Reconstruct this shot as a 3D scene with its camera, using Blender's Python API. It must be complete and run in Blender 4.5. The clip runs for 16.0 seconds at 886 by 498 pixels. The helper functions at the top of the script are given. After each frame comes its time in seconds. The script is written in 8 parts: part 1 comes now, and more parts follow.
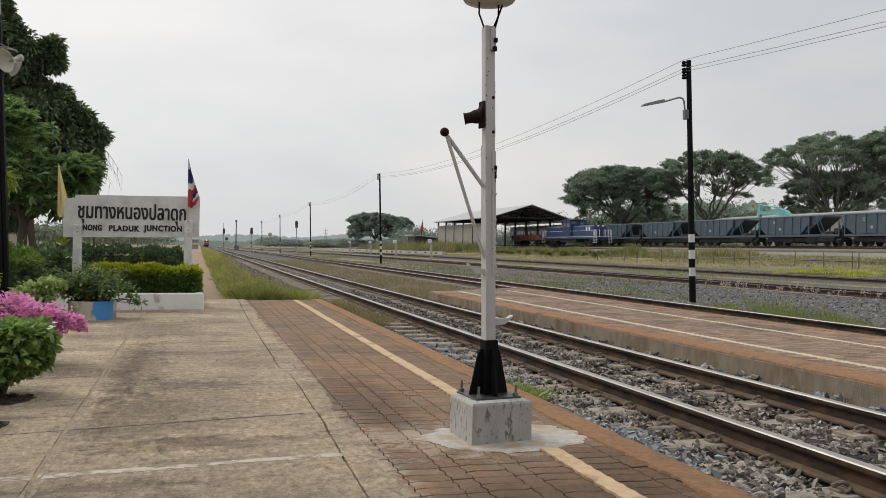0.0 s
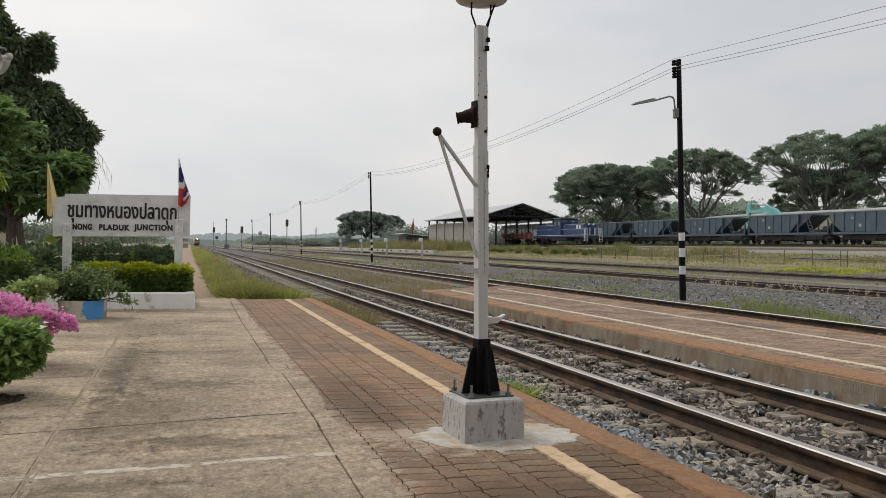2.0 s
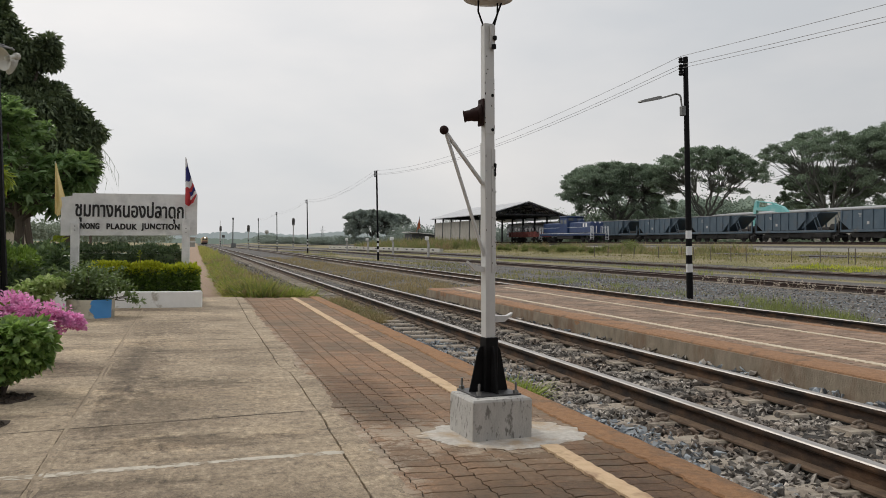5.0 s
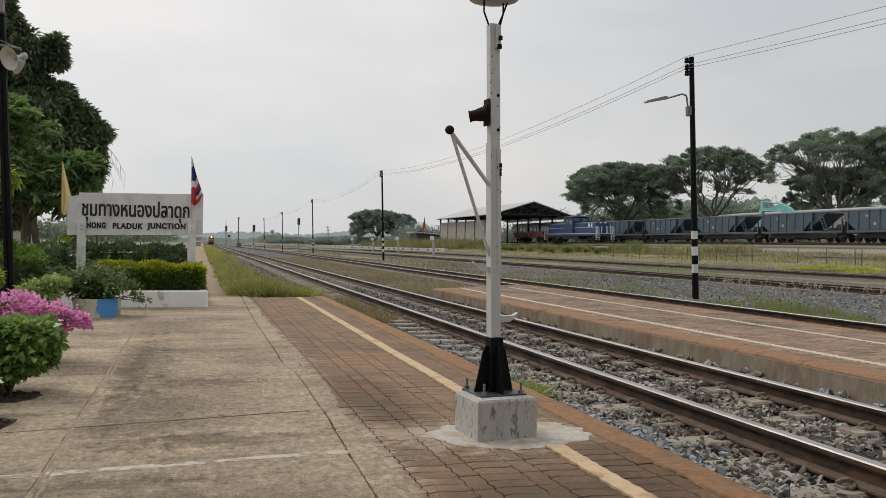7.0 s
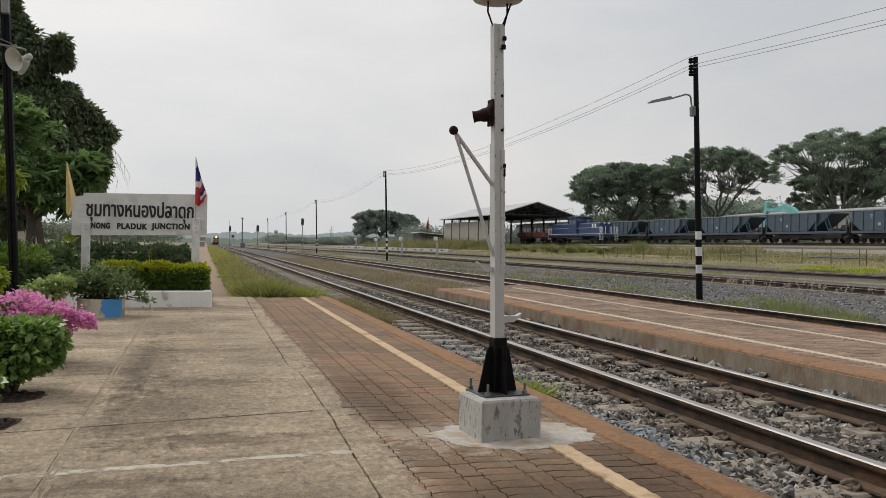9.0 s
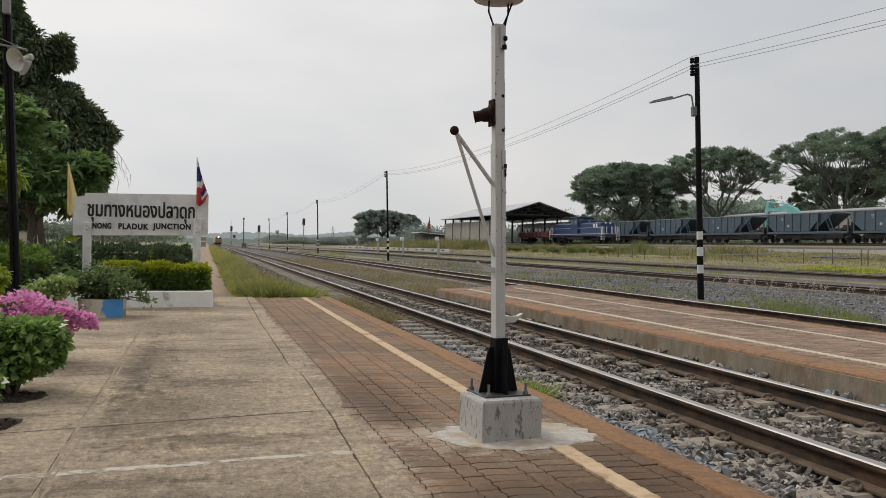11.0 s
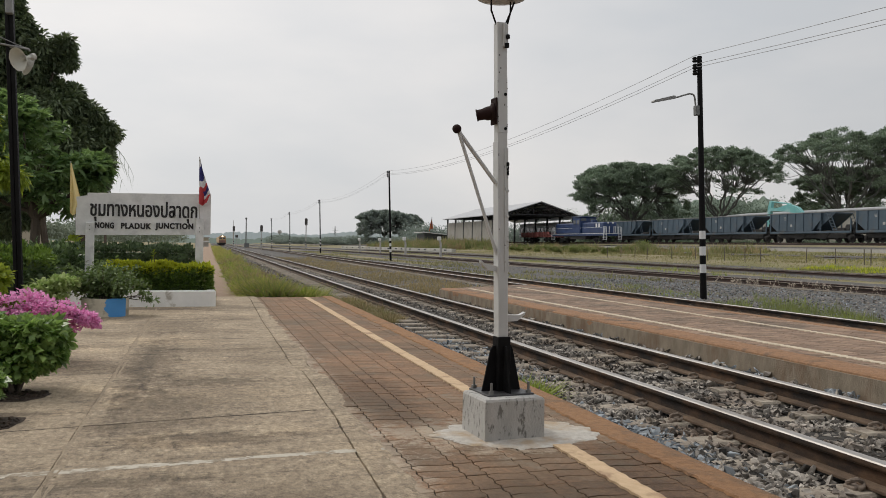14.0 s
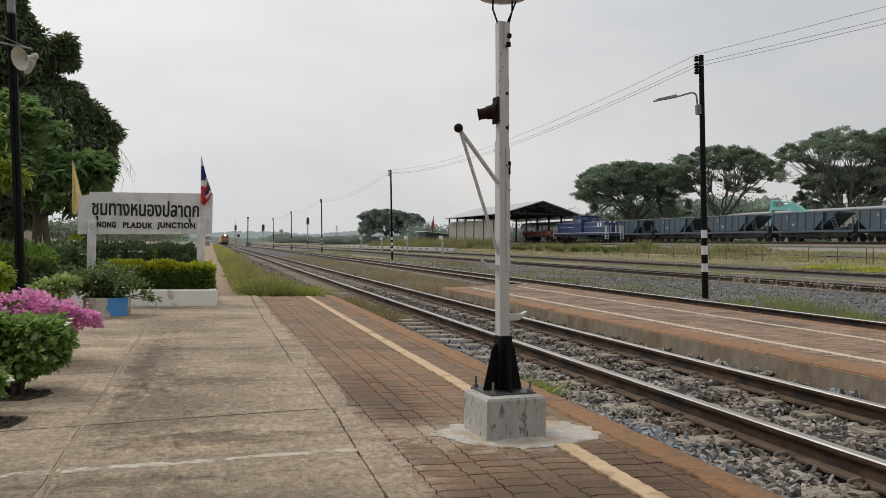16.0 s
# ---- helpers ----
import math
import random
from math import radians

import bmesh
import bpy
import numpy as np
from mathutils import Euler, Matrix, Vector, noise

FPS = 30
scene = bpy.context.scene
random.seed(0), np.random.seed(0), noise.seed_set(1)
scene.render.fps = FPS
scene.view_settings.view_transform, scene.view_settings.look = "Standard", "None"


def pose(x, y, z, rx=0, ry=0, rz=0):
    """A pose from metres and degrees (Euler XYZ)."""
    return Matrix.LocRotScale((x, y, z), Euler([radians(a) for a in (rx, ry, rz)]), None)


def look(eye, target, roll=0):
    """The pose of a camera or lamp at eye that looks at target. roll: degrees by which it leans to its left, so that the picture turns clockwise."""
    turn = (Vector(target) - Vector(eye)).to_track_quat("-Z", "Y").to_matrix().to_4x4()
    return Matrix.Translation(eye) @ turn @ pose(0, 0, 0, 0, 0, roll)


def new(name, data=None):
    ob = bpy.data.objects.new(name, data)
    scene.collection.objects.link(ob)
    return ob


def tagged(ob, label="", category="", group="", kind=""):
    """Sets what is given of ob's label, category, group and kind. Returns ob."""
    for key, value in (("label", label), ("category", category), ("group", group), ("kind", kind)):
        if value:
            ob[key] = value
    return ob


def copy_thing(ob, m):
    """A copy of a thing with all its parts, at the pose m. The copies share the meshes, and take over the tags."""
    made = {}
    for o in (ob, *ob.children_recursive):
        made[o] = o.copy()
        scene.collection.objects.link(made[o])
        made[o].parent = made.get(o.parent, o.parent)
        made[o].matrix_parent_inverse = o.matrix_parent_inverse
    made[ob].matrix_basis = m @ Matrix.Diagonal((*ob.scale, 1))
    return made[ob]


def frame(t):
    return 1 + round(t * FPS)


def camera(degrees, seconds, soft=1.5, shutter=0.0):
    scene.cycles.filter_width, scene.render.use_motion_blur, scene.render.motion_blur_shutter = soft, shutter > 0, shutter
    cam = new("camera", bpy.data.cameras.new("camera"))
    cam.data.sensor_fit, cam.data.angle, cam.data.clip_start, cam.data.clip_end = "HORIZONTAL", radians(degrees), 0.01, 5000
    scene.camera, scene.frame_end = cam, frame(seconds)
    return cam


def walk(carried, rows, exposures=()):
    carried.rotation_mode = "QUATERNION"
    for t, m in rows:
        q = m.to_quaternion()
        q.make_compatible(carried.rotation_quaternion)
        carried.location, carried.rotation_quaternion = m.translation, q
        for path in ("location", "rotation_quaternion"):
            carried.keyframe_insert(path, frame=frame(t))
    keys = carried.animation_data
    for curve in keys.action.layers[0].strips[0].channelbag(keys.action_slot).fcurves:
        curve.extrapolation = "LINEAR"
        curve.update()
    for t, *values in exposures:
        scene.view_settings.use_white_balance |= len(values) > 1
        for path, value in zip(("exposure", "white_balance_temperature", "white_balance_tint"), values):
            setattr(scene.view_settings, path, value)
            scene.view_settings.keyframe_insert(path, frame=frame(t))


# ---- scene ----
# x to the right across the tracks, y along the tracks, z up; z = 0 is the top of the platform


def aim(yaw, tilt, roll, x, y, z):
    """Camera pose: yaw to the right of the track's direction, tilt up, roll, in degrees."""
    return pose(x, y, z) @ pose(0, 0, 0, 0, 0, -yaw) @ pose(0, 0, 0, 90 + tilt) @ pose(0, 0, 0, 0, 0, roll)


PATH = [  # seconds, yaw, tilt, roll, x, y, z
    (0, 16.999, -0.043, 1.109, 0.015, 0.000, 0.872),
    (0.5, 17.350, -0.064, 1.059, 0.009, -0.008, 0.871),
    (1, 17.540, -0.064, 1.027, 0.003, -0.005, 0.872),
    (1.5, 17.648, -0.080, 1.091, 0.002, -0.005, 0.872),
    (2, 17.661, -0.137, 1.034, 0.004, -0.006, 0.875),
    (2.5, 17.652, -0.176, 1.001, 0.005, -0.005, 0.875),
    (3, 17.550, -0.174, 0.989, 0.001, -0.002, 0.875),
    (3.5, 17.461, -0.190, 0.999, 0.002, -0.002, 0.874),
    (4, 17.387, -0.239, 0.963, -0.000, -0.004, 0.877),
    (6.5, 16.939, -0.251, 0.998, -0.000, -0.002, 0.873),
    (7, 16.847, -0.266, 1.030, -0.001, -0.004, 0.875),
    (7.5, 16.771, -0.239, 1.022, -0.001, -0.003, 0.875),
    (8, 16.708, -0.254, 1.035, -0.002, -0.005, 0.875),
    (8.5, 16.653, -0.247, 1.053, -0.002, -0.005, 0.875),
    (9, 16.591, -0.245, 1.051, -0.003, -0.006, 0.875),
    (11.5, 16.485, -0.246, 1.051, 0.001, -0.002, 0.876),
    (12, 16.457, -0.316, 1.066, 0.002, -0.000, 0.874),
    (12.5, 16.425, -0.343, 1.046, 0.000, 0.002, 0.872),
    (13, 16.399, -0.323, 1.039, 0.002, 0.000, 0.870),
    (13.5, 16.382, -0.269, 1.079, -0.003, -0.002, 0.872),
    (14, 16.334, -0.259, 1.013, -0.000, 0.000, 0.870),
    (14.5, 16.288, -0.248, 1.072, -0.002, -0.002, 0.873),
    (15, 16.276, -0.258, 1.036, -0.001, -0.004, 0.871),
    (15.5, 16.239, -0.287, 1.050, 0.000, 0.001, 0.872),
    (16, 16.220, -0.320, 1.000, -0.000, -0.000, 0.870),
]
cam = camera(58.0, 16.0, soft=0.9)
walk(cam, [(t, aim(*r)) for t, *r in PATH], exposures=[(0, 0.07), (4, 0.06), (6.5, 0.0), (16, 0.0)])

# ---- sky, sun ----
SUN_AZ, SUN_EL = -38.0, 48.0  # degrees from the track's direction to the right; above the horizon
world = bpy.data.worlds.new("hazy_sky")
scene.world = world
world.use_nodes = True
wn, wl = world.node_tree.nodes, world.node_tree.links
wn.clear()
w_out = wn.new("ShaderNodeOutputWorld")
w_bg = wn.new("ShaderNodeBackground")
w_sky = wn.new("ShaderNodeTexSky")
w_sky.sky_type, w_sky.sun_disc = "NISHITA", False
w_sky.sun_elevation, w_sky.sun_rotation = radians(SUN_EL), radians(SUN_AZ)
w_sky.dust_density, w_sky.air_density = 4.0, 1.0
w_co = wn.new("ShaderNodeTexCoord")
w_map = wn.new("ShaderNodeMapping")
w_map.inputs["Scale"].default_value = (1.0, 1.0, 2.6)
w_noise = wn.new("ShaderNodeTexNoise")
w_noise.inputs["Scale"].default_value, w_noise.inputs["Detail"].default_value = 2.2, 5.0
w_ramp = wn.new("ShaderNodeValToRGB")
w_ramp.color_ramp.elements[0].position, w_ramp.color_ramp.elements[0].color = 0.3, (5.75, 5.92, 6.12, 1)
w_ramp.color_ramp.elements[1].position, w_ramp.color_ramp.elements[1].color = 0.72, (7.75, 7.5, 7.3, 1)
w_mix = wn.new("ShaderNodeMix")
w_mix.data_type = "RGBA"
w_mix.inputs["Factor"].default_value = 0.93
wl.new(w_co.outputs["Generated"], w_map.inputs["Vector"])
wl.new(w_map.outputs["Vector"], w_noise.inputs["Vector"])
wl.new(w_noise.outputs["Fac"], w_ramp.inputs["Fac"])
wl.new(w_sky.outputs["Color"], w_mix.inputs["A"])
wl.new(w_ramp.outputs["Color"], w_mix.inputs["B"])
# the haze is brighter towards the hidden sun
w_dot = wn.new("ShaderNodeVectorMath")
w_dot.operation = "DOT_PRODUCT"
w_dot.inputs[1].default_value = (math.sin(radians(SUN_AZ)) * math.cos(radians(SUN_EL)), math.cos(radians(SUN_AZ)) * math.cos(radians(SUN_EL)), math.sin(radians(SUN_EL)))
wl.new(w_co.outputs["Generated"], w_dot.inputs[0])
w_glow = wn.new("ShaderNodeMapRange")
w_glow.inputs["From Min"].default_value, w_glow.inputs["From Max"].default_value = 0.2, 1.0
w_glow.inputs["To Min"].default_value, w_glow.inputs["To Max"].default_value = 0.96, 1.30
wl.new(w_dot.outputs["Value"], w_glow.inputs["Value"])
w_mul = wn.new("ShaderNodeVectorMath")
w_mul.operation = "SCALE"
wl.new(w_mix.outputs["Result"], w_mul.inputs[0])
wl.new(w_glow.outputs["Result"], w_mul.inputs["Scale"])
wl.new(w_mul.outputs["Vector"], w_bg.inputs["Color"])
w_bg.inputs["Strength"].default_value = 0.1
wl.new(w_bg.outputs["Background"], w_out.inputs["Surface"])

sun_data = bpy.data.lights.new("sun", "SUN")
sun_data.energy, sun_data.angle, sun_data.color = 1.4, radians(22), (1.0, 0.95, 0.86)
sun = new("sun", sun_data)
sun.matrix_world = look((0, 0, 0), (-math.sin(radians(SUN_AZ)) * math.cos(radians(SUN_EL)), -math.cos(radians(SUN_AZ)) * math.cos(radians(SUN_EL)), -math.sin(radians(SUN_EL))))
scene.view_settings.exposure = 0.0

# ---- materials ----
def rgb(c):
    return (c[0], c[1], c[2], 1.0)


def node_mix(nt, a, b, fac, blend="MIX"):
    m = nt.nodes.new("ShaderNodeMix")
    m.data_type, m.blend_type = "RGBA", blend
    for socket, value in (("A", a), ("B", b), ("Factor", fac)):
        if isinstance(value, (tuple, list)):
            m.inputs[socket].default_value = rgb(value)
        elif isinstance(value, (int, float)):
            m.inputs[socket].default_value = value
        else:
            nt.links.new(value, m.inputs[socket])
    return m.outputs["Result"]


def node_noise(nt, vec, scale, detail=4.0, rough=0.6):
    n = nt.nodes.new("ShaderNodeTexNoise")
    n.inputs["Scale"].default_value, n.inputs["Detail"].default_value, n.inputs["Roughness"].default_value = scale, detail, rough
    nt.links.new(vec, n.inputs["Vector"])
    return n.outputs["Fac"]


def node_step(nt, fac, lo, hi):
    n = nt.nodes.new("ShaderNodeMapRange")
    n.inputs["From Min"].default_value, n.inputs["From Max"].default_value = lo, hi
    nt.links.new(fac, n.inputs["Value"])
    return n.outputs["Result"]


def node_scale(nt, value, k):
    n = nt.nodes.new("ShaderNodeMath")
    n.operation = "MULTIPLY"
    n.inputs[1].default_value = k
    nt.links.new(value, n.inputs[0])
    return n.outputs[0]


def surf(name, c1, c2, scale=6.0, rough=0.8, metal=0.0, bump=0.3, bscale=60.0, stain=None, sscale=1.2, slo=0.5, shi=0.7, rand=0.0,
         island=0.0, stretch=(1, 1, 1), spec=0.5, depth=0.01):
    """Two colours in grain, stains of a third, fine relief; rand varies it object by object, island piece by piece."""
    m = bpy.data.materials.new(name)
    m.use_nodes = True
    nt = m.node_tree
    bsdf = nt.nodes["Principled BSDF"]
    co = nt.nodes.new("ShaderNodeTexCoord").outputs["Object"]
    mp = nt.nodes.new("ShaderNodeMapping")
    mp.inputs["Scale"].default_value = stretch
    nt.links.new(co, mp.inputs["Vector"])
    vec = mp.outputs["Vector"]
    col = node_mix(nt, c1, c2, node_step(nt, node_noise(nt, vec, scale, 6.0, 0.65), 0.3, 0.7))
    if stain:
        col = node_mix(nt, col, stain, node_step(nt, node_noise(nt, vec, sscale, 7.0, 0.62), slo, shi))
    if rand or island:
        src = nt.nodes.new("ShaderNodeObjectInfo").outputs["Random"] if rand else nt.nodes.new("ShaderNodeNewGeometry").outputs["Random Per Island"]
        amount = rand or island
        hsv = nt.nodes.new("ShaderNodeHueSaturation")
        mr = nt.nodes.new("ShaderNodeMapRange")
        mr.inputs["To Min"].default_value, mr.inputs["To Max"].default_value = 1.0 - amount, 1.0 + amount
        nt.links.new(src, mr.inputs["Value"])
        nt.links.new(mr.outputs["Result"], hsv.inputs["Value"])
        nt.links.new(col, hsv.inputs["Color"])
        col = hsv.outputs["Color"]
    nt.links.new(col, bsdf.inputs["Base Color"])
    rn = nt.nodes.new("ShaderNodeMapRange")
    rn.inputs["To Min"].default_value, rn.inputs["To Max"].default_value = max(0.05, rough - 0.12), min(1.0, rough + 0.12)
    nt.links.new(node_noise(nt, vec, scale * 2.3), rn.inputs["Value"])
    nt.links.new(rn.outputs["Result"], bsdf.inputs["Roughness"])
    bsdf.inputs["Metallic"].default_value = metal
    bsdf.inputs["Specular IOR Level"].default_value = spec
    if bump:
        bp = nt.nodes.new("ShaderNodeBump")
        bp.inputs["Strength"].default_value, bp.inputs["Distance"].default_value = bump, depth
        nt.links.new(node_noise(nt, vec, bscale, 5.0, 0.7), bp.inputs["Height"])
        nt.links.new(bp.outputs["Normal"], bsdf.inputs["Normal"])
    return m


def weathered(name, light, mid):
    """Old concrete: streaks brushed across, broad dark stains, fine pits."""
    m = bpy.data.materials.new(name)
    m.use_nodes = True
    nt = m.node_tree
    bsdf = nt.nodes["Principled BSDF"]
    co = nt.nodes.new("ShaderNodeTexCoord").outputs["Object"]

    def mapped(sx, sy):
        mp = nt.nodes.new("ShaderNodeMapping")
        mp.inputs["Scale"].default_value = (sx, sy, 1.0)
        nt.links.new(co, mp.inputs["Vector"])
        return mp.outputs["Vector"]

    blotch = node_noise(nt, mapped(1.0, 1.0), 3.2, 15.0, 0.78)
    streak = node_noise(nt, mapped(0.8, 3.4), 3.4, 15.0, 0.78)
    scuff = node_noise(nt, mapped(1.3, 0.75), 11.0, 12.0, 0.78)
    fine = node_noise(nt, mapped(1.0, 0.6), 34.0, 8.0, 0.78)
    pits = node_noise(nt, mapped(1.0, 0.45), 110.0, 4.0, 0.75)
    broad = node_noise(nt, mapped(0.75, 1.3), 0.9, 12.0, 0.72)
    col = node_mix(nt, light, mid, node_step(nt, blotch, 0.40, 0.60))
    col = node_mix(nt, col, (0.50, 0.41, 0.29), node_scale(nt, node_step(nt, streak, 0.54, 0.62), 0.6))
    col = node_mix(nt, col, (0.17, 0.137, 0.105), node_scale(nt, node_step(nt, streak, 0.47, 0.38), 0.6))
    col = node_mix(nt, col, (0.54, 0.45, 0.33), node_scale(nt, node_step(nt, scuff, 0.56, 0.63), 0.5))
    col = node_mix(nt, col, (0.12, 0.094, 0.07), node_scale(nt, node_step(nt, scuff, 0.44, 0.37), 0.6))
    col = node_mix(nt, col, (0.57, 0.48, 0.36), node_scale(nt, node_step(nt, pits, 0.58, 0.65), 0.5))
    col = node_mix(nt, col, (0.11, 0.086, 0.062), node_scale(nt, node_step(nt, pits, 0.42, 0.35), 0.62))
    # broad weathering: worn pale areas and dirty ones
    col = node_mix(nt, col, (1.30, 1.28, 1.24), node_step(nt, broad, 0.47, 0.38), "MULTIPLY")
    col = node_mix(nt, col, (0.66, 0.64, 0.62), node_step(nt, broad, 0.52, 0.62), "MULTIPLY")
    # old wet stains where water stood: centre, reach across, reach along, strength
    for cx, cy, rx, ry, k in ((-0.26, 4.35, 0.34, 0.95, 0.7), (-0.38, 6.3, 0.24, 1.7, 0.8), (0.0, 3.66, 0.50, 0.17, 0.9), (0.02, 5.15, 0.5, 0.2, 0.7), (-0.35, 8.6, 0.5, 0.9, 0.7),
                              (-0.95, 4.35, 0.35, 0.12, 0.8), (-0.1, 2.75, 0.3, 0.35, 0.7), (0.35, 6.1, 0.3, 0.35, 0.5), (0.2, 9.4, 0.5, 0.5, 0.5), (-0.7, 10.75, 0.9, 0.28, 0.9), (-1.2, 9.3, 0.5, 0.2, 0.7), (-0.75, 3.05, 0.25, 0.3, 0.6), (0.3, 2.7, 0.25, 0.3, 0.6), (-0.25, 3.05, 0.5, 0.1, 0.6),
                              (0.05, 4.75, 0.5, 0.75, 0.45), (-0.05, 6.9, 0.40, 0.9, 0.4), (-0.42, 5.4, 0.10, 2.4, 0.6), (-0.95, 5.6, 0.4, 0.10, 0.5), (-0.9, 7.0, 0.45, 0.14, 0.5)):
        mp = nt.nodes.new("ShaderNodeMapping")
        mp.vector_type = "TEXTURE"
        mp.inputs["Location"].default_value, mp.inputs["Scale"].default_value = (cx, cy, 0.0), (rx, ry, 1.0)
        nt.links.new(co, mp.inputs["Vector"])
        far = nt.nodes.new("ShaderNodeVectorMath")
        far.operation = "LENGTH"
        nt.links.new(mp.outputs["Vector"], far.inputs[0])
        ragged = nt.nodes.new("ShaderNodeMath")
        ragged.operation = "MULTIPLY_ADD"
        nt.links.new(node_mix(nt, streak if rx > ry else blotch, scuff, 0.42), ragged.inputs[0])
        ragged.inputs[1].default_value = 5.0
        nt.links.new(far.outputs["Value"], ragged.inputs[2])
        col = node_mix(nt, col, (0.47, 0.45, 0.43), node_scale(nt, node_step(nt, ragged.outputs[0], 3.55, 2.85), k), "MULTIPLY")
    grain = nt.nodes.new("ShaderNodeMapRange")
    grain.inputs["From Min"].default_value, grain.inputs["From Max"].default_value = 0.38, 0.62
    grain.inputs["To Min"].default_value, grain.inputs["To Max"].default_value = 0.66, 1.34
    nt.links.new(fine, grain.inputs["Value"])
    hsv = nt.nodes.new("ShaderNodeHueSaturation")
    nt.links.new(grain.outputs["Result"], hsv.inputs["Value"])
    nt.links.new(col, hsv.inputs["Color"])
    nt.links.new(hsv.outputs["Color"], bsdf.inputs["Base Color"])
    bsdf.inputs["Roughness"].default_value = 0.88
    bp = nt.nodes.new("ShaderNodeBump")
    bp.inputs["Strength"].default_value, bp.inputs["Distance"].default_value = 1.0, 0.02
    nt.links.new(node_mix(nt, fine, scuff, 0.5), bp.inputs["Height"])
    nt.links.new(bp.outputs["Normal"], bsdf.inputs["Normal"])
    return m


def paver_stone(name, rand):
    """Worn brown pavers: mottled from stone to stone, dark with dirt in places, dusted with pale cement."""
    m = bpy.data.materials.new(name)
    m.use_nodes = True
    nt = m.node_tree
    bsdf = nt.nodes["Principled BSDF"]
    geo = nt.nodes.new("ShaderNodeNewGeometry")
    vec = geo.outputs["Position"]
    grain = node_noise(nt, vec, 42.0, 8.0, 0.8)
    col = node_mix(nt, (0.152, 0.089, 0.050), (0.315, 0.184, 0.103), node_step(nt, grain, 0.36, 0.64))
    col = node_mix(nt, col, (0.125, 0.092, 0.060), node_scale(nt, node_step(nt, node_noise(nt, vec, 1.3, 9.0, 0.70), 0.44, 0.60), 0.85))
    col = node_mix(nt, col, (0.27, 0.150, 0.078), node_scale(nt, node_step(nt, node_noise(nt, vec, 2.6, 6.0, 0.65), 0.54, 0.68), 0.6))
    col = node_mix(nt, col, (0.20, 0.155, 0.108), node_step(nt, node_noise(nt, vec, 4.2, 8.0, 0.75), 0.53, 0.67))
    dusty = node_noise(nt, vec, 9.0, 10.0, 0.82)
    # cement dust trodden out round the patch and along the mortar strip: centre, reach across and along
    for cx, cy, rx, ry in ((1.34, 3.48, 0.62, 0.42), (0.66, 3.4, 0.20, 1.3), (1.0, 3.62, 0.4, 0.22), (0.66, 6.5, 0.16, 3.0)):
        mp = nt.nodes.new("ShaderNodeMapping")
        mp.vector_type = "TEXTURE"
        mp.inputs["Location"].default_value, mp.inputs["Scale"].default_value = (cx, cy, 0.0), (rx, ry, 1.0)
        nt.links.new(vec, mp.inputs["Vector"])
        far = nt.nodes.new("ShaderNodeVectorMath")
        far.operation = "LENGTH"
        nt.links.new(mp.outputs["Vector"], far.inputs[0])
        ragged = nt.nodes.new("ShaderNodeMath")
        ragged.operation = "MULTIPLY_ADD"
        nt.links.new(dusty, ragged.inputs[0])
        ragged.inputs[1].default_value = 4.5
        nt.links.new(far.outputs["Value"], ragged.inputs[2])
        col = node_mix(nt, col, (0.40, 0.33, 0.25), node_scale(nt, node_step(nt, ragged.outputs[0], 3.15, 2.5), 0.85))
    col = node_mix(nt, col, (0.42, 0.36, 0.28), node_step(nt, node_noise(nt, vec, 7.0, 9.0, 0.84), 0.63, 0.70))
    # damp, dirty stretches
    for cx, cy, rx, ry in ((1.68, 2.7, 0.22, 0.75), (0.95, 4.5, 0.22, 0.9), (1.25, 2.5, 0.5, 0.4)):
        mp = nt.nodes.new("ShaderNodeMapping")
        mp.vector_type = "TEXTURE"
        mp.inputs["Location"].default_value, mp.inputs["Scale"].default_value = (cx, cy, 0.0), (rx, ry, 1.0)
        nt.links.new(vec, mp.inputs["Vector"])
        far = nt.nodes.new("ShaderNodeVectorMath")
        far.operation = "LENGTH"
        nt.links.new(mp.outputs["Vector"], far.inputs[0])
        ragged = nt.nodes.new("ShaderNodeMath")
        ragged.operation = "MULTIPLY_ADD"
        nt.links.new(dusty, ragged.inputs[0])
        ragged.inputs[1].default_value = 2.0
        nt.links.new(far.outputs["Value"], ragged.inputs[2])
        col = node_mix(nt, col, (0.60, 0.58, 0.54), node_step(nt, ragged.outputs[0], 2.2, 1.6), "MULTIPLY")
    col = node_mix(nt, col, (0.10, 0.075, 0.055), node_step(nt, node_noise(nt, vec, 85.0, 4.0, 0.8), 0.62, 0.68))
    src = nt.nodes.new("ShaderNodeObjectInfo").outputs["Random"] if rand else geo.outputs["Random Per Island"]
    mr = nt.nodes.new("ShaderNodeMapRange")
    mr.inputs["To Min"].default_value, mr.inputs["To Max"].default_value = 0.84, 1.16
    nt.links.new(src, mr.inputs["Value"])
    hsv = nt.nodes.new("ShaderNodeHueSaturation")
    nt.links.new(mr.outputs["Result"], hsv.inputs["Value"])
    nt.links.new(col, hsv.inputs["Color"])
    nt.links.new(hsv.outputs["Color"], bsdf.inputs["Base Color"])
    bsdf.inputs["Roughness"].default_value = 0.82
    bp = nt.nodes.new("ShaderNodeBump")
    bp.inputs["Strength"].default_value, bp.inputs["Distance"].default_value = 0.7, 0.006
    nt.links.new(grain, bp.inputs["Height"])
    nt.links.new(bp.outputs["Normal"], bsdf.inputs["Normal"])
    return m


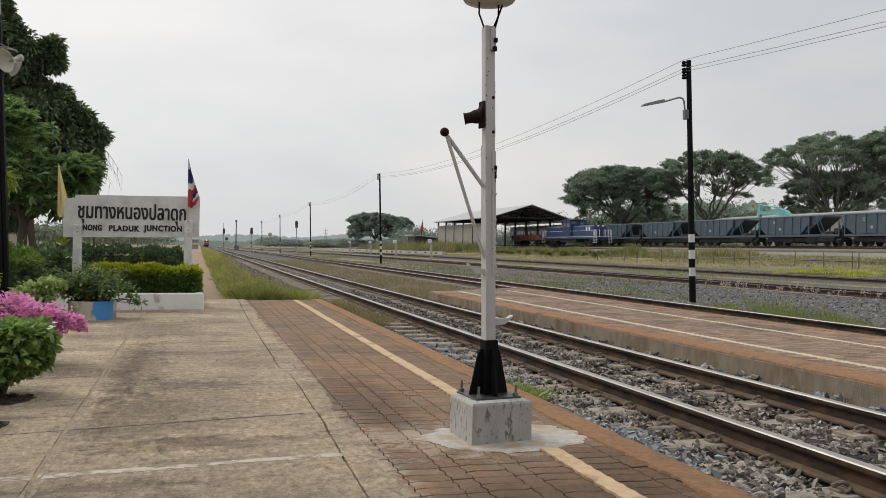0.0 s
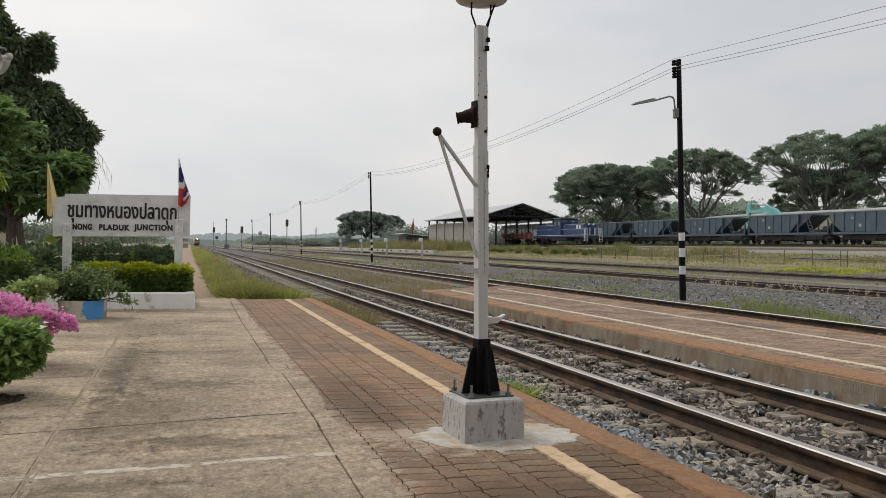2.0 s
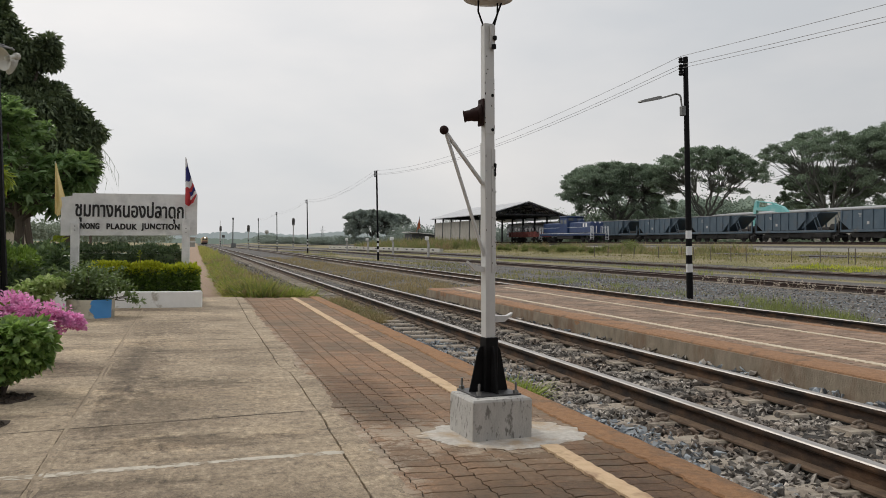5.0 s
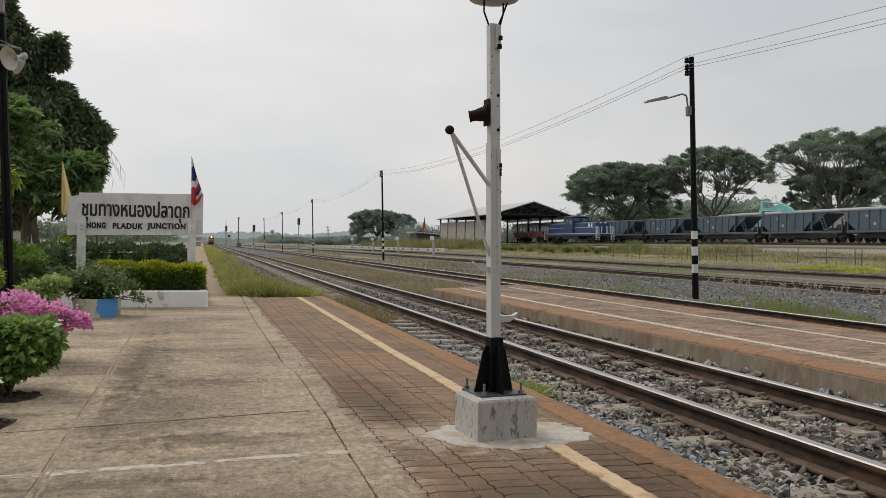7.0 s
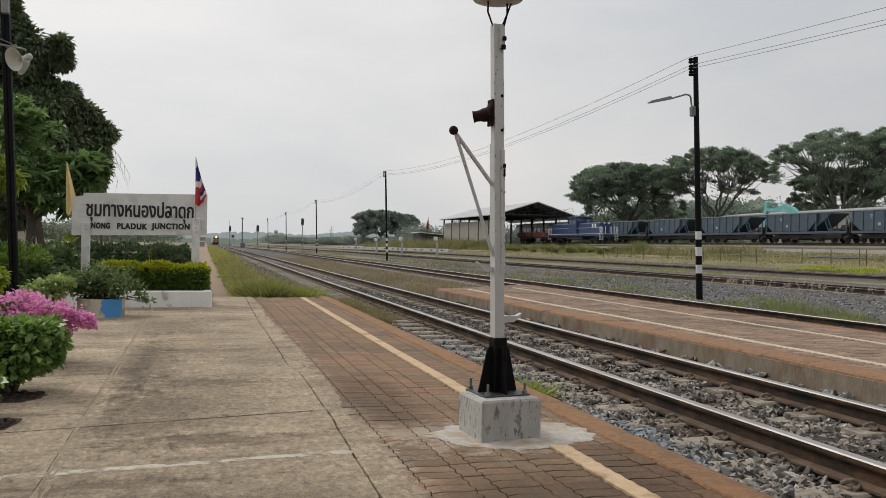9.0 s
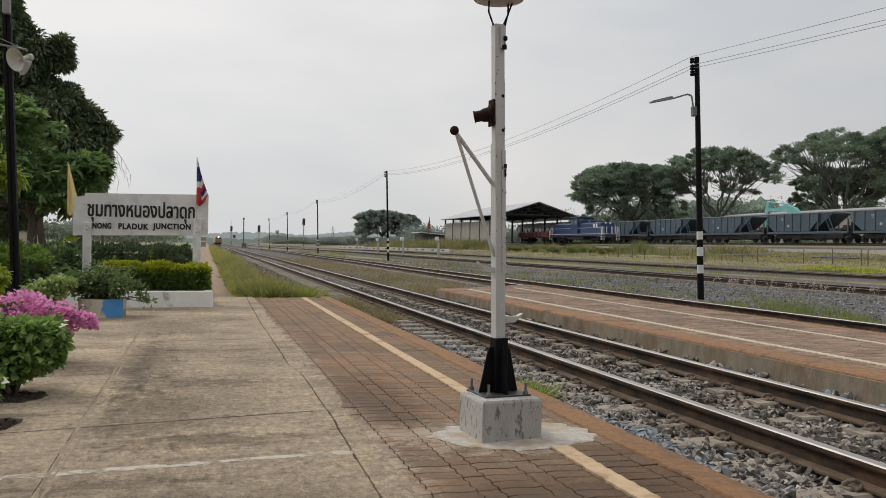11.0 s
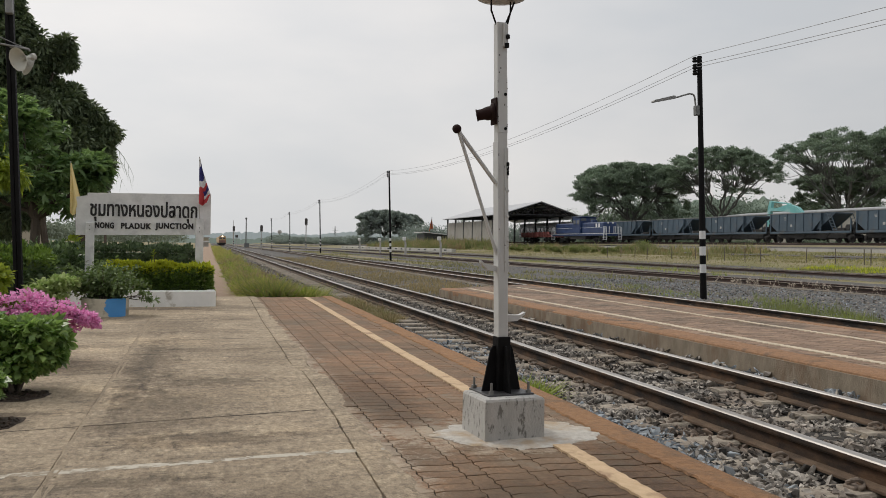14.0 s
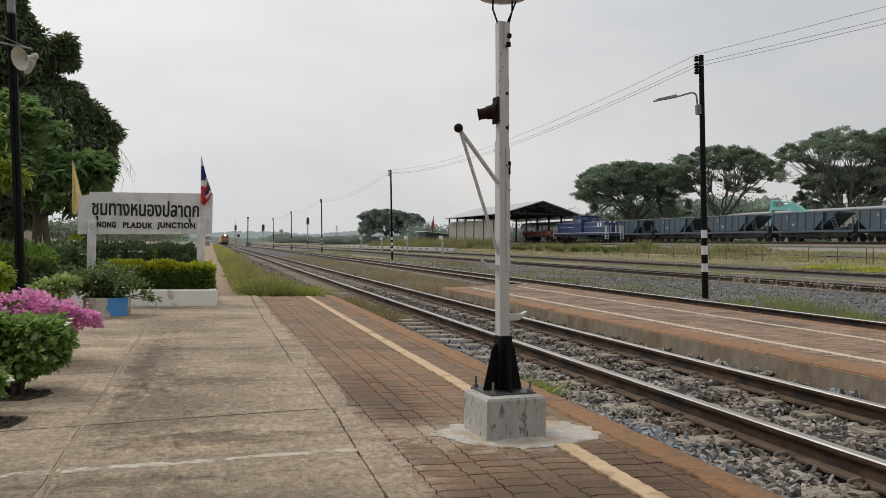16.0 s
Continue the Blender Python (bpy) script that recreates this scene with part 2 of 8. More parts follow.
def leafy(name, c1, c2, rough=0.5, through_light=0.25, tint=(0.14, 0.22, 0.03), scale=1.5, var=0.35):
    """Foliage: varies leaf by leaf and in clumps, lets some light through."""
    m = bpy.data.materials.new(name)
    m.use_nodes = True
    nt = m.node_tree
    bsdf = nt.nodes["Principled BSDF"]
    geo = nt.nodes.new("ShaderNodeNewGeometry")
    co = nt.nodes.new("ShaderNodeTexCoord").outputs["Object"]
    col = node_mix(nt, c1, c2, geo.outputs["Random Per Island"])
    hsv = nt.nodes.new("ShaderNodeHueSaturation")
    mr = nt.nodes.new("ShaderNodeMapRange")
    mr.inputs["From Min"].default_value, mr.inputs["From Max"].default_value = 0.3, 0.7
    mr.inputs["To Min"].default_value, mr.inputs["To Max"].default_value = 1.0 - var, 1.0 + var
    nt.links.new(node_noise(nt, co, scale, 3.0), mr.inputs["Value"])
    nt.links.new(mr.outputs["Result"], hsv.inputs["Value"])
    nt.links.new(col, hsv.inputs["Color"])
    nt.links.new(hsv.outputs["Color"], bsdf.inputs["Base Color"])
    bsdf.inputs["Roughness"].default_value = rough
    bsdf.inputs["Specular IOR Level"].default_value = 0.35
    tr = nt.nodes.new("ShaderNodeBsdfTranslucent")
    tr.inputs["Color"].default_value = rgb(tint)
    mx = nt.nodes.new("ShaderNodeMixShader")
    mx.inputs["Fac"].default_value = through_light
    nt.links.new(bsdf.outputs["BSDF"], mx.inputs[1])
    nt.links.new(tr.outputs["BSDF"], mx.inputs[2])
    nt.links.new(mx.outputs["Shader"], nt.nodes["Material Output"].inputs["Surface"])
    return m


def glow(name, color, strength):
    m = bpy.data.materials.new(name)
    m.use_nodes = True
    bsdf = m.node_tree.nodes["Principled BSDF"]
    bsdf.inputs["Base Color"].default_value = rgb(color)
    bsdf.inputs["Emission Color"].default_value = rgb(color)
    bsdf.inputs["Emission Strength"].default_value = strength
    return m


M_CONCRETE = weathered("platform_concrete", (0.415, 0.330, 0.231), (0.300, 0.238, 0.168))
M_PAVER = paver_stone("brown_paver", True)
M_PAVER_FAR = paver_stone("brown_paver_worn", False)
M_PAVER_PINK = surf("pinkish_paver", (0.205, 0.138, 0.096), (0.315, 0.215, 0.15), 22.0, 0.85, 0, 0.5, 100, (0.15, 0.112, 0.082), 0.9, 0.44, 0.62, island=0.30)
M_PAVER_PINK_ONE = surf("pinkish_paver_single", (0.195, 0.132, 0.092), (0.305, 0.208, 0.146), 22.0, 0.85, 0, 0.5, 100, rand=0.30)
M_JOINT = surf("joint_sand", (0.010, 0.008, 0.006), (0.032, 0.024, 0.018), 30.0, 0.95, 0, 0.4, 100)
M_COPING = surf("rusty_coping", (0.23, 0.122, 0.058), (0.375, 0.205, 0.10), 30.0, 0.92, 0, 1.0, 55, (0.20, 0.125, 0.075), 5.0, 0.52, 0.66, depth=0.014)
M_COPING_DARK = surf("rusty_stained_coping", (0.215, 0.117, 0.062), (0.35, 0.196, 0.106), 26.0, 0.92, 0, 1.0, 45, (0.13, 0.09, 0.062), 3.0, 0.54, 0.66, depth=0.014)
M_FACE = surf("platform_face", (0.18, 0.148, 0.108), (0.30, 0.25, 0.188), 9.0, 0.92, 0, 0.8, 50, (0.165, 0.105, 0.066), 2.6, 0.53, 0.68, stretch=(1, 1, 0.45))
M_PAINT_WHITE = surf("worn_white_paint", (0.45, 0.41, 0.34), (0.59, 0.545, 0.46), 20.0, 0.85, 0, 0.6, 90, (0.30, 0.25, 0.185), 14.0, 0.48, 0.60)
M_PAINT_CREAM = surf("worn_cream_paint", (0.50, 0.42, 0.31), (0.60, 0.51, 0.39), 20.0, 0.8, 0, 0.3, 90, (0.34, 0.25, 0.18), 9.0, 0.54, 0.66)
M_PAINT_YELLOW = surf("faded_yellow_paint", (0.50, 0.355, 0.215), (0.62, 0.46, 0.295), 16.0, 0.85, 0, 0.5, 90, (0.36, 0.24, 0.15), 7.0, 0.52, 0.66)
M_CEMENT = surf("new_cement", (0.42, 0.39, 0.35), (0.62, 0.59, 0.54), 26.0, 0.9, 0, 1.0, 60, (0.44, 0.34, 0.235), 4.5, 0.47, 0.62)
M_CRACK = surf("dark_crack", (0.03, 0.023, 0.018), (0.07, 0.055, 0.042), 40.0, 0.95, 0, 0.5, 60)
M_BLOCK = surf("cast_concrete", (0.39, 0.385, 0.37), (0.51, 0.50, 0.48), 14.0, 0.85, 0, 0.6, 120, (0.18, 0.175, 0.16), 42.0, 0.55, 0.65, stretch=(1, 1, 0.45))
M_POST_WHITE = surf("white_gloss_paint", (0.47, 0.475, 0.475), (0.55, 0.555, 0.555), 5.0, 0.4, 0, 0.05, 60, (0.48, 0.45, 0.41), 9.0, 0.66, 0.78)
M_BLACK = surf("black_paint", (0.0045, 0.0045, 0.005), (0.009, 0.009, 0.010), 12.0, 0.65, 0, 0.1, 80, spec=0.12)
M_PLATE = surf("worn_black_plate", (0.03, 0.03, 0.032), (0.075, 0.075, 0.078), 16.0, 0.45, 0.2, 0.2, 60)
M_STEEL = surf("grey_steel", (0.18, 0.18, 0.18), (0.26, 0.26, 0.25), 20.0, 0.5, 0.6, 0.2, 80)
M_RUST_RED = surf("maroon_cast_iron", (0.014, 0.006, 0.006), (0.028, 0.011, 0.010), 15.0, 0.8, 0, 0.3, 60, spec=0.2)
M_LAMP = surf("enamel_shade", (0.40, 0.38, 0.36), (0.48, 0.46, 0.44), 6.0, 0.4, 0, 0)
# rust, with near-black patches that paint in shade under the rail head
M_RAIL = surf("rusty_rail", (0.008, 0.0055, 0.0045), (0.11, 0.059, 0.030), 16.0, 0.85, 0.05, 0.7, 60, (0.012, 0.009, 0.007), 5.0, 0.46, 0.62, stretch=(1, 0.4, 1))
M_RAILTOP = surf("polished_rail_head", (0.33, 0.31, 0.29), (0.45, 0.43, 0.41), 14.0, 0.50, 0.75, 0.15, 40, (0.20, 0.165, 0.135), 3.0, 0.55, 0.7, stretch=(1, 0.15, 1))
M_RAIL_FOOT = surf("rusty_dusty_rail_foot", (0.07, 0.046, 0.030), (0.17, 0.115, 0.075), 18.0, 0.9, 0, 0.7, 60, (0.05, 0.034, 0.024), 6.0, 0.48, 0.62, stretch=(1, 0.4, 1))
M_RAILTOP_DULL = surf("dull_rail_head", (0.10, 0.075, 0.06), (0.19, 0.155, 0.13), 6.0, 0.5, 0.5, 0.1, 40, stretch=(1, 0.1, 1))
M_SLEEPER = surf("concrete_sleeper", (0.25, 0.218, 0.176), (0.40, 0.35, 0.287), 14.0, 0.9, 0, 0.8, 70, (0.13, 0.10, 0.08), 5.0, 0.46, 0.64, rand=0.15)
M_CLIP = surf("rusty_clip", (0.13, 0.10, 0.078), (0.25, 0.205, 0.165), 24.0, 0.85, 0.0, 0.3, 60)
M_RAIL_SIDING = surf("red_brown_siding_rail", (0.014, 0.008, 0.006), (0.062, 0.032, 0.023), 9.0, 0.9, 0.0, 0.6, 50, (0.03, 0.02, 0.017), 3.0, 0.46, 0.62, stretch=(1, 0.4, 1))

M_STONE = surf("ballast_stone", (0.066, 0.058, 0.050), (0.37, 0.340, 0.302), 18.0, 0.85, 0, 0, 90, (0.13, 0.093, 0.068), 1.1, 0.49, 0.68, island=0.92)
M_STONE_BLUE = surf("fresh_ballast_stone", (0.138, 0.156, 0.174), (0.305, 0.335, 0.36), 6.0, 0.8, 0, 0, 50, island=0.6)
M_WHITE_SIGN = surf("sign_white", (0.62, 0.625, 0.63), (0.76, 0.76, 0.76), 9.0, 0.6, 0, 0.1, 50, (0.50, 0.505, 0.51), 3.5, 0.50, 0.68)
M_LETTER = surf("black_letters", (0.012, 0.012, 0.014), (0.02, 0.02, 0.022), 8.0, 0.5, 0, 0)
M_KERB = surf("whitewashed_kerb", (0.76, 0.76, 0.74), (0.86, 0.86, 0.84), 6.0, 0.85, 0, 0.4, 70, (0.45, 0.42, 0.36), 4.5, 0.58, 0.68)
M_POT = surf("chipped_painted_pot", (0.50, 0.46, 0.37), (0.62, 0.58, 0.48), 7.0, 0.8, 0, 0.5, 60, (0.33, 0.30, 0.24), 6.0, 0.52, 0.62)
M_BLUE = surf("sky_blue_paint", (0.06, 0.26, 0.60), (0.08, 0.31, 0.68), 6.0, 0.6, 0, 0.1, 60)
M_SOIL = surf("garden_soil", (0.035, 0.024, 0.017), (0.085, 0.06, 0.042), 45.0, 0.95, 0, 1.0, 60, depth=0.03, island=0.5)
M_BARK = surf("tree_bark", (0.07, 0.055, 0.045), (0.13, 0.105, 0.085), 12.0, 0.95, 0, 0.8, 30, stretch=(1, 1, 0.3), depth=0.03)
M_BARK_GREY = surf("grey_rain_tree_bark", (0.075, 0.078, 0.072), (0.135, 0.138, 0.125), 2.0, 0.95, 0, 0.5, 8, stretch=(1, 1, 0.3), depth=0.05)
M_FLAG_YELLOW = surf("yellow_cloth", (0.70, 0.55, 0.24), (0.80, 0.66, 0.34), 8.0, 0.85, 0, 0.1, 200)
M_FLAG_RED = surf("red_cloth", (0.38, 0.03, 0.04), (0.46, 0.045, 0.05), 8.0, 0.85, 0, 0.1, 200)
M_FLAG_WHITE = surf("white_cloth", (0.62, 0.62, 0.64), (0.72, 0.72, 0.73), 8.0, 0.85, 0, 0.1, 200)
M_FLAG_BLUE = surf("blue_cloth", (0.022, 0.024, 0.13), (0.032, 0.034, 0.17), 8.0, 0.85, 0, 0.1, 200)
M_HORN = surf("grey_horn", (0.42, 0.42, 0.38), (0.50, 0.50, 0.46), 6.0, 0.5, 0, 0.05, 40, (0.33, 0.31, 0.27), 8.0, 0.55, 0.7)
M_WIRE = surf("wire", (0.20, 0.20, 0.21), (0.26, 0.26, 0.27), 5.0, 0.6, 0.3, 0)
M_WAGON = surf("blue_grey_wagon_paint", (0.042, 0.070, 0.100), (0.068, 0.102, 0.138), 1.2, 0.6, 0, 0.1, 20, (0.085, 0.085, 0.085), 0.7, 0.55, 0.75, rand=0.08)
M_WAGON_DARK = surf("grimy_underframe", (0.022, 0.022, 0.024), (0.045, 0.043, 0.042), 3.0, 0.8, 0.1, 0.1, 20)
M_WAGON_TOP = surf("pale_dusty_rim", (0.33, 0.33, 0.33), (0.42, 0.42, 0.41), 2.0, 0.7, 0, 0)
M_LOCO_BLUE = surf("loco_blue", (0.013, 0.030, 0.092), (0.020, 0.046, 0.13), 1.5, 0.4, 0, 0.05, 20)
M_LOCO_WHITE = surf("loco_white", (0.55, 0.57, 0.6), (0.62, 0.64, 0.66), 1.5, 0.5, 0, 0)
M_LOCO_RED = surf("flat_wagon_red", (0.25, 0.075, 0.065), (0.32, 0.105, 0.09), 2.0, 0.6, 0, 0)
M_GLASS = surf("dark_glass", (0.07, 0.08, 0.09), (0.11, 0.12, 0.13), 2.0, 0.1, 0, 0)
M_TRAIN_YELLOW = surf("train_yellow", (0.38, 0.25, 0.115), (0.46, 0.31, 0.15), 1.0, 0.5, 0, 0)
M_TRAIN_RED = surf("train_red", (0.20, 0.11, 0.09), (0.26, 0.14, 0.11), 1.0, 0.5, 0, 0)
M_HEADLIGHT = glow("headlight", (1.0, 0.88, 0.66), 3.5)
M_ROOF = surf("grey_roof_sheet", (0.36, 0.37, 0.39), (0.45, 0.46, 0.48), 0.5, 0.5, 0.2, 0.1, 8)
M_ROOF_UNDER = surf("roof_steel", (0.03, 0.032, 0.036), (0.05, 0.052, 0.056), 1.0, 0.7, 0.2, 0)
M_SHED_WALL = surf("shed_wall_sheet", (0.28, 0.27, 0.24), (0.36, 0.34, 0.31), 0.6, 0.8, 0, 0, 8, (0.24, 0.22, 0.19), 0.4, 0.5, 0.7)
M_WHITE_FAR = surf("white_equipment", (0.60, 0.60, 0.60), (0.70, 0.70, 0.70), 2.0, 0.6, 0, 0)
M_WHITE_DULL = surf("dusty_white_concrete", (0.42, 0.41, 0.37), (0.52, 0.51, 0.47), 2.0, 0.8, 0, 0.1, 10, (0.33, 0.31, 0.26), 1.0, 0.5, 0.7)
M_MAST = surf("weathered_mast", (0.12, 0.125, 0.125), (0.18, 0.185, 0.185), 2.0, 0.8, 0, 0)
M_STAKE = surf("old_stake", (0.10, 0.085, 0.07), (0.16, 0.14, 0.115), 5.0, 0.9, 0, 0)
M_POST_CONC = surf("grey_concrete_post", (0.34, 0.33, 0.31), (0.44, 0.43, 0.41), 5.0, 0.85, 0, 0.1, 30)
M_TEAL = surf("teal_machine_paint", (0.13, 0.40, 0.40), (0.21, 0.50, 0.49), 1.0, 0.5, 0, 0, 8, (0.40, 0.55, 0.54), 0.9, 0.5, 0.7)
M_BEIGE = surf("beige_plaster", (0.42, 0.37, 0.29), (0.5, 0.45, 0.36), 2.0, 0.8, 0, 0.1, 20)
M_ROOF_RED = surf("red_tile_roof", (0.20, 0.09, 0.06), (0.27, 0.13, 0.09), 3.0, 0.8, 0, 0.2, 10)
M_ORANGE = surf("orange_cloth", (0.45, 0.11, 0.04), (0.52, 0.15, 0.06), 3.0, 0.8, 0, 0)
M_JOINT_FILL = surf("dirty_joint", (0.14, 0.112, 0.082), (0.30, 0.24, 0.175), 18.0, 0.95, 0, 0.5, 80)
# pale colours with emission paint the haze onto the far tree lines
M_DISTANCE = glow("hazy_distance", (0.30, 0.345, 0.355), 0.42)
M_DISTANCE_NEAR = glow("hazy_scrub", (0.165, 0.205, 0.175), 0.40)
M_SIGNAL = surf("sooty_signal_paint", (0.06, 0.055, 0.052), (0.09, 0.08, 0.075), 5.0, 0.7, 0, 0)
M_SMEAR = surf("joint_mortar", (0.24, 0.19, 0.132), (0.42, 0.34, 0.245), 38.0, 0.95, 0, 1.0, 60)

L_MANGO = leafy("mango_leaves", (0.085, 0.12, 0.072), (0.225, 0.28, 0.158), 0.40, 0.22, (0.12, 0.16, 0.05), 0.8)
L_PLUME = leafy("broad_leaves", (0.085, 0.158, 0.07), (0.27, 0.385, 0.18), 0.34, 0.34, (0.28, 0.43, 0.13), 1.5)
L_HEDGE = leafy("hedge_leaves", (0.09, 0.158, 0.034), (0.245, 0.345, 0.075), 0.45, 0.28, (0.18, 0.3, 0.04), 5.0, 0.45)
L_HEDGE_TOP = leafy("yellow_green_new_leaves", (0.34, 0.40, 0.03), (0.62, 0.62, 0.05), 0.5, 0.4, (0.55, 0.6, 0.05), 3.0, 0.2)
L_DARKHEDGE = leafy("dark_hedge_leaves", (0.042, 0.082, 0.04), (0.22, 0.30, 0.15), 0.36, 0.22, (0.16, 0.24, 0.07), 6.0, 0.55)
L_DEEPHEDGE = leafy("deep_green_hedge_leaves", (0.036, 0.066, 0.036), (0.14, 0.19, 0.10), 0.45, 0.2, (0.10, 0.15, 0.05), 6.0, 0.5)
L_SHRUB = leafy("shrub_leaves", (0.05, 0.108, 0.036), (0.35, 0.48, 0.165), 0.30, 0.3, (0.34, 0.52, 0.12), 16.0, 0.55)
L_PINK = leafy("pink_bracts", (0.64, 0.20, 0.47), (0.94, 0.57, 0.80), 0.6, 0.4, (0.9, 0.4, 0.7), 9.0, 0.3)
L_POT = leafy("potted_leaves", (0.085, 0.13, 0.05), (0.215, 0.285, 0.13), 0.45, 0.28, (0.17, 0.26, 0.06), 4.0)
L_WEEP = leafy("yellow_green_fronds", (0.15, 0.22, 0.03), (0.36, 0.44, 0.06), 0.5, 0.35, (0.4, 0.48, 0.05), 3.0)
# distance haze painted into these leaves: L_RAIN lightened, L_RAIN_FAR paler still
L_RAIN = leafy("rain_tree_leaves", (0.14, 0.195, 0.147), (0.28, 0.345, 0.25), 0.75, 0.3, (0.19, 0.26, 0.16), 0.12, 0.3)
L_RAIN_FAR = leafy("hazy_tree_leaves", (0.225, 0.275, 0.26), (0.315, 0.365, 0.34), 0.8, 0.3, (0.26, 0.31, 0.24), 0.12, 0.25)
L_VARIEGATED = leafy("white_edged_leaves", (0.19, 0.31, 0.06), (0.76, 0.82, 0.44), 0.45, 0.35, (0.4, 0.52, 0.18), 5.0, 0.3)
# far and mid woods: haze painted in as paler, greyer greens
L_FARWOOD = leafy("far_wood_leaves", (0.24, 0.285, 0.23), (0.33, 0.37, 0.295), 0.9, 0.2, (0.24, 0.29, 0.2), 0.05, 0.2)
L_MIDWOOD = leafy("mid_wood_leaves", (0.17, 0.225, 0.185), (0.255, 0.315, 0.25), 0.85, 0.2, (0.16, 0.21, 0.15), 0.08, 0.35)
L_GRASS = leafy("verge_grass", (0.22, 0.225, 0.06), (0.46, 0.41, 0.16), 0.6, 0.4, (0.42, 0.42, 0.11), 1.2, 0.4)
L_DRY = leafy("dry_grass", (0.25, 0.19, 0.105), (0.41, 0.32, 0.185), 0.7, 0.25, (0.36, 0.32, 0.15), 0.6, 0.3)
L_FIELD = leafy("yard_grass", (0.18, 0.195, 0.07), (0.39, 0.335, 0.18), 0.7, 0.25, (0.25, 0.25, 0.09), 0.15, 0.5)
L_FRESH = leafy("fresh_grass", (0.17, 0.225, 0.045), (0.34, 0.38, 0.10), 0.55, 0.4, (0.32, 0.4, 0.07), 1.5, 0.3)
L_BUSH = leafy("yard_bush_leaves", (0.135, 0.165, 0.07), (0.25, 0.26, 0.12), 0.6, 0.3, (0.24, 0.3, 0.07), 0.3, 0.3)
L_PLUME_DRY = leafy("seed_heads", (0.42, 0.36, 0.29), (0.60, 0.52, 0.43), 0.8, 0.3, (0.5, 0.44, 0.36), 2.0, 0.2)
M_WAGON_RIM = surf("dusty_rim", (0.13, 0.14, 0.15), (0.22, 0.226, 0.232), 2.0, 0.7, 0, 0)
# ---- mesh helpers ----
class Geo:
    """Collects vertices and faces; m is the material slot of the faces that follow."""

    def __init__(self):
        self.v, self.f, self.i, self.m = [], [], [], 0

    def add(self, verts, faces):
        n = len(self.v)
        self.v += [tuple(p) for p in verts]
        self.f += [tuple(n + k for k in f) for f in faces]
        self.i += [self.m] * len(faces)
        return self

    def box(self, c, s, rot=None, ch=0.0):
        """A box of size s round c with chamfered edges."""
        h = [k / 2 for k in s]
        ch = min(ch, min(h) * 0.9)
        if ch <= 0:
            vs = [Vector((sx * h[0], sy * h[1], sz * h[2])) for sx in (-1, 1) for sy in (-1, 1) for sz in (-1, 1)]
            fs = [(0, 1, 3, 2), (4, 6, 7, 5), (0, 4, 5, 1), (2, 3, 7, 6), (0, 2, 6, 4), (1, 5, 7, 3)]
        else:
            bm = bmesh.new()
            bmesh.ops.create_cube(bm, size=1.0)
            for v in bm.verts:
                v.co = Vector((v.co.x * s[0], v.co.y * s[1], v.co.z * s[2]))
            bmesh.ops.bevel(bm, geom=bm.edges[:], offset=ch, segments=1, affect="EDGES")
            bm.verts.index_update()
            vs, fs = [v.co.copy() for v in bm.verts], [[v.index for v in f.verts] for f in bm.faces]
            bm.free()
        if rot is not None:
            vs = [rot @ v for v in vs]
        return self.add([v + Vector(c) for v in vs], fs)

    def span(self, lo, hi, ch=0.0):
        return self.box([(a + b) / 2 for a, b in zip(lo, hi)], [b - a for a, b in zip(lo, hi)], None, ch)

    def tube(self, pts, radii, seg=10, cap=True):
        """A round tube along pts, with a radius at each."""
        pts = [Vector(p) for p in pts]
        if isinstance(radii, (int, float)):
            radii = [radii] * len(pts)
        vs, up = [], None
        for k, p in enumerate(pts):
            d = (pts[min(k + 1, len(pts) - 1)] - pts[max(k - 1, 0)]).normalized()
            a = d.orthogonal().normalized() if up is None else (up - up.dot(d) * d).normalized()
            up, b = a, d.cross(a)
            vs += [p + radii[k] * (math.cos(2 * math.pi * j / seg) * a + math.sin(2 * math.pi * j / seg) * b) for j in range(seg)]
        fs = [(k * seg + j, k * seg + (j + 1) % seg, (k + 1) * seg + (j + 1) % seg, (k + 1) * seg + j) for k in range(len(pts) - 1) for j in range(seg)]
        if cap:
            fs += [tuple(range(seg - 1, -1, -1)), tuple(range((len(pts) - 1) * seg, len(pts) * seg))]
        return self.add(vs, fs)

    def lathe(self, profile, seg=24, m=None):
        """Turns (radius, height) pairs round the z axis, then moves them by the matrix m."""
        m = m or Matrix()
        vs = [m @ Vector((r * math.cos(2 * math.pi * j / seg), r * math.sin(2 * math.pi * j / seg), z)) for r, z in profile for j in range(seg)]
        fs = [(k * seg + j, k * seg + (j + 1) % seg, (k + 1) * seg + (j + 1) % seg, (k + 1) * seg + j) for k in range(len(profile) - 1) for j in range(seg)]
        return self.add(vs, fs)

    def prism(self, outline, lo, hi, m=None):
        """An outline in the plane (u, v), drawn out along w from lo to hi; m takes (u, v, w) to its place."""
        m = m or Matrix()
        n = len(outline)
        vs = [m @ Vector((u, v, w)) for w in (lo, hi) for u, v in outline]
        fs = [(k, (k + 1) % n, n + (k + 1) % n, n + k) for k in range(n)] + [tuple(range(n - 1, -1, -1)), tuple(range(n, 2 * n))]
        return self.add(vs, fs)

    def mesh(self, name, mats, smooth=False):
        me = bpy.data.meshes.new(name)
        me.from_pydata(self.v, [], self.f)
        for m in mats if isinstance(mats, (list, tuple)) else [mats]:
            me.materials.append(m)
        me.polygons.foreach_set("material_index", self.i)
        bm = bmesh.new()
        bm.from_mesh(me)
        bmesh.ops.recalc_face_normals(bm, faces=bm.faces[:])
        bm.to_mesh(me)
        bm.free()
        if smooth:
            me.shade_smooth()
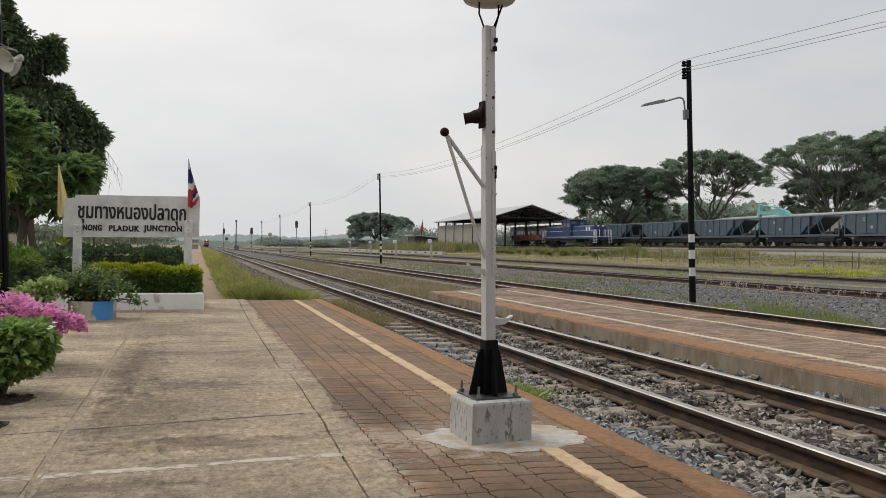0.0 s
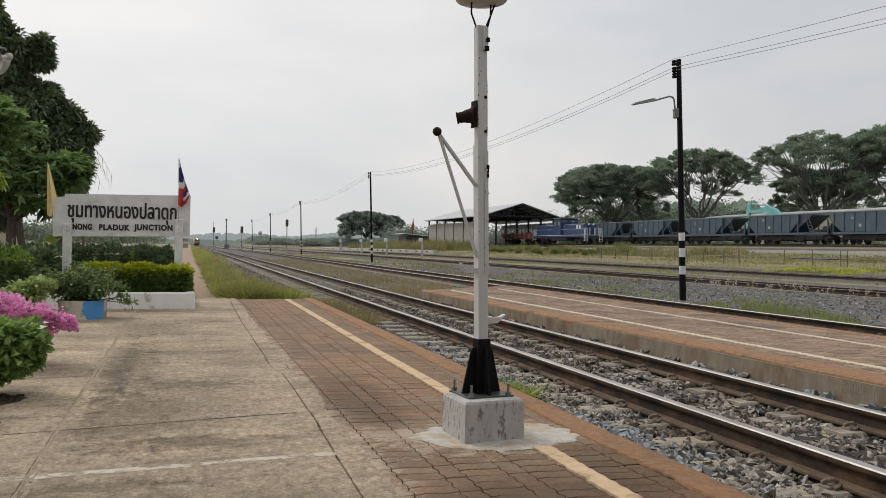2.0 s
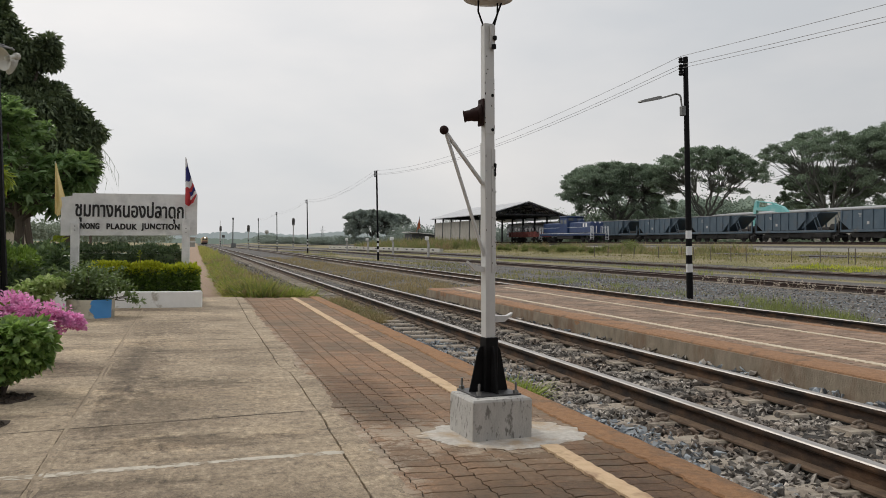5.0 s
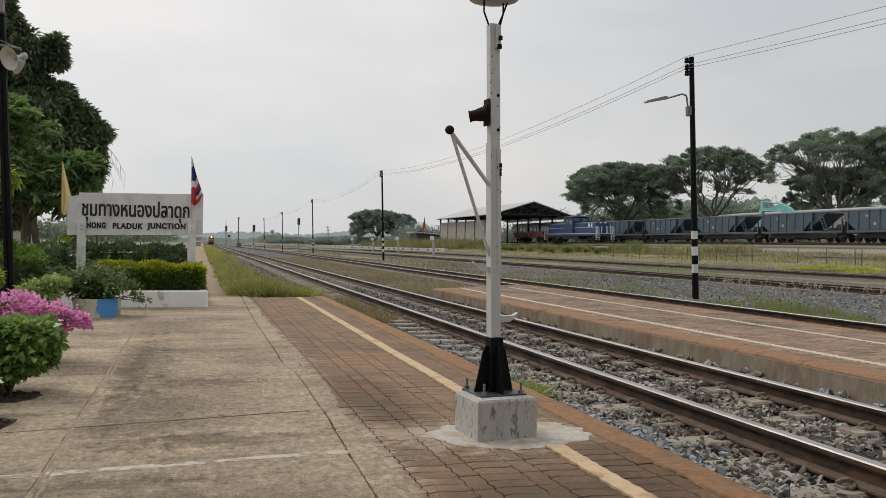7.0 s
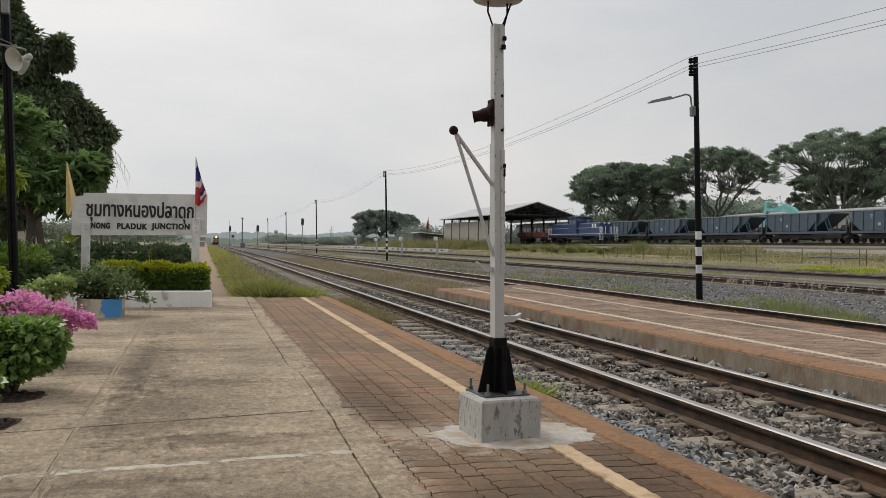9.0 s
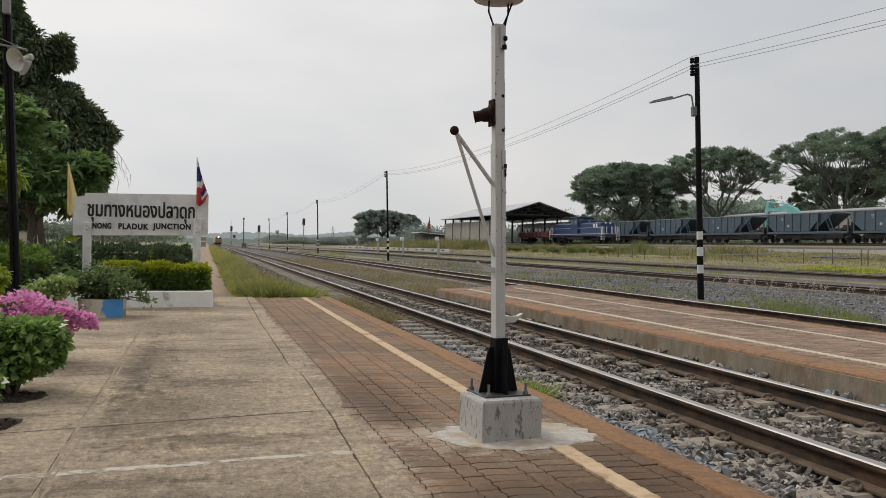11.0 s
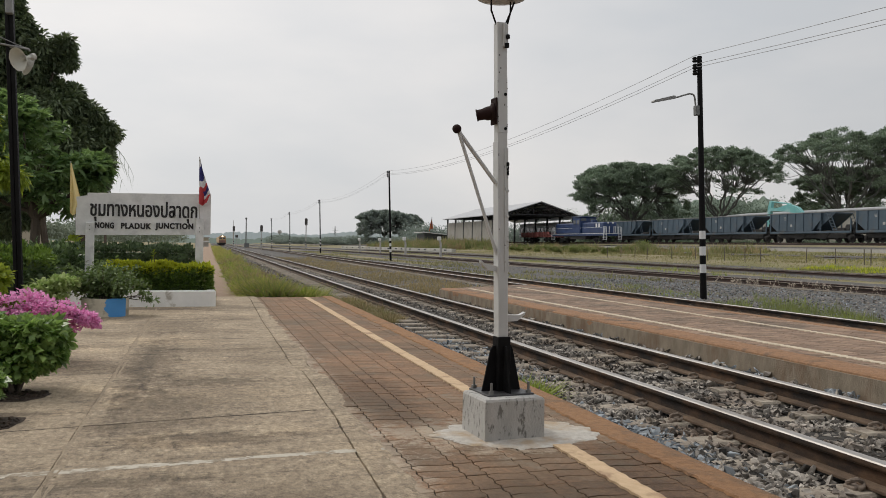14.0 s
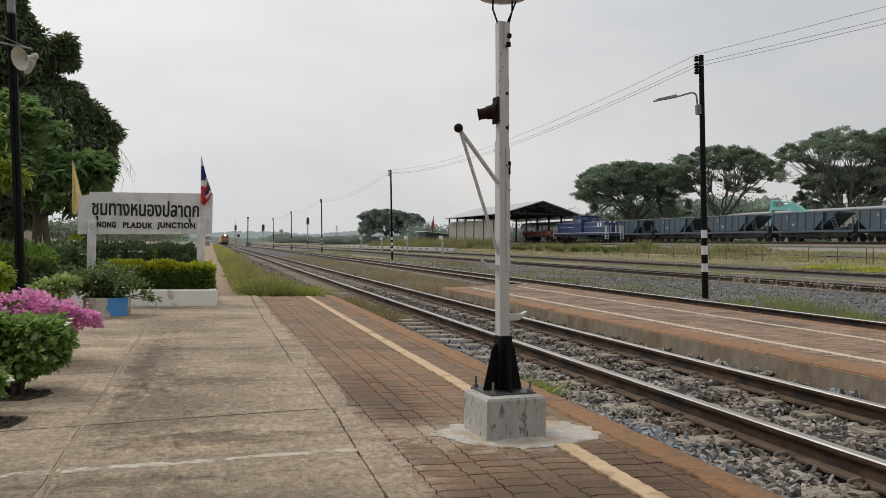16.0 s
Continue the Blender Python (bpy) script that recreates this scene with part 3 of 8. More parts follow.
            me.set_sharp_from_angle(angle=radians(40))
        return me


def part(name, geo, mats=None, parent=None, label="", smooth=False):
    ob = new(name, geo.mesh(name, mats, smooth) if isinstance(geo, Geo) else geo)
    if parent is not None:
        ob.parent = parent
    return tagged(ob, label)


def thing(name, label, category, group="", kind="", at=None):
    ob = new(name)
    ob.empty_display_size = 0.1
    if at is not None:
        ob.matrix_basis = at
    return tagged(ob, label, category, group, kind)


def fast_mesh(name, verts, size, mats, index=None, smooth=False):
    """A mesh of many separate faces of `size` corners each, from an array of corners."""
    verts = np.asarray(verts, dtype=np.float32).reshape(-1, 3)
    n = len(verts) // size
    me = bpy.data.meshes.new(name)
    me.vertices.add(len(verts))
    me.vertices.foreach_set("co", verts.ravel())
    me.loops.add(len(verts))
    me.loops.foreach_set("vertex_index", np.arange(len(verts), dtype=np.int32))
    me.polygons.add(n)
    me.polygons.foreach_set("loop_start", np.arange(n, dtype=np.int32) * size)
    for m in mats if isinstance(mats, (list, tuple)) else [mats]:
        me.materials.append(m)
    if index is not None:
        me.polygons.foreach_set("material_index", np.asarray(index, dtype=np.int32))
    me.update(calc_edges=True)
    me.validate()
    return me


def solid_scatter(name, base_v, base_f, places, mats, index=None):
    """One mesh of many copies of a small triangulated solid; places: (n, 3, 3) turns with scale and (n, 3) centres."""
    turns, centres = places
    n, k = len(centres), len(base_v)
    co = np.einsum("nij,kj->nki", turns, base_v) + centres[:, None, :]
    faces = (np.asarray(base_f)[None] + (np.arange(n) * k)[:, None, None]).reshape(-1, 3)
    me = bpy.data.meshes.new(name)
    me.vertices.add(n * k)
    me.vertices.foreach_set("co", co.astype(np.float32).ravel())
    me.loops.add(faces.size)
    me.loops.foreach_set("vertex_index", faces.astype(np.int32).ravel())
    me.polygons.add(len(faces))
    me.polygons.foreach_set("loop_start", np.arange(len(faces), dtype=np.int32) * 3)
    for m in mats if isinstance(mats, (list, tuple)) else [mats]:
        me.materials.append(m)
    if index is not None:
        me.polygons.foreach_set("material_index", np.repeat(np.asarray(index, dtype=np.int32), len(base_f)))
    me.update(calc_edges=True)
    me.validate()
    me.shade_flat()
    return me


def random_turns(rng, n, smin, smax, flat=1.0):
    q = rng.normal(size=(n, 4))
    q /= np.linalg.norm(q, axis=1)[:, None]
    w, x, y, z = q.T
    r = np.stack([1 - 2 * (y * y + z * z), 2 * (x * y - z * w), 2 * (x * z + y * w), 2 * (x * y + z * w), 1 - 2 * (x * x + z * z), 2 * (y * z - x * w),
                  2 * (x * z - y * w), 2 * (y * z + x * w), 1 - 2 * (x * x + y * y)], axis=1).reshape(-1, 3, 3)
    s = rng.uniform(smin, smax, size=(n, 1)) * rng.uniform(0.5, 1.4, size=(n, 3))
    r = r * s[:, None, :]
    r[:, 2, :] *= flat
    return r


def stone_shape(seed, points=11):
    """A broken stone: the hull of a few random points, with flat faces."""
    rng = np.random.default_rng(seed)
    bm = bmesh.new()
    for p in rng.uniform(-1, 1, size=(points, 3)):
        bm.verts.new(Vector(p / np.abs(p).max() ** 0.8 * np.array([0.62, 0.46, 0.38])))
    out = bmesh.ops.convex_hull(bm, input=bm.verts[:])
    loose = [v for v in bm.verts if not v.link_faces]
    bmesh.ops.delete(bm, geom=loose, context="VERTS")
    bmesh.ops.triangulate(bm, faces=bm.faces[:])
    bmesh.ops.recalc_face_normals(bm, faces=bm.faces[:])
    bm.verts.index_update()
    v = np.array([tuple(p.co) for p in bm.verts])
    f = np.array([[p.index for p in face.verts] for face in bm.faces])
    bm.free()
    return v, f


def leaf_quads(rng, centres, ways, length, width, droop=0.3):
    """Leaves: pointed, folded quads that grow from centres along ways."""
    n = len(centres)
    ways = ways + rng.normal(scale=0.35, size=(n, 3))
    ways[:, 2] -= droop * rng.uniform(0.3, 1.0, size=n)
    ways /= np.linalg.norm(ways, axis=1)[:, None] + 1e-9
    side = np.cross(ways, rng.normal(size=(n, 3)) * 0.6 + np.array([0, 0, 1.0]))
    side /= np.linalg.norm(side, axis=1)[:, None] + 1e-9
    up = np.cross(side, ways)
    ln = length * rng.uniform(0.65, 1.2, size=(n, 1))
    wd = width * rng.uniform(0.7, 1.2, size=(n, 1)) / 2
    a = centres
    tip = centres + ways * ln - up * ln * 0.12
    mid = centres + ways * ln * 0.5 + up * ln * 0.06
    return np.stack([a, mid + side * wd, tip, mid - side * wd], axis=1).reshape(-1, 3)


def leaf_six(rng, centres, ways, length, width, droop=0.3):
    """Broad leaves with a rounded outline, folded a little along the middle."""
    n = len(centres)
    ways = ways + rng.normal(scale=0.35, size=(n, 3))
    ways[:, 2] -= droop * rng.uniform(0.3, 1.0, size=n)
    ways /= np.linalg.norm(ways, axis=1)[:, None] + 1e-9
    side = np.cross(ways, rng.normal(size=(n, 3)) * 0.6 + np.array([0, 0, 1.0]))
    side /= np.linalg.norm(side, axis=1)[:, None] + 1e-9
    up = np.cross(side, ways)
    ln = length * rng.uniform(0.6, 1.2, size=(n, 1))
    wd = width * rng.uniform(0.75, 1.2, size=(n, 1)) / 2
    at = [(0.0, 0.0, 0.0), (0.28, 0.85, 0.10), (0.62, 0.9, 0.09), (1.0, 0.0, -0.16), (0.62, -0.9, 0.09), (0.28, -0.85, 0.10)]
    return np.stack([centres + ways * ln * a + side * wd * b + up * ln * c for a, b, c in at], axis=1).reshape(-1, 3)


def cloud_points(rng, n, c, r, shell=0.55):
    """Points in an ellipsoid, more of them near its skin, and their outward ways."""
    d = rng.normal(size=(n, 3))
    d /= np.linalg.norm(d, axis=1)[:, None]
    k = rng.uniform(shell, 1.0, size=(n, 1)) ** 0.7
    return np.asarray(c) + d * k * np.asarray(r), d


def crown(name, seed, clumps, per, length, width, mat, parent, droop=0.3, label="", shell=0.45, sub=7, spread=0.42, broad=False):
    """A crown of leaves: each clump is broken into smaller tufts, with gaps between them."""
    rng = np.random.default_rng(seed)
    quads = []
    for c, r in clumps:
        r = np.asarray(r, dtype=float)
        tufts, _ = cloud_points(rng, sub, c, r * 0.72, 0.3)
        for t in tufts:
            p, d = cloud_points(rng, max(4, int(per / sub)), t, r * spread * rng.uniform(0.7, 1.25), shell)
            quads.append((leaf_six if broad else leaf_quads)(rng, p, d, length, width, droop))
    return part(name, fast_mesh(name, np.concatenate(quads), 6 if broad else 4, mat), None, parent, label)


def blades(rng, xy, z, height, width, lean=0.35):
    """Grass: narrow triangles that stand on the ground and lean."""
    n = len(xy)
    a = rng.uniform(0, 2 * math.pi, size=n)
    w = np.stack([np.cos(a), np.sin(a), np.zeros(n)], axis=1) * width * rng.uniform(0.6, 1.3, size=(n, 1))
    root = np.concatenate([xy, z[:, None]], axis=1)
    tip = root + np.concatenate([rng.normal(scale=lean, size=(n, 2)) * 0.8, np.ones((n, 1))], axis=1) * height * rng.uniform(0.45, 1.2, size=(n, 1))
    return np.stack([root - w, root + w, tip], axis=1).reshape(-1, 3)


def limb(geo, rng, p0, p1, r0, r1, bend=0.12, steps=5, seg=7):
    p0, p1 = Vector(p0), Vector(p1)
    ln = (p1 - p0).length
    off = [Vector(rng.normal(scale=bend * ln * 0.35, size=3)) for _ in range(steps + 1)]
    pts = [p0.lerp(p1, k / steps) + off[k] * math.sin(math.pi * k / steps) for k in range(steps + 1)]
    geo.tube(pts, [r0 + (r1 - r0) * k / steps for k in range(steps + 1)], seg)
    return pts

# ---- ground and tracks ----
RAIL_TOP = -0.08
TRACKS = [(3.487, RAIL_TOP), (8.235, RAIL_TOP), (17.5, RAIL_TOP), (27.5, RAIL_TOP), (40.5, 0.56), (52.5, 1.62), (60.0, 1.83)]  # centre line, height of the rail's head


def fall(y):
    """How far the line sinks, far along it."""
    s = max(0.0, min(1.0, (y - 80.0) / 190.0))
    return -0.45 * s * s * (3 - 2 * s)


def yard(x):
    """How high the yard lies, across the tracks."""
    return -0.24 + max(0.0, min(1.0, (x - 27.0) / 33.0)) * 1.89


def lie(x, y):
    """The height of the ground."""
    if y > 80:
        return lie(x, 79.0) + fall(y) * max(0.0, min(1.0, (45.0 - x) / 25.0))
    if x < 1.94 and y < 13.4:
        return -0.34
    if x < 1.1:
        return -0.05
    z = yard(x) if x > 2.2 else -0.05 - 0.2 * (x - 1.1) / 1.1
    for cx, top in TRACKS[:5]:
        d = abs(x - cx)
        if d < 1.9:
            z = max(z, top - 0.16 - 0.05 * max(0.0, d - 1.0) / 0.9)
    if x > 62:
        z = yard(62)
    return z


def build_ground():
    xs = [-1500, -400, -120, -60, -30, -15, -8, -5, -3] + [k * 0.25 for k in range(-8, 250)] + [63, 66, 70, 78, 90, 110, 140, 200, 320, 600, 1500, 3000]
    ys = [-60, -30, -15, -6] + [k * 0.5 for k in range(-8, 60)] + [30 + 1.5 * k for k in range(40)] + [90 + 6 * k for k in range(30)] + [280, 320, 400, 550, 800, 1300, 2200, 4000]
    vs, cover = [], []
    for y in ys:
        for x in xs:
            z = lie(x, y) + (0.012 * noise.noise((x * 1.3, y * 1.3, 0)) if abs(x) < 70 else 0)
            vs.append((x, y, z))
            gravel = 0.0
            for k, (cx, _) in enumerate(TRACKS):
                d = abs(x - cx)
                half = (2.5, 3.2, 4.2, 3.0, 2.2, 2.2, 2.0)[k] + (1.4 if k in (1, 2) and y < 45 else 0.0)
                gravel = max(gravel, min(1.0, max(0.0, (half - d) / 0.8 + 0.5)))
            path = 1.0 if -0.8 < x < 0.45 and y > 13 else 0.3 if -0.8 < x < 0.7 and y > 13 else 0.0
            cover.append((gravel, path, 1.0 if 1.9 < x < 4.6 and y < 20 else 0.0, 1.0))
    w = len(xs)
    fs = [(r * w + c, r * w + c + 1, (r + 1) * w + c + 1, (r + 1) * w + c) for r in range(len(ys) - 1) for c in range(w - 1)]
    me = bpy.data.meshes.new("ground")
    me.from_pydata(vs, [], fs)
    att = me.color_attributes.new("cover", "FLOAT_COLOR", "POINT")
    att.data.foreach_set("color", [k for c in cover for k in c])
    m = bpy.data.materials.new("yard_ground")
    m.use_nodes = True
    nt = m.node_tree
    bsdf = nt.nodes["Principled BSDF"]
    co = nt.nodes.new("ShaderNodeTexCoord").outputs["Object"]
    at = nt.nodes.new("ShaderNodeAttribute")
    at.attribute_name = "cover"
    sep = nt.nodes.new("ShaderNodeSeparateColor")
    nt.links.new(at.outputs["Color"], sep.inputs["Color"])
    grass = node_mix(nt, (0.19, 0.165, 0.087), (0.27, 0.23, 0.132), node_step(nt, node_noise(nt, co, 0.35, 6.0), 0.35, 0.65))
    grass = node_mix(nt, grass, (0.15, 0.155, 0.06), node_step(nt, node_noise(nt, co, 0.11, 5.0), 0.52, 0.66))
    grass = node_mix(nt, grass, (0.20, 0.17, 0.13), node_step(nt, node_noise(nt, co, 0.2, 6.0), 0.58, 0.68))
    stones = nt.nodes.new("ShaderNodeTexVoronoi")
    stones.inputs["Scale"].default_value = 20.0
    nt.links.new(co, stones.inputs["Vector"])
    # gravel colour kept dark so the gaps between stones look shaded
    grav = node_mix(nt, (0.022, 0.021, 0.020), (0.17, 0.165, 0.158), stones.outputs["Color"])
    grav = node_mix(nt, grav, (0.19, 0.165, 0.14), node_step(nt, node_noise(nt, co, 0.6, 6.0), 0.52, 0.75))
    grav = node_mix(nt, grav, (0.022, 0.019, 0.016), node_scale(nt, sep.outputs["Blue"], 0.85))  # shade between the near track's stones, painted in as darker gravel
    edge = nt.nodes.new("ShaderNodeMath")
    edge.operation = "ADD"
    nt.links.new(sep.outputs["Red"], edge.inputs[0])
    nt.links.new(node_noise(nt, co, 1.1, 6.0), edge.inputs[1])
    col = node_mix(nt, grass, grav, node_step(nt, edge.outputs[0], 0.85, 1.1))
    dirt = node_mix(nt, (0.25, 0.172, 0.12), (0.40, 0.29, 0.212), node_noise(nt, co, 3.0, 8.0, 0.75))
    col = node_mix(nt, col, dirt, sep.outputs["Green"])
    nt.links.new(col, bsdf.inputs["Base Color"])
    bsdf.inputs["Roughness"].default_value = 0.95
    bp = nt.nodes.new("ShaderNodeBump")
    bp.inputs["Strength"].default_value, bp.inputs["Distance"].default_value = 0.7, 0.03
    nt.links.new(stones.outputs["Distance"], bp.inputs["Height"])
    nt.links.new(bp.outputs["Normal"], bsdf.inputs["Normal"])
    me.materials.append(m)
    me.shade_smooth()
    return tagged(new("ground", me), "flat railway yard of dry grass, gravel and bare earth", "ground", "", "structure")


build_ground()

RAIL_H = 0.128
RAIL_SHAPE = [(-0.056, 0), (0.056, 0), (0.056, 0.012), (0.014, 0.028), (0.010, 0.085), (0.030, 0.094), (0.0335, 0.104), (0.0335, 0.121), (0.027, RAIL_H),
              (-0.027, RAIL_H), (-0.0335, 0.121), (-0.0335, 0.104), (-0.030, 0.094), (-0.010, 0.085), (-0.014, 0.028), (-0.056, 0.012)]


def drift(y):
    """How far the tracks shift to the right, far along the line."""
    s = max(0.0, min(1.0, (y - 70.0) / 200.0))
    e = max(0.0, min(1.0, (y - 270.0) / 150.0))
    return 1.05 * s * s * (3 - 2 * s) - 0.9 * e * e * (3 - 2 * e)


def rail_mesh(y0, y1, top, tread, web):
    g = Geo()
    n = len(RAIL_SHAPE)
    step = [y0 + (y1 - y0) * k / 30 for k in range(31)]
    vs = [(u + drift(y), y, top - RAIL_H + v + (fall(y) if top < 0.3 else 0)) for y in step for u, v in RAIL_SHAPE]
    for s in range(30):
        for k in range(n):
            g.m = 1 if k in (7, 8, 9) else 2 if k in (1, 2, 14, 15) else 0
            a, b = s * n + k, s * n + (k + 1) % n
            g.f.append((a, b, b + n, a + n))
            g.i.append(g.m)
    g.v = vs
    g.f += [tuple(range(n - 1, -1, -1)), tuple(range(30 * n, 31 * n))]
    g.i += [0, 0]
    return g.mesh("rail", [web, tread, M_RAIL_FOOT if web == M_RAIL else web])


def sleeper_mesh(top):
    """A concrete sleeper: bevelled, lower in the middle."""
    g = Geo()
    for lo, hi, h in ((-1.0, -0.3, 0.0), (-0.3, 0.3, -0.03), (0.3, 1.0, 0.0)):
        g.prism([(-0.125, -0.17), (0.125, -0.17), (0.09, h - 0.012), (0.078, h), (-0.078, h), (-0.09, h - 0.012)], lo, hi,
                Matrix(((0, 0, 1, 0), (1, 0, 0, 0), (0, 1, 0, top - RAIL_H - 0.003), (0, 0, 0, 1))))
    return g.mesh("sleeper", M_SLEEPER)


def clip_mesh():
    """A spring clip: a bent rod on a small shoulder."""
    g = Geo()
    g.tube([(-0.035, -0.05, 0.02), (0.03, -0.05, 0.03), (0.062, -0.03, 0.045), (0.055, 0.0, 0.066), (0.02, 0.012, 0.072), (-0.02, 0.02, 0.05), (0.0, 0.045, 0.03), (0.045, 0.05, 0.02)], 0.0155, 7)
    g.box((0.03, -0.01, 0.012), (0.085, 0.10, 0.04), None, 0.008)
    g.v = [(x * 0.7, y * 0.7, z * 0.7 - 0.006) for x, y, z in g.v]
    return g.mesh("clip", M_CLIP)


def build_track(k, y0, y1, sleepers, tread, label, fastened=0.0, pitch=0.48):
    cx, top = TRACKS[k]
    track = thing("railway_track", label, "railway track", "parallel tracks", "structure", pose(cx, 0, 0))
    rail = rail_mesh(y0, y1, top, tread, M_RAIL if k < 2 else M_RAIL_SIDING)
    for s in (-1, 1):
        part("rail", rail, None, track).location = (s * 0.5335, 0, 0)
    bed, clip = sleeper_mesh(top), clip_mesh()
    y = 2.02 - 0.48 * 20
    while y < sleepers:
        sl = part("sleeper", bed, None, track)
        sl.location = (random.uniform(-0.02, 0.02), y, random.uniform(-0.006, 0.004))
        sl.rotation_euler = (0, 0, radians(random.uniform(-0.8, 0.8)))
        if -4 < y < fastened:
            for s in (-1, 1):
                for e in (-1, 1):
                    c = part("clip", clip, None, sl)
                    c.location = (s * 0.5335 + e * 0.075, 0, top - RAIL_H - 0.003)
                    c.rotation_euler = (0, 0, 0 if e > 0 else math.pi)
        y += pitch
    return track


build_track(0, -12, 700, 62, M_RAILTOP, "main track with shiny rails on concrete sleepers beside the platform", 16)
build_track(1, -12, 420, 48, M_RAILTOP, "second track with worn bright rails on concrete sleepers", 20)
build_track(2, -6, 420, 62, M_RAILTOP_DULL, "third track with rusty rails in grey ballast")
build_track(3, 0, 420, 0, M_RAILTOP_DULL, "rusty siding track half sunk in grass")
build_track(4, 20, 300, 0, M_RAILTOP_DULL, "rusty far siding on raised ground")
build_track(5, 40, 300, 0, M_RAILTOP_DULL, "siding on which the blue locomotive stands")
build_track(6, 20, 300, 0, M_RAILTOP_DULL, "siding on which the hopper wagons stand")


def build_ballast():
    rng = np.random.default_rng(11)
    spots = []

    def fill(n, x0, x1, y0, y1, lift=0.0):
        xy = np.stack([rng.uniform(x0, x1, n), rng.uniform(y0, y1, n)], axis=1)
        z = np.array([lie(a, b) for a, b in xy]) + lift + rng.uniform(-0.024, 0.016, n) - 0.003 * (np.abs(xy[:, 0] - 3.487) < 0.46)
        spots.append(np.concatenate([xy, z[:, None]], axis=1))

    fill(14000, 1.97, 4.46, -7, 1.5)
    fill(52000, 1.97, 4.46, 1.5, 9)
    fill(24000, 2.0, 4.46, 9, 20)
    fill(11000, 1.985, 2.87, 1.5, 7, 0.012)
    fill(9000, 1.5, 2.45, 13.4, 24)
    fill(12000, 1.6, 4.8, 20, 42)
    fill(5000, 1.7, 5.0, 42, 95)
    fill(20000, 3.01, 3.97, -3, 11, 0.004)
    fill(7000, 4.14, 4.44, -4, 16, 0.06)
    fill(2500, 4.30, 4.46, -2, 16, 0.09)
    pos = np.concatenate(spots)
    # keep the rails' heads and the tops of the sleepers clear
    on_sleeper = (np.abs(((pos[:, 1] - 2.02 + 0.24) % 0.48) - 0.24) < 0.135) & (np.abs(pos[:, 0] - 3.487) < 0.98)
    on_rail = np.minimum(np.abs(pos[:, 0] - 2.954), np.abs(pos[:, 0] - 4.02)) < 0.075
    pos = pos[~(on_rail | (on_sleeper & (rng.random(len(pos)) < np.where(pos[:, 0] < 2.78, 0.36, 0.90))))]
    fresh = noise_field(pos) - 0.14 * np.clip(pos[:, 1] - 7.5, 0, 20) + np.where(pos[:, 0] > 4.12, -0.05, 1.1 * (2.58 - pos[:, 0])) + 0.25 * rng.normal(size=len(pos)) > 0.12
    near = (pos[:, 1] > 1.2) & (pos[:, 1] < 6.5)
    for k in range(4):
        # full shapes where the camera passes close by, simpler ones along the rest
        v, f = stone_shape((3, 10, 17, 4)[k], 9 if k < 3 else 6)
        q = near & (np.arange(len(pos)) % 3 == k) if k < 3 else ~near
        me = solid_scatter("ballast", v, f, (random_turns(rng, q.sum(), 0.022, 0.062, 0.85) * (1.0 + np.clip(pos[q][:, 1] - 20, 0, 60) / 45)[:, None, None], pos[q]), [M_STONE, M_STONE_BLUE], fresh[q].astype(int))
        tagged(new("ballast", me), "grey crushed stone ballast round the main track", "ballast", "", "stuff")
    spots.clear()
    fill(21000, 7.1, 15.5, 5, 26)
    fill(7000, 6.9, 19.5, 20, 50)
    fill(6000, 15.5, 20, 12, 30)
    pos = np.concatenate(spots)
    v, f = stone_shape(4, 6)
    me = solid_scatter("ballast", v, f, (random_turns(rng, len(pos), 0.032, 0.068, 0.8), pos), [M_STONE, M_STONE_BLUE], (rng.random(len(pos)) < 0.5).astype(int))
    tagged(new("ballast", me), "grey crushed stone between the farther tracks", "ballast", "", "stuff")


def noise_field(pos, s=0.7):
    return np.array([noise.noise((p[0] * s, p[1] * s, 3.3)) for p in pos])


build_ballast()

# ---- platforms ----
PLAT_END = 13.1
PITCH = 0.085  # the pavers' short side; the long side is twice that


def seam(y):
    """The joint between the inner columns of slabs."""
    return -0.522 - 0.0105 * y


def crack(y):
    """The open joint between the slabs and the pavers: it wanders, and steps sideways where the concrete broke."""
    far = 0.030 * max(0.0, min(1.0, (y - 9.5) / 2.0))
    jog = 0.042 * max(0.0, min(1.0, (5.75 - y) / 0.35))
    bend = 0.030 * max(0.0, min(1.0, (3.9 - y) / 1.3))
    return 0.578 + far + jog - bend + 0.012 * noise.noise((1.7, y * 1.1, 0)) + 0.006 * noise.noise((1.7, y * 5, 0)) + 0.005 * noise.noise((1.7, y * 17, 0))


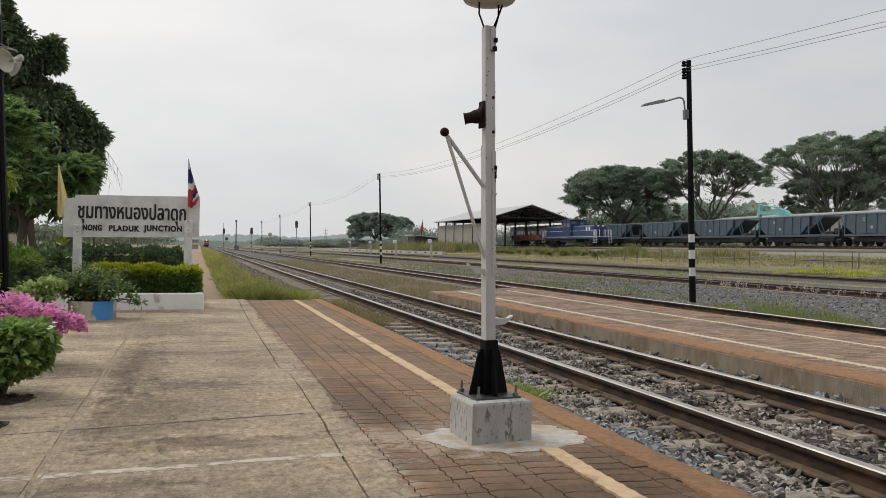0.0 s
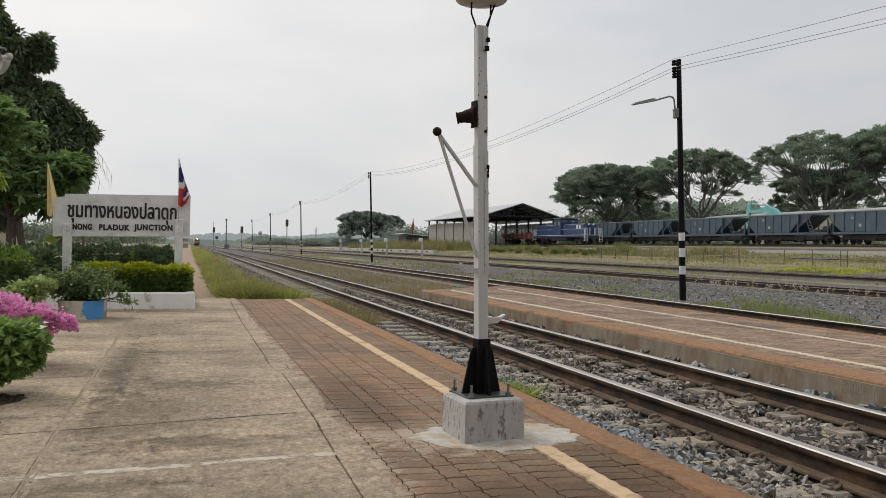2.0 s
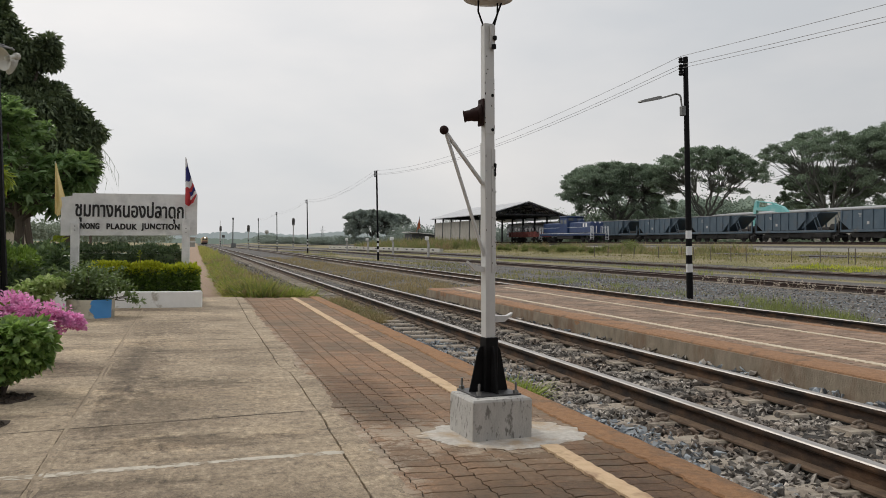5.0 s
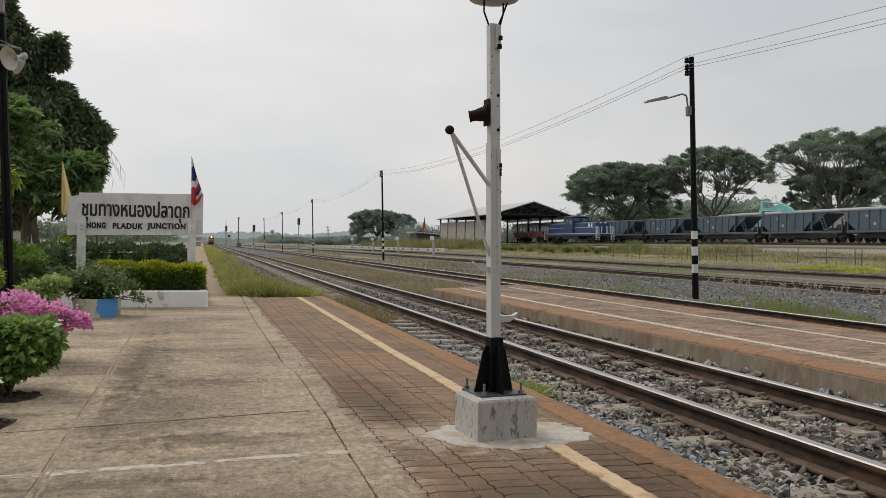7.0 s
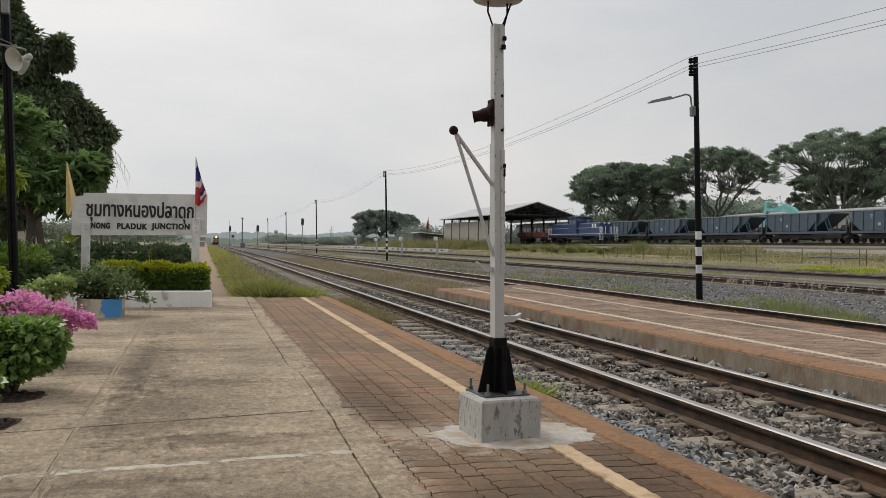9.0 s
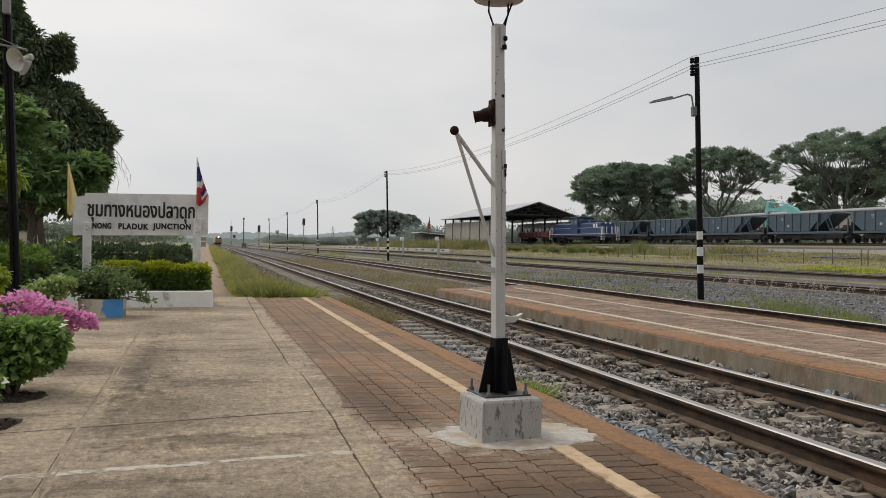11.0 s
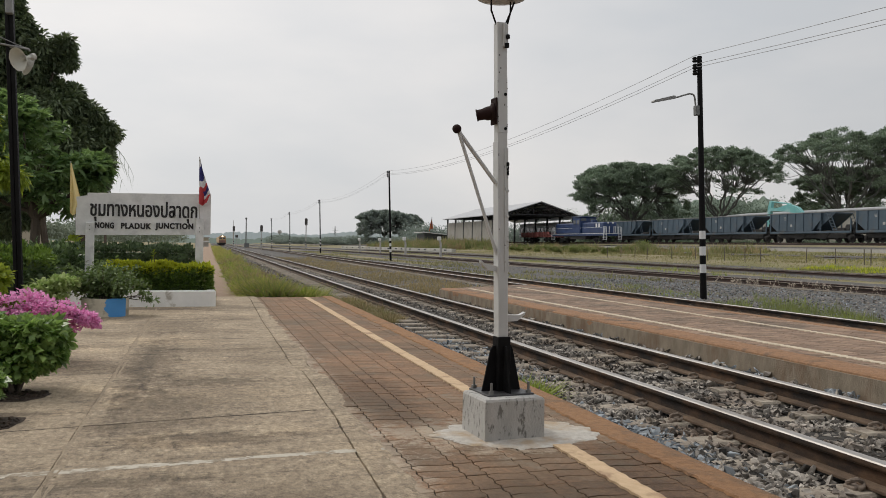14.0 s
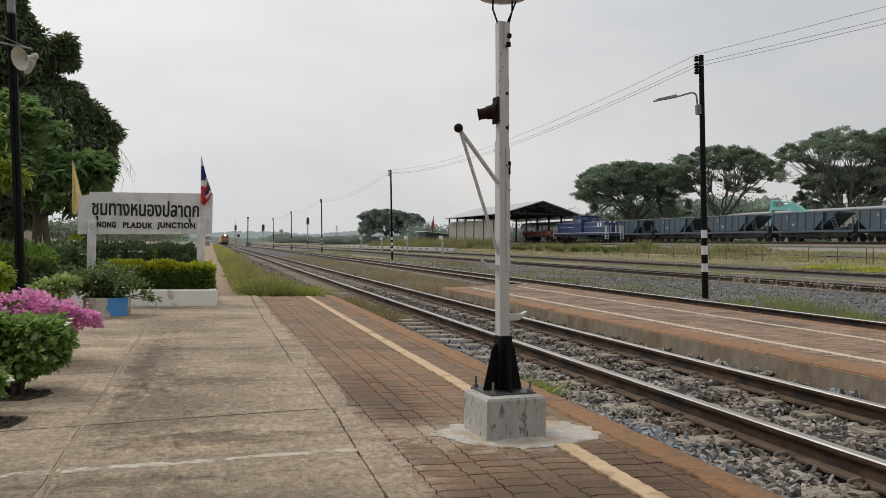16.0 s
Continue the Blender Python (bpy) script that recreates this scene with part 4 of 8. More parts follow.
def build_platform():
    plat = thing("platform", "low station platform of cast concrete slabs and brown pavers", "platform", "", "structure")
    part("bed", Geo().span((-6.0, -8, -0.36), (1.93, PLAT_END, -0.082)), M_FACE, plat)
    part("joint_fill", Geo().span((-6.0, -8, -0.0815), (0.52, PLAT_END - 0.01, -0.0035)), M_JOINT_FILL, plat)
    # concrete slabs, columns and rows with narrow recessed joints; the rows run a little askew
    rows = [-8, -4.5, -1.6, 1.2, 4.10, 7.38, 10.4, PLAT_END]

    def row(k, x):
        return rows[k] + (0.145 * x if 0 < k < len(rows) - 1 else 0.0)

    for left, right in ((lambda y: -6.0, lambda y: -3.4), (lambda y: -3.395, lambda y: seam(y) - 0.0025), (lambda y: seam(y) + 0.0025, crack)):
        for k in range(len(rows) - 1):
            ys = np.linspace(row(k, 0.0), row(k + 1, 0.0), max(2, int((rows[k + 1] - rows[k]) / 0.035)))
            east = [(right(y), y) for y in ys]
            west = [(left(y), y) for y in ys[::-1]]
            out = []
            for x, y in east + west:
                f = (y - ys[0]) / (ys[-1] - ys[0])
                out.append((x, y + (row(k, x) - ys[0]) * (1 - f) + (row(k + 1, x) - ys[-1]) * f + 0.002 * (1 - 2 * f)))
            part("slab", Geo().prism(out, -0.08, 0.0), M_CONCRETE, plat)
    # dirt packed into the joints between the rows
    for k in range(2, len(rows) - 1):
        g = Geo()
        for a in np.arange(seam(rows[k]) - 0.4, 0.55, 0.02):
            q = []
            for b in (a, a + 0.02):
                c = row(k, b) + 0.006 * noise.noise((b * 2.0, k, 0)) + 0.003 * noise.noise((b * 13.0, k, 2))
                w = max(0.0008, 0.0042 + 0.006 * noise.noise((b * 2.3, k, 4)) + 0.004 * noise.noise((b * 17.0, k, 5)))
                q += [(b, c - w, 0.0012), (b, c + w, 0.0012)]
            g.add(q, [(0, 2, 3, 1)])
        part("joint_dirt", g, M_CRACK, plat)
    # mortar strip between the slabs and the pavers, with a ragged edge towards them
    g = Geo()
    ys = np.arange(-8, PLAT_END + 0.01, 0.02)
    vs, fs = [], []
    for y in ys:
        e = 0.735 + 0.045 * noise.noise((0.3, y * 1.1, 0)) + 0.030 * noise.noise((0.3, y * 6.0, 4)) + 0.014 * noise.noise((0.3, y * 27.0, 4))
        left = crack(y) + 0.006 + 0.010 * abs(noise.noise((5, y * 2.1, 0))) + 0.006 * noise.noise((5, y * 21, 0))
        vs += [(left, y, 0.001 + 0.003 * noise.noise((2, y * 5, 0))), (e - 0.03, y, 0.003), (e, y, -0.003), (left, y, -0.075), (e, y, -0.075)]
    for k in range(len(ys) - 1):
        a, b = 5 * k, 5 * k + 5
        fs += [(a, a + 1, b + 1, b), (a + 1, a + 2, b + 2, b + 1), (a + 3, a, b, b + 3), (a + 2, a + 4, b + 4, b + 2)]
    part("mortar_strip", g.add(vs, fs), M_CONCRETE, plat)
    # dirt in the open joint
    part("joint", Geo().span((0.525, -8, -0.0805), (0.66, PLAT_END, -0.016)), M_CRACK, plat)
    part("paver_bed", Geo().span((0.66, -8, -0.076), (1.80, PLAT_END, -0.012)), M_JOINT, plat)
    # a rough ridge of mortar pressed out of the joint between the slabs
    for seed, wide, z, always in ((9, 0.011, 0.0045, True), (14, 0.008, 0.003, False)):
        g = Geo()
        for y in np.arange(-2.0, PLAT_END - 2.1, 0.02):
            if always or noise.noise((seed, y * 1.3, 5)) > 0.0:
                q = []
                for b in (y, y + 0.02):
                    c = seam(b) + (0.010 if always else 0.036) + 0.016 * noise.noise((seed, b * 0.9, 0)) + 0.008 * noise.noise((seed, b * 7, 1))
                    w = wide * max(0.3, 1 + 1.0 * noise.noise((seed, b * 4, 2)) + 0.6 * noise.noise((seed, b * 19, 2)))
                    q += [(c - w, b, -0.001), (c - 0.2 * w, b, z + 0.004 * noise.noise((seed, b * 14, 3))), (c + w, b, -0.001)]
                g.add(q, [(0, 1, 4, 3), (1, 2, 5, 4)])
        part("joint_mortar", g, M_SMEAR, plat)
    # coping along the edge: a trowelled strip, ragged towards the pavers, chipped along its outer edge
    g = Geo()
    ys = np.arange(-8, PLAT_END + 0.01, 0.02)
    vs, fs = [], []
    for y in ys:
        e = 1.785 + 0.020 * noise.noise((7, y * 1.3, 0)) + 0.018 * noise.noise((7, y * 8, 1)) + 0.005 * noise.noise((7, y * 31, 1)) + 0.006 * math.sin(2 * math.pi * y / PITCH)
        o = 1.968 + 0.010 * noise.noise((8, y * 1.1, 0)) + 0.007 * noise.noise((8, y * 7, 0)) - 0.016 * max(0.0, noise.noise((8, y * 4, 6)) - 0.25)
        h = 0.003 * noise.noise((9, y * 3, 0))
        vs += [(e, y, -0.004), (e + 0.006, y, 0.005 + h), (1.86, y, 0.007 + h), (o - 0.022, y, 0.004 + h), (o - 0.006, y, -0.006), (o, y, -0.024), (1.955, y, -0.30)]
    for k in range(len(ys) - 1):
        for c in range(6):
            a, b = 7 * k + c, 7 * k + 7 + c
            fs.append((a, a + 1, b + 1, b))
    part("coping", g.add(vs, fs), M_COPING, plat, "rust-stained trowelled edge strip", True)
    return plat


platform = build_platform()




def paver_geo(wide, gap=0.005):
    """A wavy paver with its long side across the platform (wide) or along it; neighbours fit into its sides."""
    w, d = (2 * PITCH, PITCH) if wide else (PITCH, 2 * PITCH)
    n, k = (4, 3) if wide else (2, 6)
    a, b = (0.0085, 0.0065) if wide else (0.005, 0.0065)

    def end(u):
        return a * math.sin(2 * math.pi * u)

    def flank(v):
        return b * math.sin(2 * math.pi * v * d / PITCH)

    low = [(-w / 2 + w * q / n, -d / 2 + end(q / n) + gap / 2) for q in range(n)]
    right = [(w / 2 + flank(q / k) - gap / 2, -d / 2 + d * q / k) for q in range(k)]
    high = [(w / 2 - w * q / n, d / 2 + end(1 - q / n) - gap / 2) for q in range(n)]
    left = [(-w / 2 + flank(1 - q / k) + gap / 2, d / 2 - d * q / k) for q in range(k)]
    right[0] = (w / 2 - gap / 2, -d / 2 + gap / 2)
    left[0] = (-w / 2 + gap / 2, d / 2 - gap / 2)
    low[0] = (-w / 2 + gap / 2, -d / 2 + gap / 2)
    high[0] = (w / 2 - gap / 2, d / 2 - gap / 2)
    o = low + right + high + left
    g = Geo()
    n = len(o)
    kx, ky = 1 - 0.006 / w, 1 - 0.006 / d
    vs = [(x, y, -0.018) for x, y in o] + [(x, y, -0.0016) for x, y in o] + [(x * kx, y * ky, 0.0) for x, y in o]
    fs = [(q, (q + 1) % n, n + (q + 1) % n, n + q) for q in range(n)] + [(n + q, n + (q + 1) % n, 2 * n + (q + 1) % n, 2 * n + q) for q in range(n)] + [tuple(range(2 * n, 3 * n))]
    return g.add(vs, fs)


def paver_places(x0, x1, y0, y1):
    """Columns of crosswise pavers between narrow columns of lengthwise ones."""
    out, x, wide = [], x0, False
    while x + PITCH * (2 if wide else 1) < x1 + 0.01:
        w, d = (2 * PITCH, PITCH) if wide else (PITCH, 2 * PITCH)
        for k in range(int((y1 - y0) / d)):
            out.append((x + w / 2, y0 + d * (k + 0.5), wide))
        x, wide = x + w, not wide
    return out


def lay_pavers(parent, places, x_ok, near, mats, name, lift=0.0, gap=0.005):
    """The nearest pavers are pieces of their own; the rest are joined."""
    shapes = {wide: paver_geo(wide, gap) for wide in (True, False)}
    meshes = {wide: shapes[wide].mesh("paver", mats[0]) for wide in shapes}
    rest, count = Geo(), 0
    for x, y, wide in places:
        if not x_ok(x, y):
            continue
        z = lift + 0.004 * noise.noise((x * 1.7, y * 1.7, 0)) - 0.001 + random.uniform(-0.0008, 0.0008)
        tilt = (random.uniform(-0.006, 0.006), random.uniform(-0.006, 0.006), random.uniform(-0.015, 0.015))
        if near[0] < y < near[1] and count < 300:
            p = part("paver", meshes[wide], None, parent)
            p.location, p.rotation_euler = (x, y, z), tilt
            count += 1
        else:
            m = Matrix.LocRotScale((x, y, z), Euler(tilt), None)
            rest.add([m @ Vector(v) for v in shapes[wide].v], shapes[wide].f)
    tagged(part(name, rest.mesh(name, mats[1]), None, parent), "", "", "", "stuff")


PATCH = (1.40, 3.475)


def patch_edge(a):
    c, q = math.cos(a), math.sin(a)
    return 1.0 + 0.12 * noise.noise((c * 1.3, q * 1.3, 7)) + 0.16 * noise.noise((c * 4, q * 4, 2)) + 0.06 * noise.noise((c * 11, q * 11, 2)) + 0.02 * noise.noise((c * 31, q * 31, 2))


def in_patch(x, y, grow=0.0):
    a = math.atan2(y - PATCH[1], x - PATCH[0])
    r = patch_edge(a)
    return ((x - PATCH[0]) / (0.385 + grow)) ** 2 + ((y - PATCH[1]) / (0.27 + grow)) ** 2 < r * r


def build_pavers():
    lay_pavers(platform, paver_places(0.695, 1.80, -8.0, PLAT_END - 0.03), lambda x, y: True, (2.3, 6.1), (M_PAVER, M_PAVER_FAR), "far_pavers", -0.002)
    lay_pavers(island, paver_places(4.745, 7.02, -7.9, 16.8), lambda x, y: y < 15.15 + (x - 4.4) * 0.7, (5.5, 7.4), (M_PAVER_PINK_ONE, M_PAVER_PINK), "far_pavers", 0.016, 0.010)


def strip(name, x0, x1, y0, y1, z, mat, parent, wob=0.004, step=0.02, skip=None, label=""):
    """A painted line that runs along the tracks, with uneven edges."""
    g = Geo()
    y = y0
    while y < y1:
        b = min(y + step, y1)
        if not (skip and skip((x0 + x1) / 2, (y + b) / 2)):
            e = [wob * (0.35 * noise.noise((x0, q * 6, s)) + 0.6 * noise.noise((x0, q * 40, s)) + 0.75 * math.sin(2 * math.pi * q / PITCH)) for q in (y, b) for s in (1, 5)]
            zz = [0.004 * noise.noise((x0 * 1.7, q * 1.7, 0)) for q in (y, b)]
            g.add([(x0 + e[0], y, z + zz[0]), (x1 + e[1], y, z + zz[0]), (x1 + e[3], b, z + zz[1]), (x0 + e[2], b, z + zz[1]), (x0 + e[0], y, z - 0.015), (x1 + e[1], y, z - 0.015), (x1 + e[3], b, z - 0.015), (x0 + e[2], b, z - 0.015)], [(0, 1, 2, 3), (0, 3, 7, 4), (1, 2, 6, 5)])
        y = b
    return part(name, g, mat, parent, label)


strip("painted_line", 1.463, 1.547, -8, PLAT_END - 0.2, 0.005, M_PAINT_YELLOW, platform, 0.0045, skip=in_patch, label="faded yellow waiting line")


def build_cross_line():
    """Brushed across by hand: ragged edges, rubbed through in many places."""
    g = Geo()
    lanes = 6
    for a in np.arange(-3.3, 0.72, 0.014):
        for n in range(lanes):
            e = abs(2 * n + 1 - lanes) / (lanes - 1)
            keep = 0.62 * noise.noise((a * 30, n * 1.3, 0)) + 0.5 * noise.noise((a * 4.5, n * 0.5, 7)) + 0.3 * noise.noise((a * 1.4, 3, 7))
            if keep > 0.50 * e ** 2 - 0.46:
                y = 3.235 + 0.098 * (a + 0.72) / 1.43 + 0.004 * noise.noise((a * 3, 1, 0)) - 0.029 + 0.058 * n / lanes
                g.add([(a, y, 0.0009), (a + 0.014, y + 0.001, 0.0009), (a + 0.014, y + 0.0107, 0.0009), (a, y + 0.0097, 0.0009)], [(0, 1, 2, 3)])
    part("cross_line", g, M_PAINT_WHITE, platform, "worn white line across the slabs")


build_cross_line()


def build_patch():
    g = Geo()
    n = 260
    ring = []
    for k in range(n):
        a = 2 * math.pi * k / n
        r = patch_edge(a)
        ring.append((math.cos(a) * r, math.sin(a) * r))
    vs = [(PATCH[0] + 0.385 * s * x, PATCH[1] + 0.27 * s * y, z) for s, z in ((1.0, -0.001), (0.94, 0.0035), (0.5, 0.007)) for x, y in ring]
    fs = [(r * n + k, r * n + (k + 1) % n, (r + 1) * n + (k + 1) % n, (r + 1) * n + k) for r in range(2) for k in range(n)] + [tuple(range(2 * n, 3 * n))]
    part("cement_patch", g.add(vs, fs), M_CEMENT, platform, "pale cement smear round the block")


build_patch()


def build_soil_holes():
    rng = np.random.default_rng(17)
    lump, faces = stone_shape(9)
    for corners in (((-1.42, 5.06), (-1.07, 5.04), (-0.89, 4.97), (-0.835, 4.90), (-0.85, 4.80), (-0.93, 4.70), (-1.42, 4.69)), ((-1.42, 4.34), (-0.96, 4.30), (-0.83, 4.27), (-0.835, 4.20), (-0.86, 4.05), (-0.95, 3.96), (-1.42, 3.95))):
        edge = []
        for (x0, y0), (x1, y1) in zip(corners, corners[1:] + corners[:1]):
            for k in range(6):
                x, y = x0 + (x1 - x0) * k / 6, y0 + (y1 - y0) * k / 6
                edge.append((x + 0.012 * noise.noise((x * 20, y * 20, 0)), y + 0.012 * noise.noise((x * 20, y * 20, 5))))
        part("planting_hole", Geo().prism(edge, -0.02, 0.0025), M_SOIL, platform, "dark soil in a planting hole")
        xs, ys = [c[0] for c in corners], [c[1] for c in corners]
        n = 420
        pos = np.stack([rng.uniform(min(xs), max(xs) - 0.03, n), rng.uniform(min(ys) + 0.015, max(ys) - 0.03, n), np.full(n, 0.004)], axis=1)
        pos = pos[~((pos[:, 0] > -0.95) & (np.abs(pos[:, 1] - (min(ys) + max(ys)) / 2) > 0.1))]
        tagged(part("soil_crumbs", solid_scatter("soil_crumbs", lump, faces, (random_turns(rng, len(pos), 0.010, 0.034, 0.6), pos), [M_SOIL]), None, platform), "", "", "", "stuff")


build_soil_holes()


def build_island_platform():
    plat = thing("platform", "narrow low island platform of reddish pavers with pale lines", "platform", "", "structure")
    body = Geo().prism([(4.47, -8), (7.02, -8), (7.02, 16.95), (4.40, 15.25)], -0.34, -0.005)
    part("body", body, M_FACE, plat)
    part("paver_bed", Geo().prism([(4.72, -8), (7.0, -8), (7.0, 16.8), (4.72, 15.4)], -0.004, 0.002), M_JOINT, plat)
    g = Geo()
    ys = np.arange(-8, 15.25, 0.04)
    vs, fs = [], []
    for y in ys:
        e = 4.75 + 0.02 * noise.noise((3, y * 1.1, 0)) + 0.014 * noise.noise((3, y * 6, 0))
        o = 4.462 - 0.004 * y + 0.06 * max(0.0, y - 14.8) + 0.012 * noise.noise((4, y * 1.1, 0)) + 0.008 * noise.noise((4, y * 6, 0)) + 0.02 * max(0.0, noise.noise((4, y * 3, 5)) - 0.2)
        h = 0.003 * noise.noise((6, y * 3, 0))
        vs += [(e, y, 0.008), (e - 0.01, y, 0.022 + h), (4.6, y, 0.024 + h), (o + 0.03, y, 0.02 + h), (o + 0.008, y, 0.008), (o, y, -0.02), (o + 0.004, y, -0.07 + 0.02 * noise.noise((5, y * 2, 0)))]
    for k in range(len(ys) - 1):
        for c in range(6):
            a, b = 7 * k + c, 7 * k + 7 + c
            fs.append((a, a + 1, b + 1, b))
    part("coping", g.add(vs, fs), M_COPING_DARK, plat, "rust-stained trowelled edge strip", True)
    part("back_coping", Geo().span((6.88, -8, -0.2), (7.05, 16.8, 0.017), 0.006), M_COPING_DARK, plat)
    strip("painted_line", 4.955, 5.05, -8, 15.1, 0.022, M_PAINT_CREAM, plat, 0.014)
    strip("painted_line", 6.16, 6.24, -8, 15.6, 0.022, M_PAINT_CREAM, plat, 0.012)
    return plat


island = build_island_platform()



def build_unseen_station():
    """A plain unseen station building, added behind the camera; its roof dims the platform."""
    st = thing("station_building", "unseen plain plastered station wall with a deep canopy roof, added to dim the platform", "building", kind="structure")
    part("wall", Geo().span((-9.0, -9.6, -0.3), (1.6, -9.3, 3.4)), M_BEIGE, st)
    part("side_wall", Geo().span((-6.3, -9.3, -0.3), (-6.02, -0.5, 3.4)), M_BEIGE, st)
    part("canopy", Geo().span((-9.0, -9.8, 3.4), (1.9, -0.7, 3.55)), M_BEIGE, st)
    for y in (-7.0, -4.0, -1.0):
        part("canopy_post", Geo().span((1.45, y - 0.08, 0.0), (1.61, y + 0.08, 3.4), 0.01), M_BEIGE, st)


build_unseen_station()
# ---- the white post on its concrete block ----
def build_token_post():
    at = pose(1.335, 3.53, 0.0, 0, 0, 6)
    block = thing("concrete_block", "small square grey cast concrete block with chamfered top", "block", at=pose(1.322, 3.478, 0.0, 0, 0, 4.5))
    g = Geo()
    bm = [(-0.147, -0.132), (0.147, -0.132), (0.147, 0.132), (-0.147, 0.132)]
    vs = [(x, y, z) for s, z in ((1.0, -0.01), (1.0, 0.176), (0.955, 0.1865)) for x, y in [(p[0] * s, p[1] * s) for p in bm]]
    g.add(vs, [(r * 4 + k, r * 4 + (k + 1) % 4, r * 4 + 4 + (k + 1) % 4, r * 4 + 4 + k) for r in range(2) for k in range(4)] + [(8, 9, 10, 11), (3, 2, 1, 0)])
    part("body", g, M_BLOCK, block)
    post = thing("token_post", "white steel post with black finned foot, iron holder and arm", "post", at=at)
    part("base_plate", Geo().box((-0.005, -0.004, 0.1885), (0.235, 0.215, 0.011), None, 0.002), M_PLATE, post)
    for sx in (-1, 1):
        for sy in (-1, 1):
            b = Geo().tube([(sx * 0.095 - 0.005, sy * 0.095, 0.18), (sx * 0.095 - 0.005, sy * 0.095, 0.245)], 0.006, 8)
            b.tube([(sx * 0.095 - 0.005, sy * 0.095, 0.194), (sx * 0.095 - 0.005, sy * 0.095, 0.208)], 0.013, 6)
            part("anchor_bolt", b, M_STEEL, post)
    fin = [(0.02, 0.194), (0.100, 0.194), (0.058, 0.385), (0.046, 0.405), (0.02, 0.405)]
    for a in range(0, 360, 90):
        m = pose(-0.005, 0, 0, 0, 0, a) @ Matrix(((1, 0, 0, 0), (0, 0, 1, 0), (0, 1, 0, 0), (0, 0, 0, 1)))
        part("fin", Geo().prism(fin, -0.004, 0.004, m), M_BLACK, post)
    part("foot_sleeve", Geo().box((-0.005, 0, 0.32), (0.064, 0.064, 0.255), None, 0.003), M_BLACK, post)
    # upright: two channels back to back
    up = Geo()
    lean = -0.035
    shear = Matrix(((1, 0, lean / 1.47, -lean / 1.47 * 0.44 - 0.005), (0, 1, 0, 0), (0, 0, 1, 0), (0, 0, 0, 1)))
    up.span((-0.0265, -0.022, 0.44), (0.0235, 0.022, 1.915), 0.003)
    up.span((-0.029, -0.026, 0.44), (-0.022, 0.026, 1.36), 0.001)
    up.span((0.004, -0.027, 0.75), (0.0245, -0.021, 1.33), 0.001)
    up.span((-0.026, -0.0235, 1.40), (0.023, -0.0215, 1.66), 0.001)
    up.span((-0.002, -0.034, 1.80), (0.0235, -0.022, 1.905), 0.002)
    up.v = [tuple(shear @ Vector(v)) for v in up.v]
    part("upright", up, M_POST_WHITE, post)

    def at_post(x, y, z):
        return shear @ Vector((x, y, z))

    for z in (0.79, 0.90, 1.01, 1.13, 1.24):
        p = at_post(0.02, -0.027, z)
        part("bolt", Geo().tube([p, p + Vector((0, -0.006, 0))], 0.006, 6), M_POST_WHITE, post)
    for x, z, r in ((0.012, 1.58, 0.008), (0.012, 1.42, 0.008), (-0.012, 1.70, 0.003), (-0.018, 1.76, 0.003), (-0.02, 1.68, 0.003), (0.02, 1.43, 0.003)):
        p = at_post(x, -0.0235, z)
        part("bolt_hole", Geo().tube([p, p + Vector((0, -0.0015, 0))], r, 10), M_BLACK, post)
    rng = np.random.default_rng(77)
    for k in range(26):
        x, z = rng.choice([-0.0245, 0.0065, 0.0215]) + rng.normal(scale=0.0008), rng.uniform(0.76, 1.32) if k % 3 else rng.uniform(1.42, 1.64)
        p = at_post(x, -0.0225 if z > 1.4 else -0.0255 if x > 0 else -0.0245, z)
        part("paint_chip", Geo().box(p, (rng.uniform(0.002, 0.004), 0.004, rng.uniform(0.004, 0.014)), None, 0.0008), M_RUST_RED, post)
    lug = Geo()
    for dz, w in ((0, 0.010), (0.018, 0.014), (-0.022, 0.010)):
        lug.box(at_post(0.021, -0.030, 1.235 + dz), (w, 0.008, 0.022), None, 0.003)
    part("latch", lug, M_BLACK, post)
    cap = Geo().box(at_post(0.018, -0.04, 1.845), (0.018, 0.014, 0.022), None, 0.004)
    cap.tube([at_post(0.014, -0.036, 1.795), at_post(0.014, -0.036, 1.815)], 0.011, 10)
    part("cable_gland", cap, M_BLACK, post)
    # token holder: stepped cast-iron cup on a flange
    side = pose(*at_post(-0.031, 0, 1.497)) @ pose(0, 0, 0, 0, -90, 0)
    cup = Geo()
    cup.box(at_post(-0.036, 0, 1.50), (0.010, 0.055, 0.125), None, 0.003)
    cup.lathe([(0.0, 0.0), (0.044, 0.0), (0.042, 0.012), (0.034, 0.018), (0.031, 0.042), (0.026, 0.056), (0.025, 0.080), (0.028, 0.082), (0.028, 0.088), (0.020, 0.088), (0.0, 0.06)], 16, side @ pose(0, 0, 0, -24, -12, 0))
    part("token_cup", cup, M_RUST_RED, post, "maroon cast-iron cup", True)
    ball_at = Vector((-0.262, -0.02, 1.402))
    ball = Geo().lathe([(0.0001, -0.021)] + [(0.021 * math.sin(a), -0.021 * math.cos(a)) for a in [math.pi * k / 10 for k in range(1, 10)]] + [(0.0001, 0.021)], 16, Matrix.Translation(ball_at))
    arm = part("catch_arm", Geo().tube([ball_at, at_post(-0.031, -0.005, 1.165)], 0.0098, 10), M_POST_WHITE, post, "", True)
    part("brace", Geo().tube([ball_at + Vector((0.012, 0, -0.02)), at_post(-0.027, -0.005, 0.83)], [0.0082, 0.0078], 10), M_POST_WHITE, post, "", True)
    part("ball", ball, M_RUST_RED, arm, "brown ball", True)
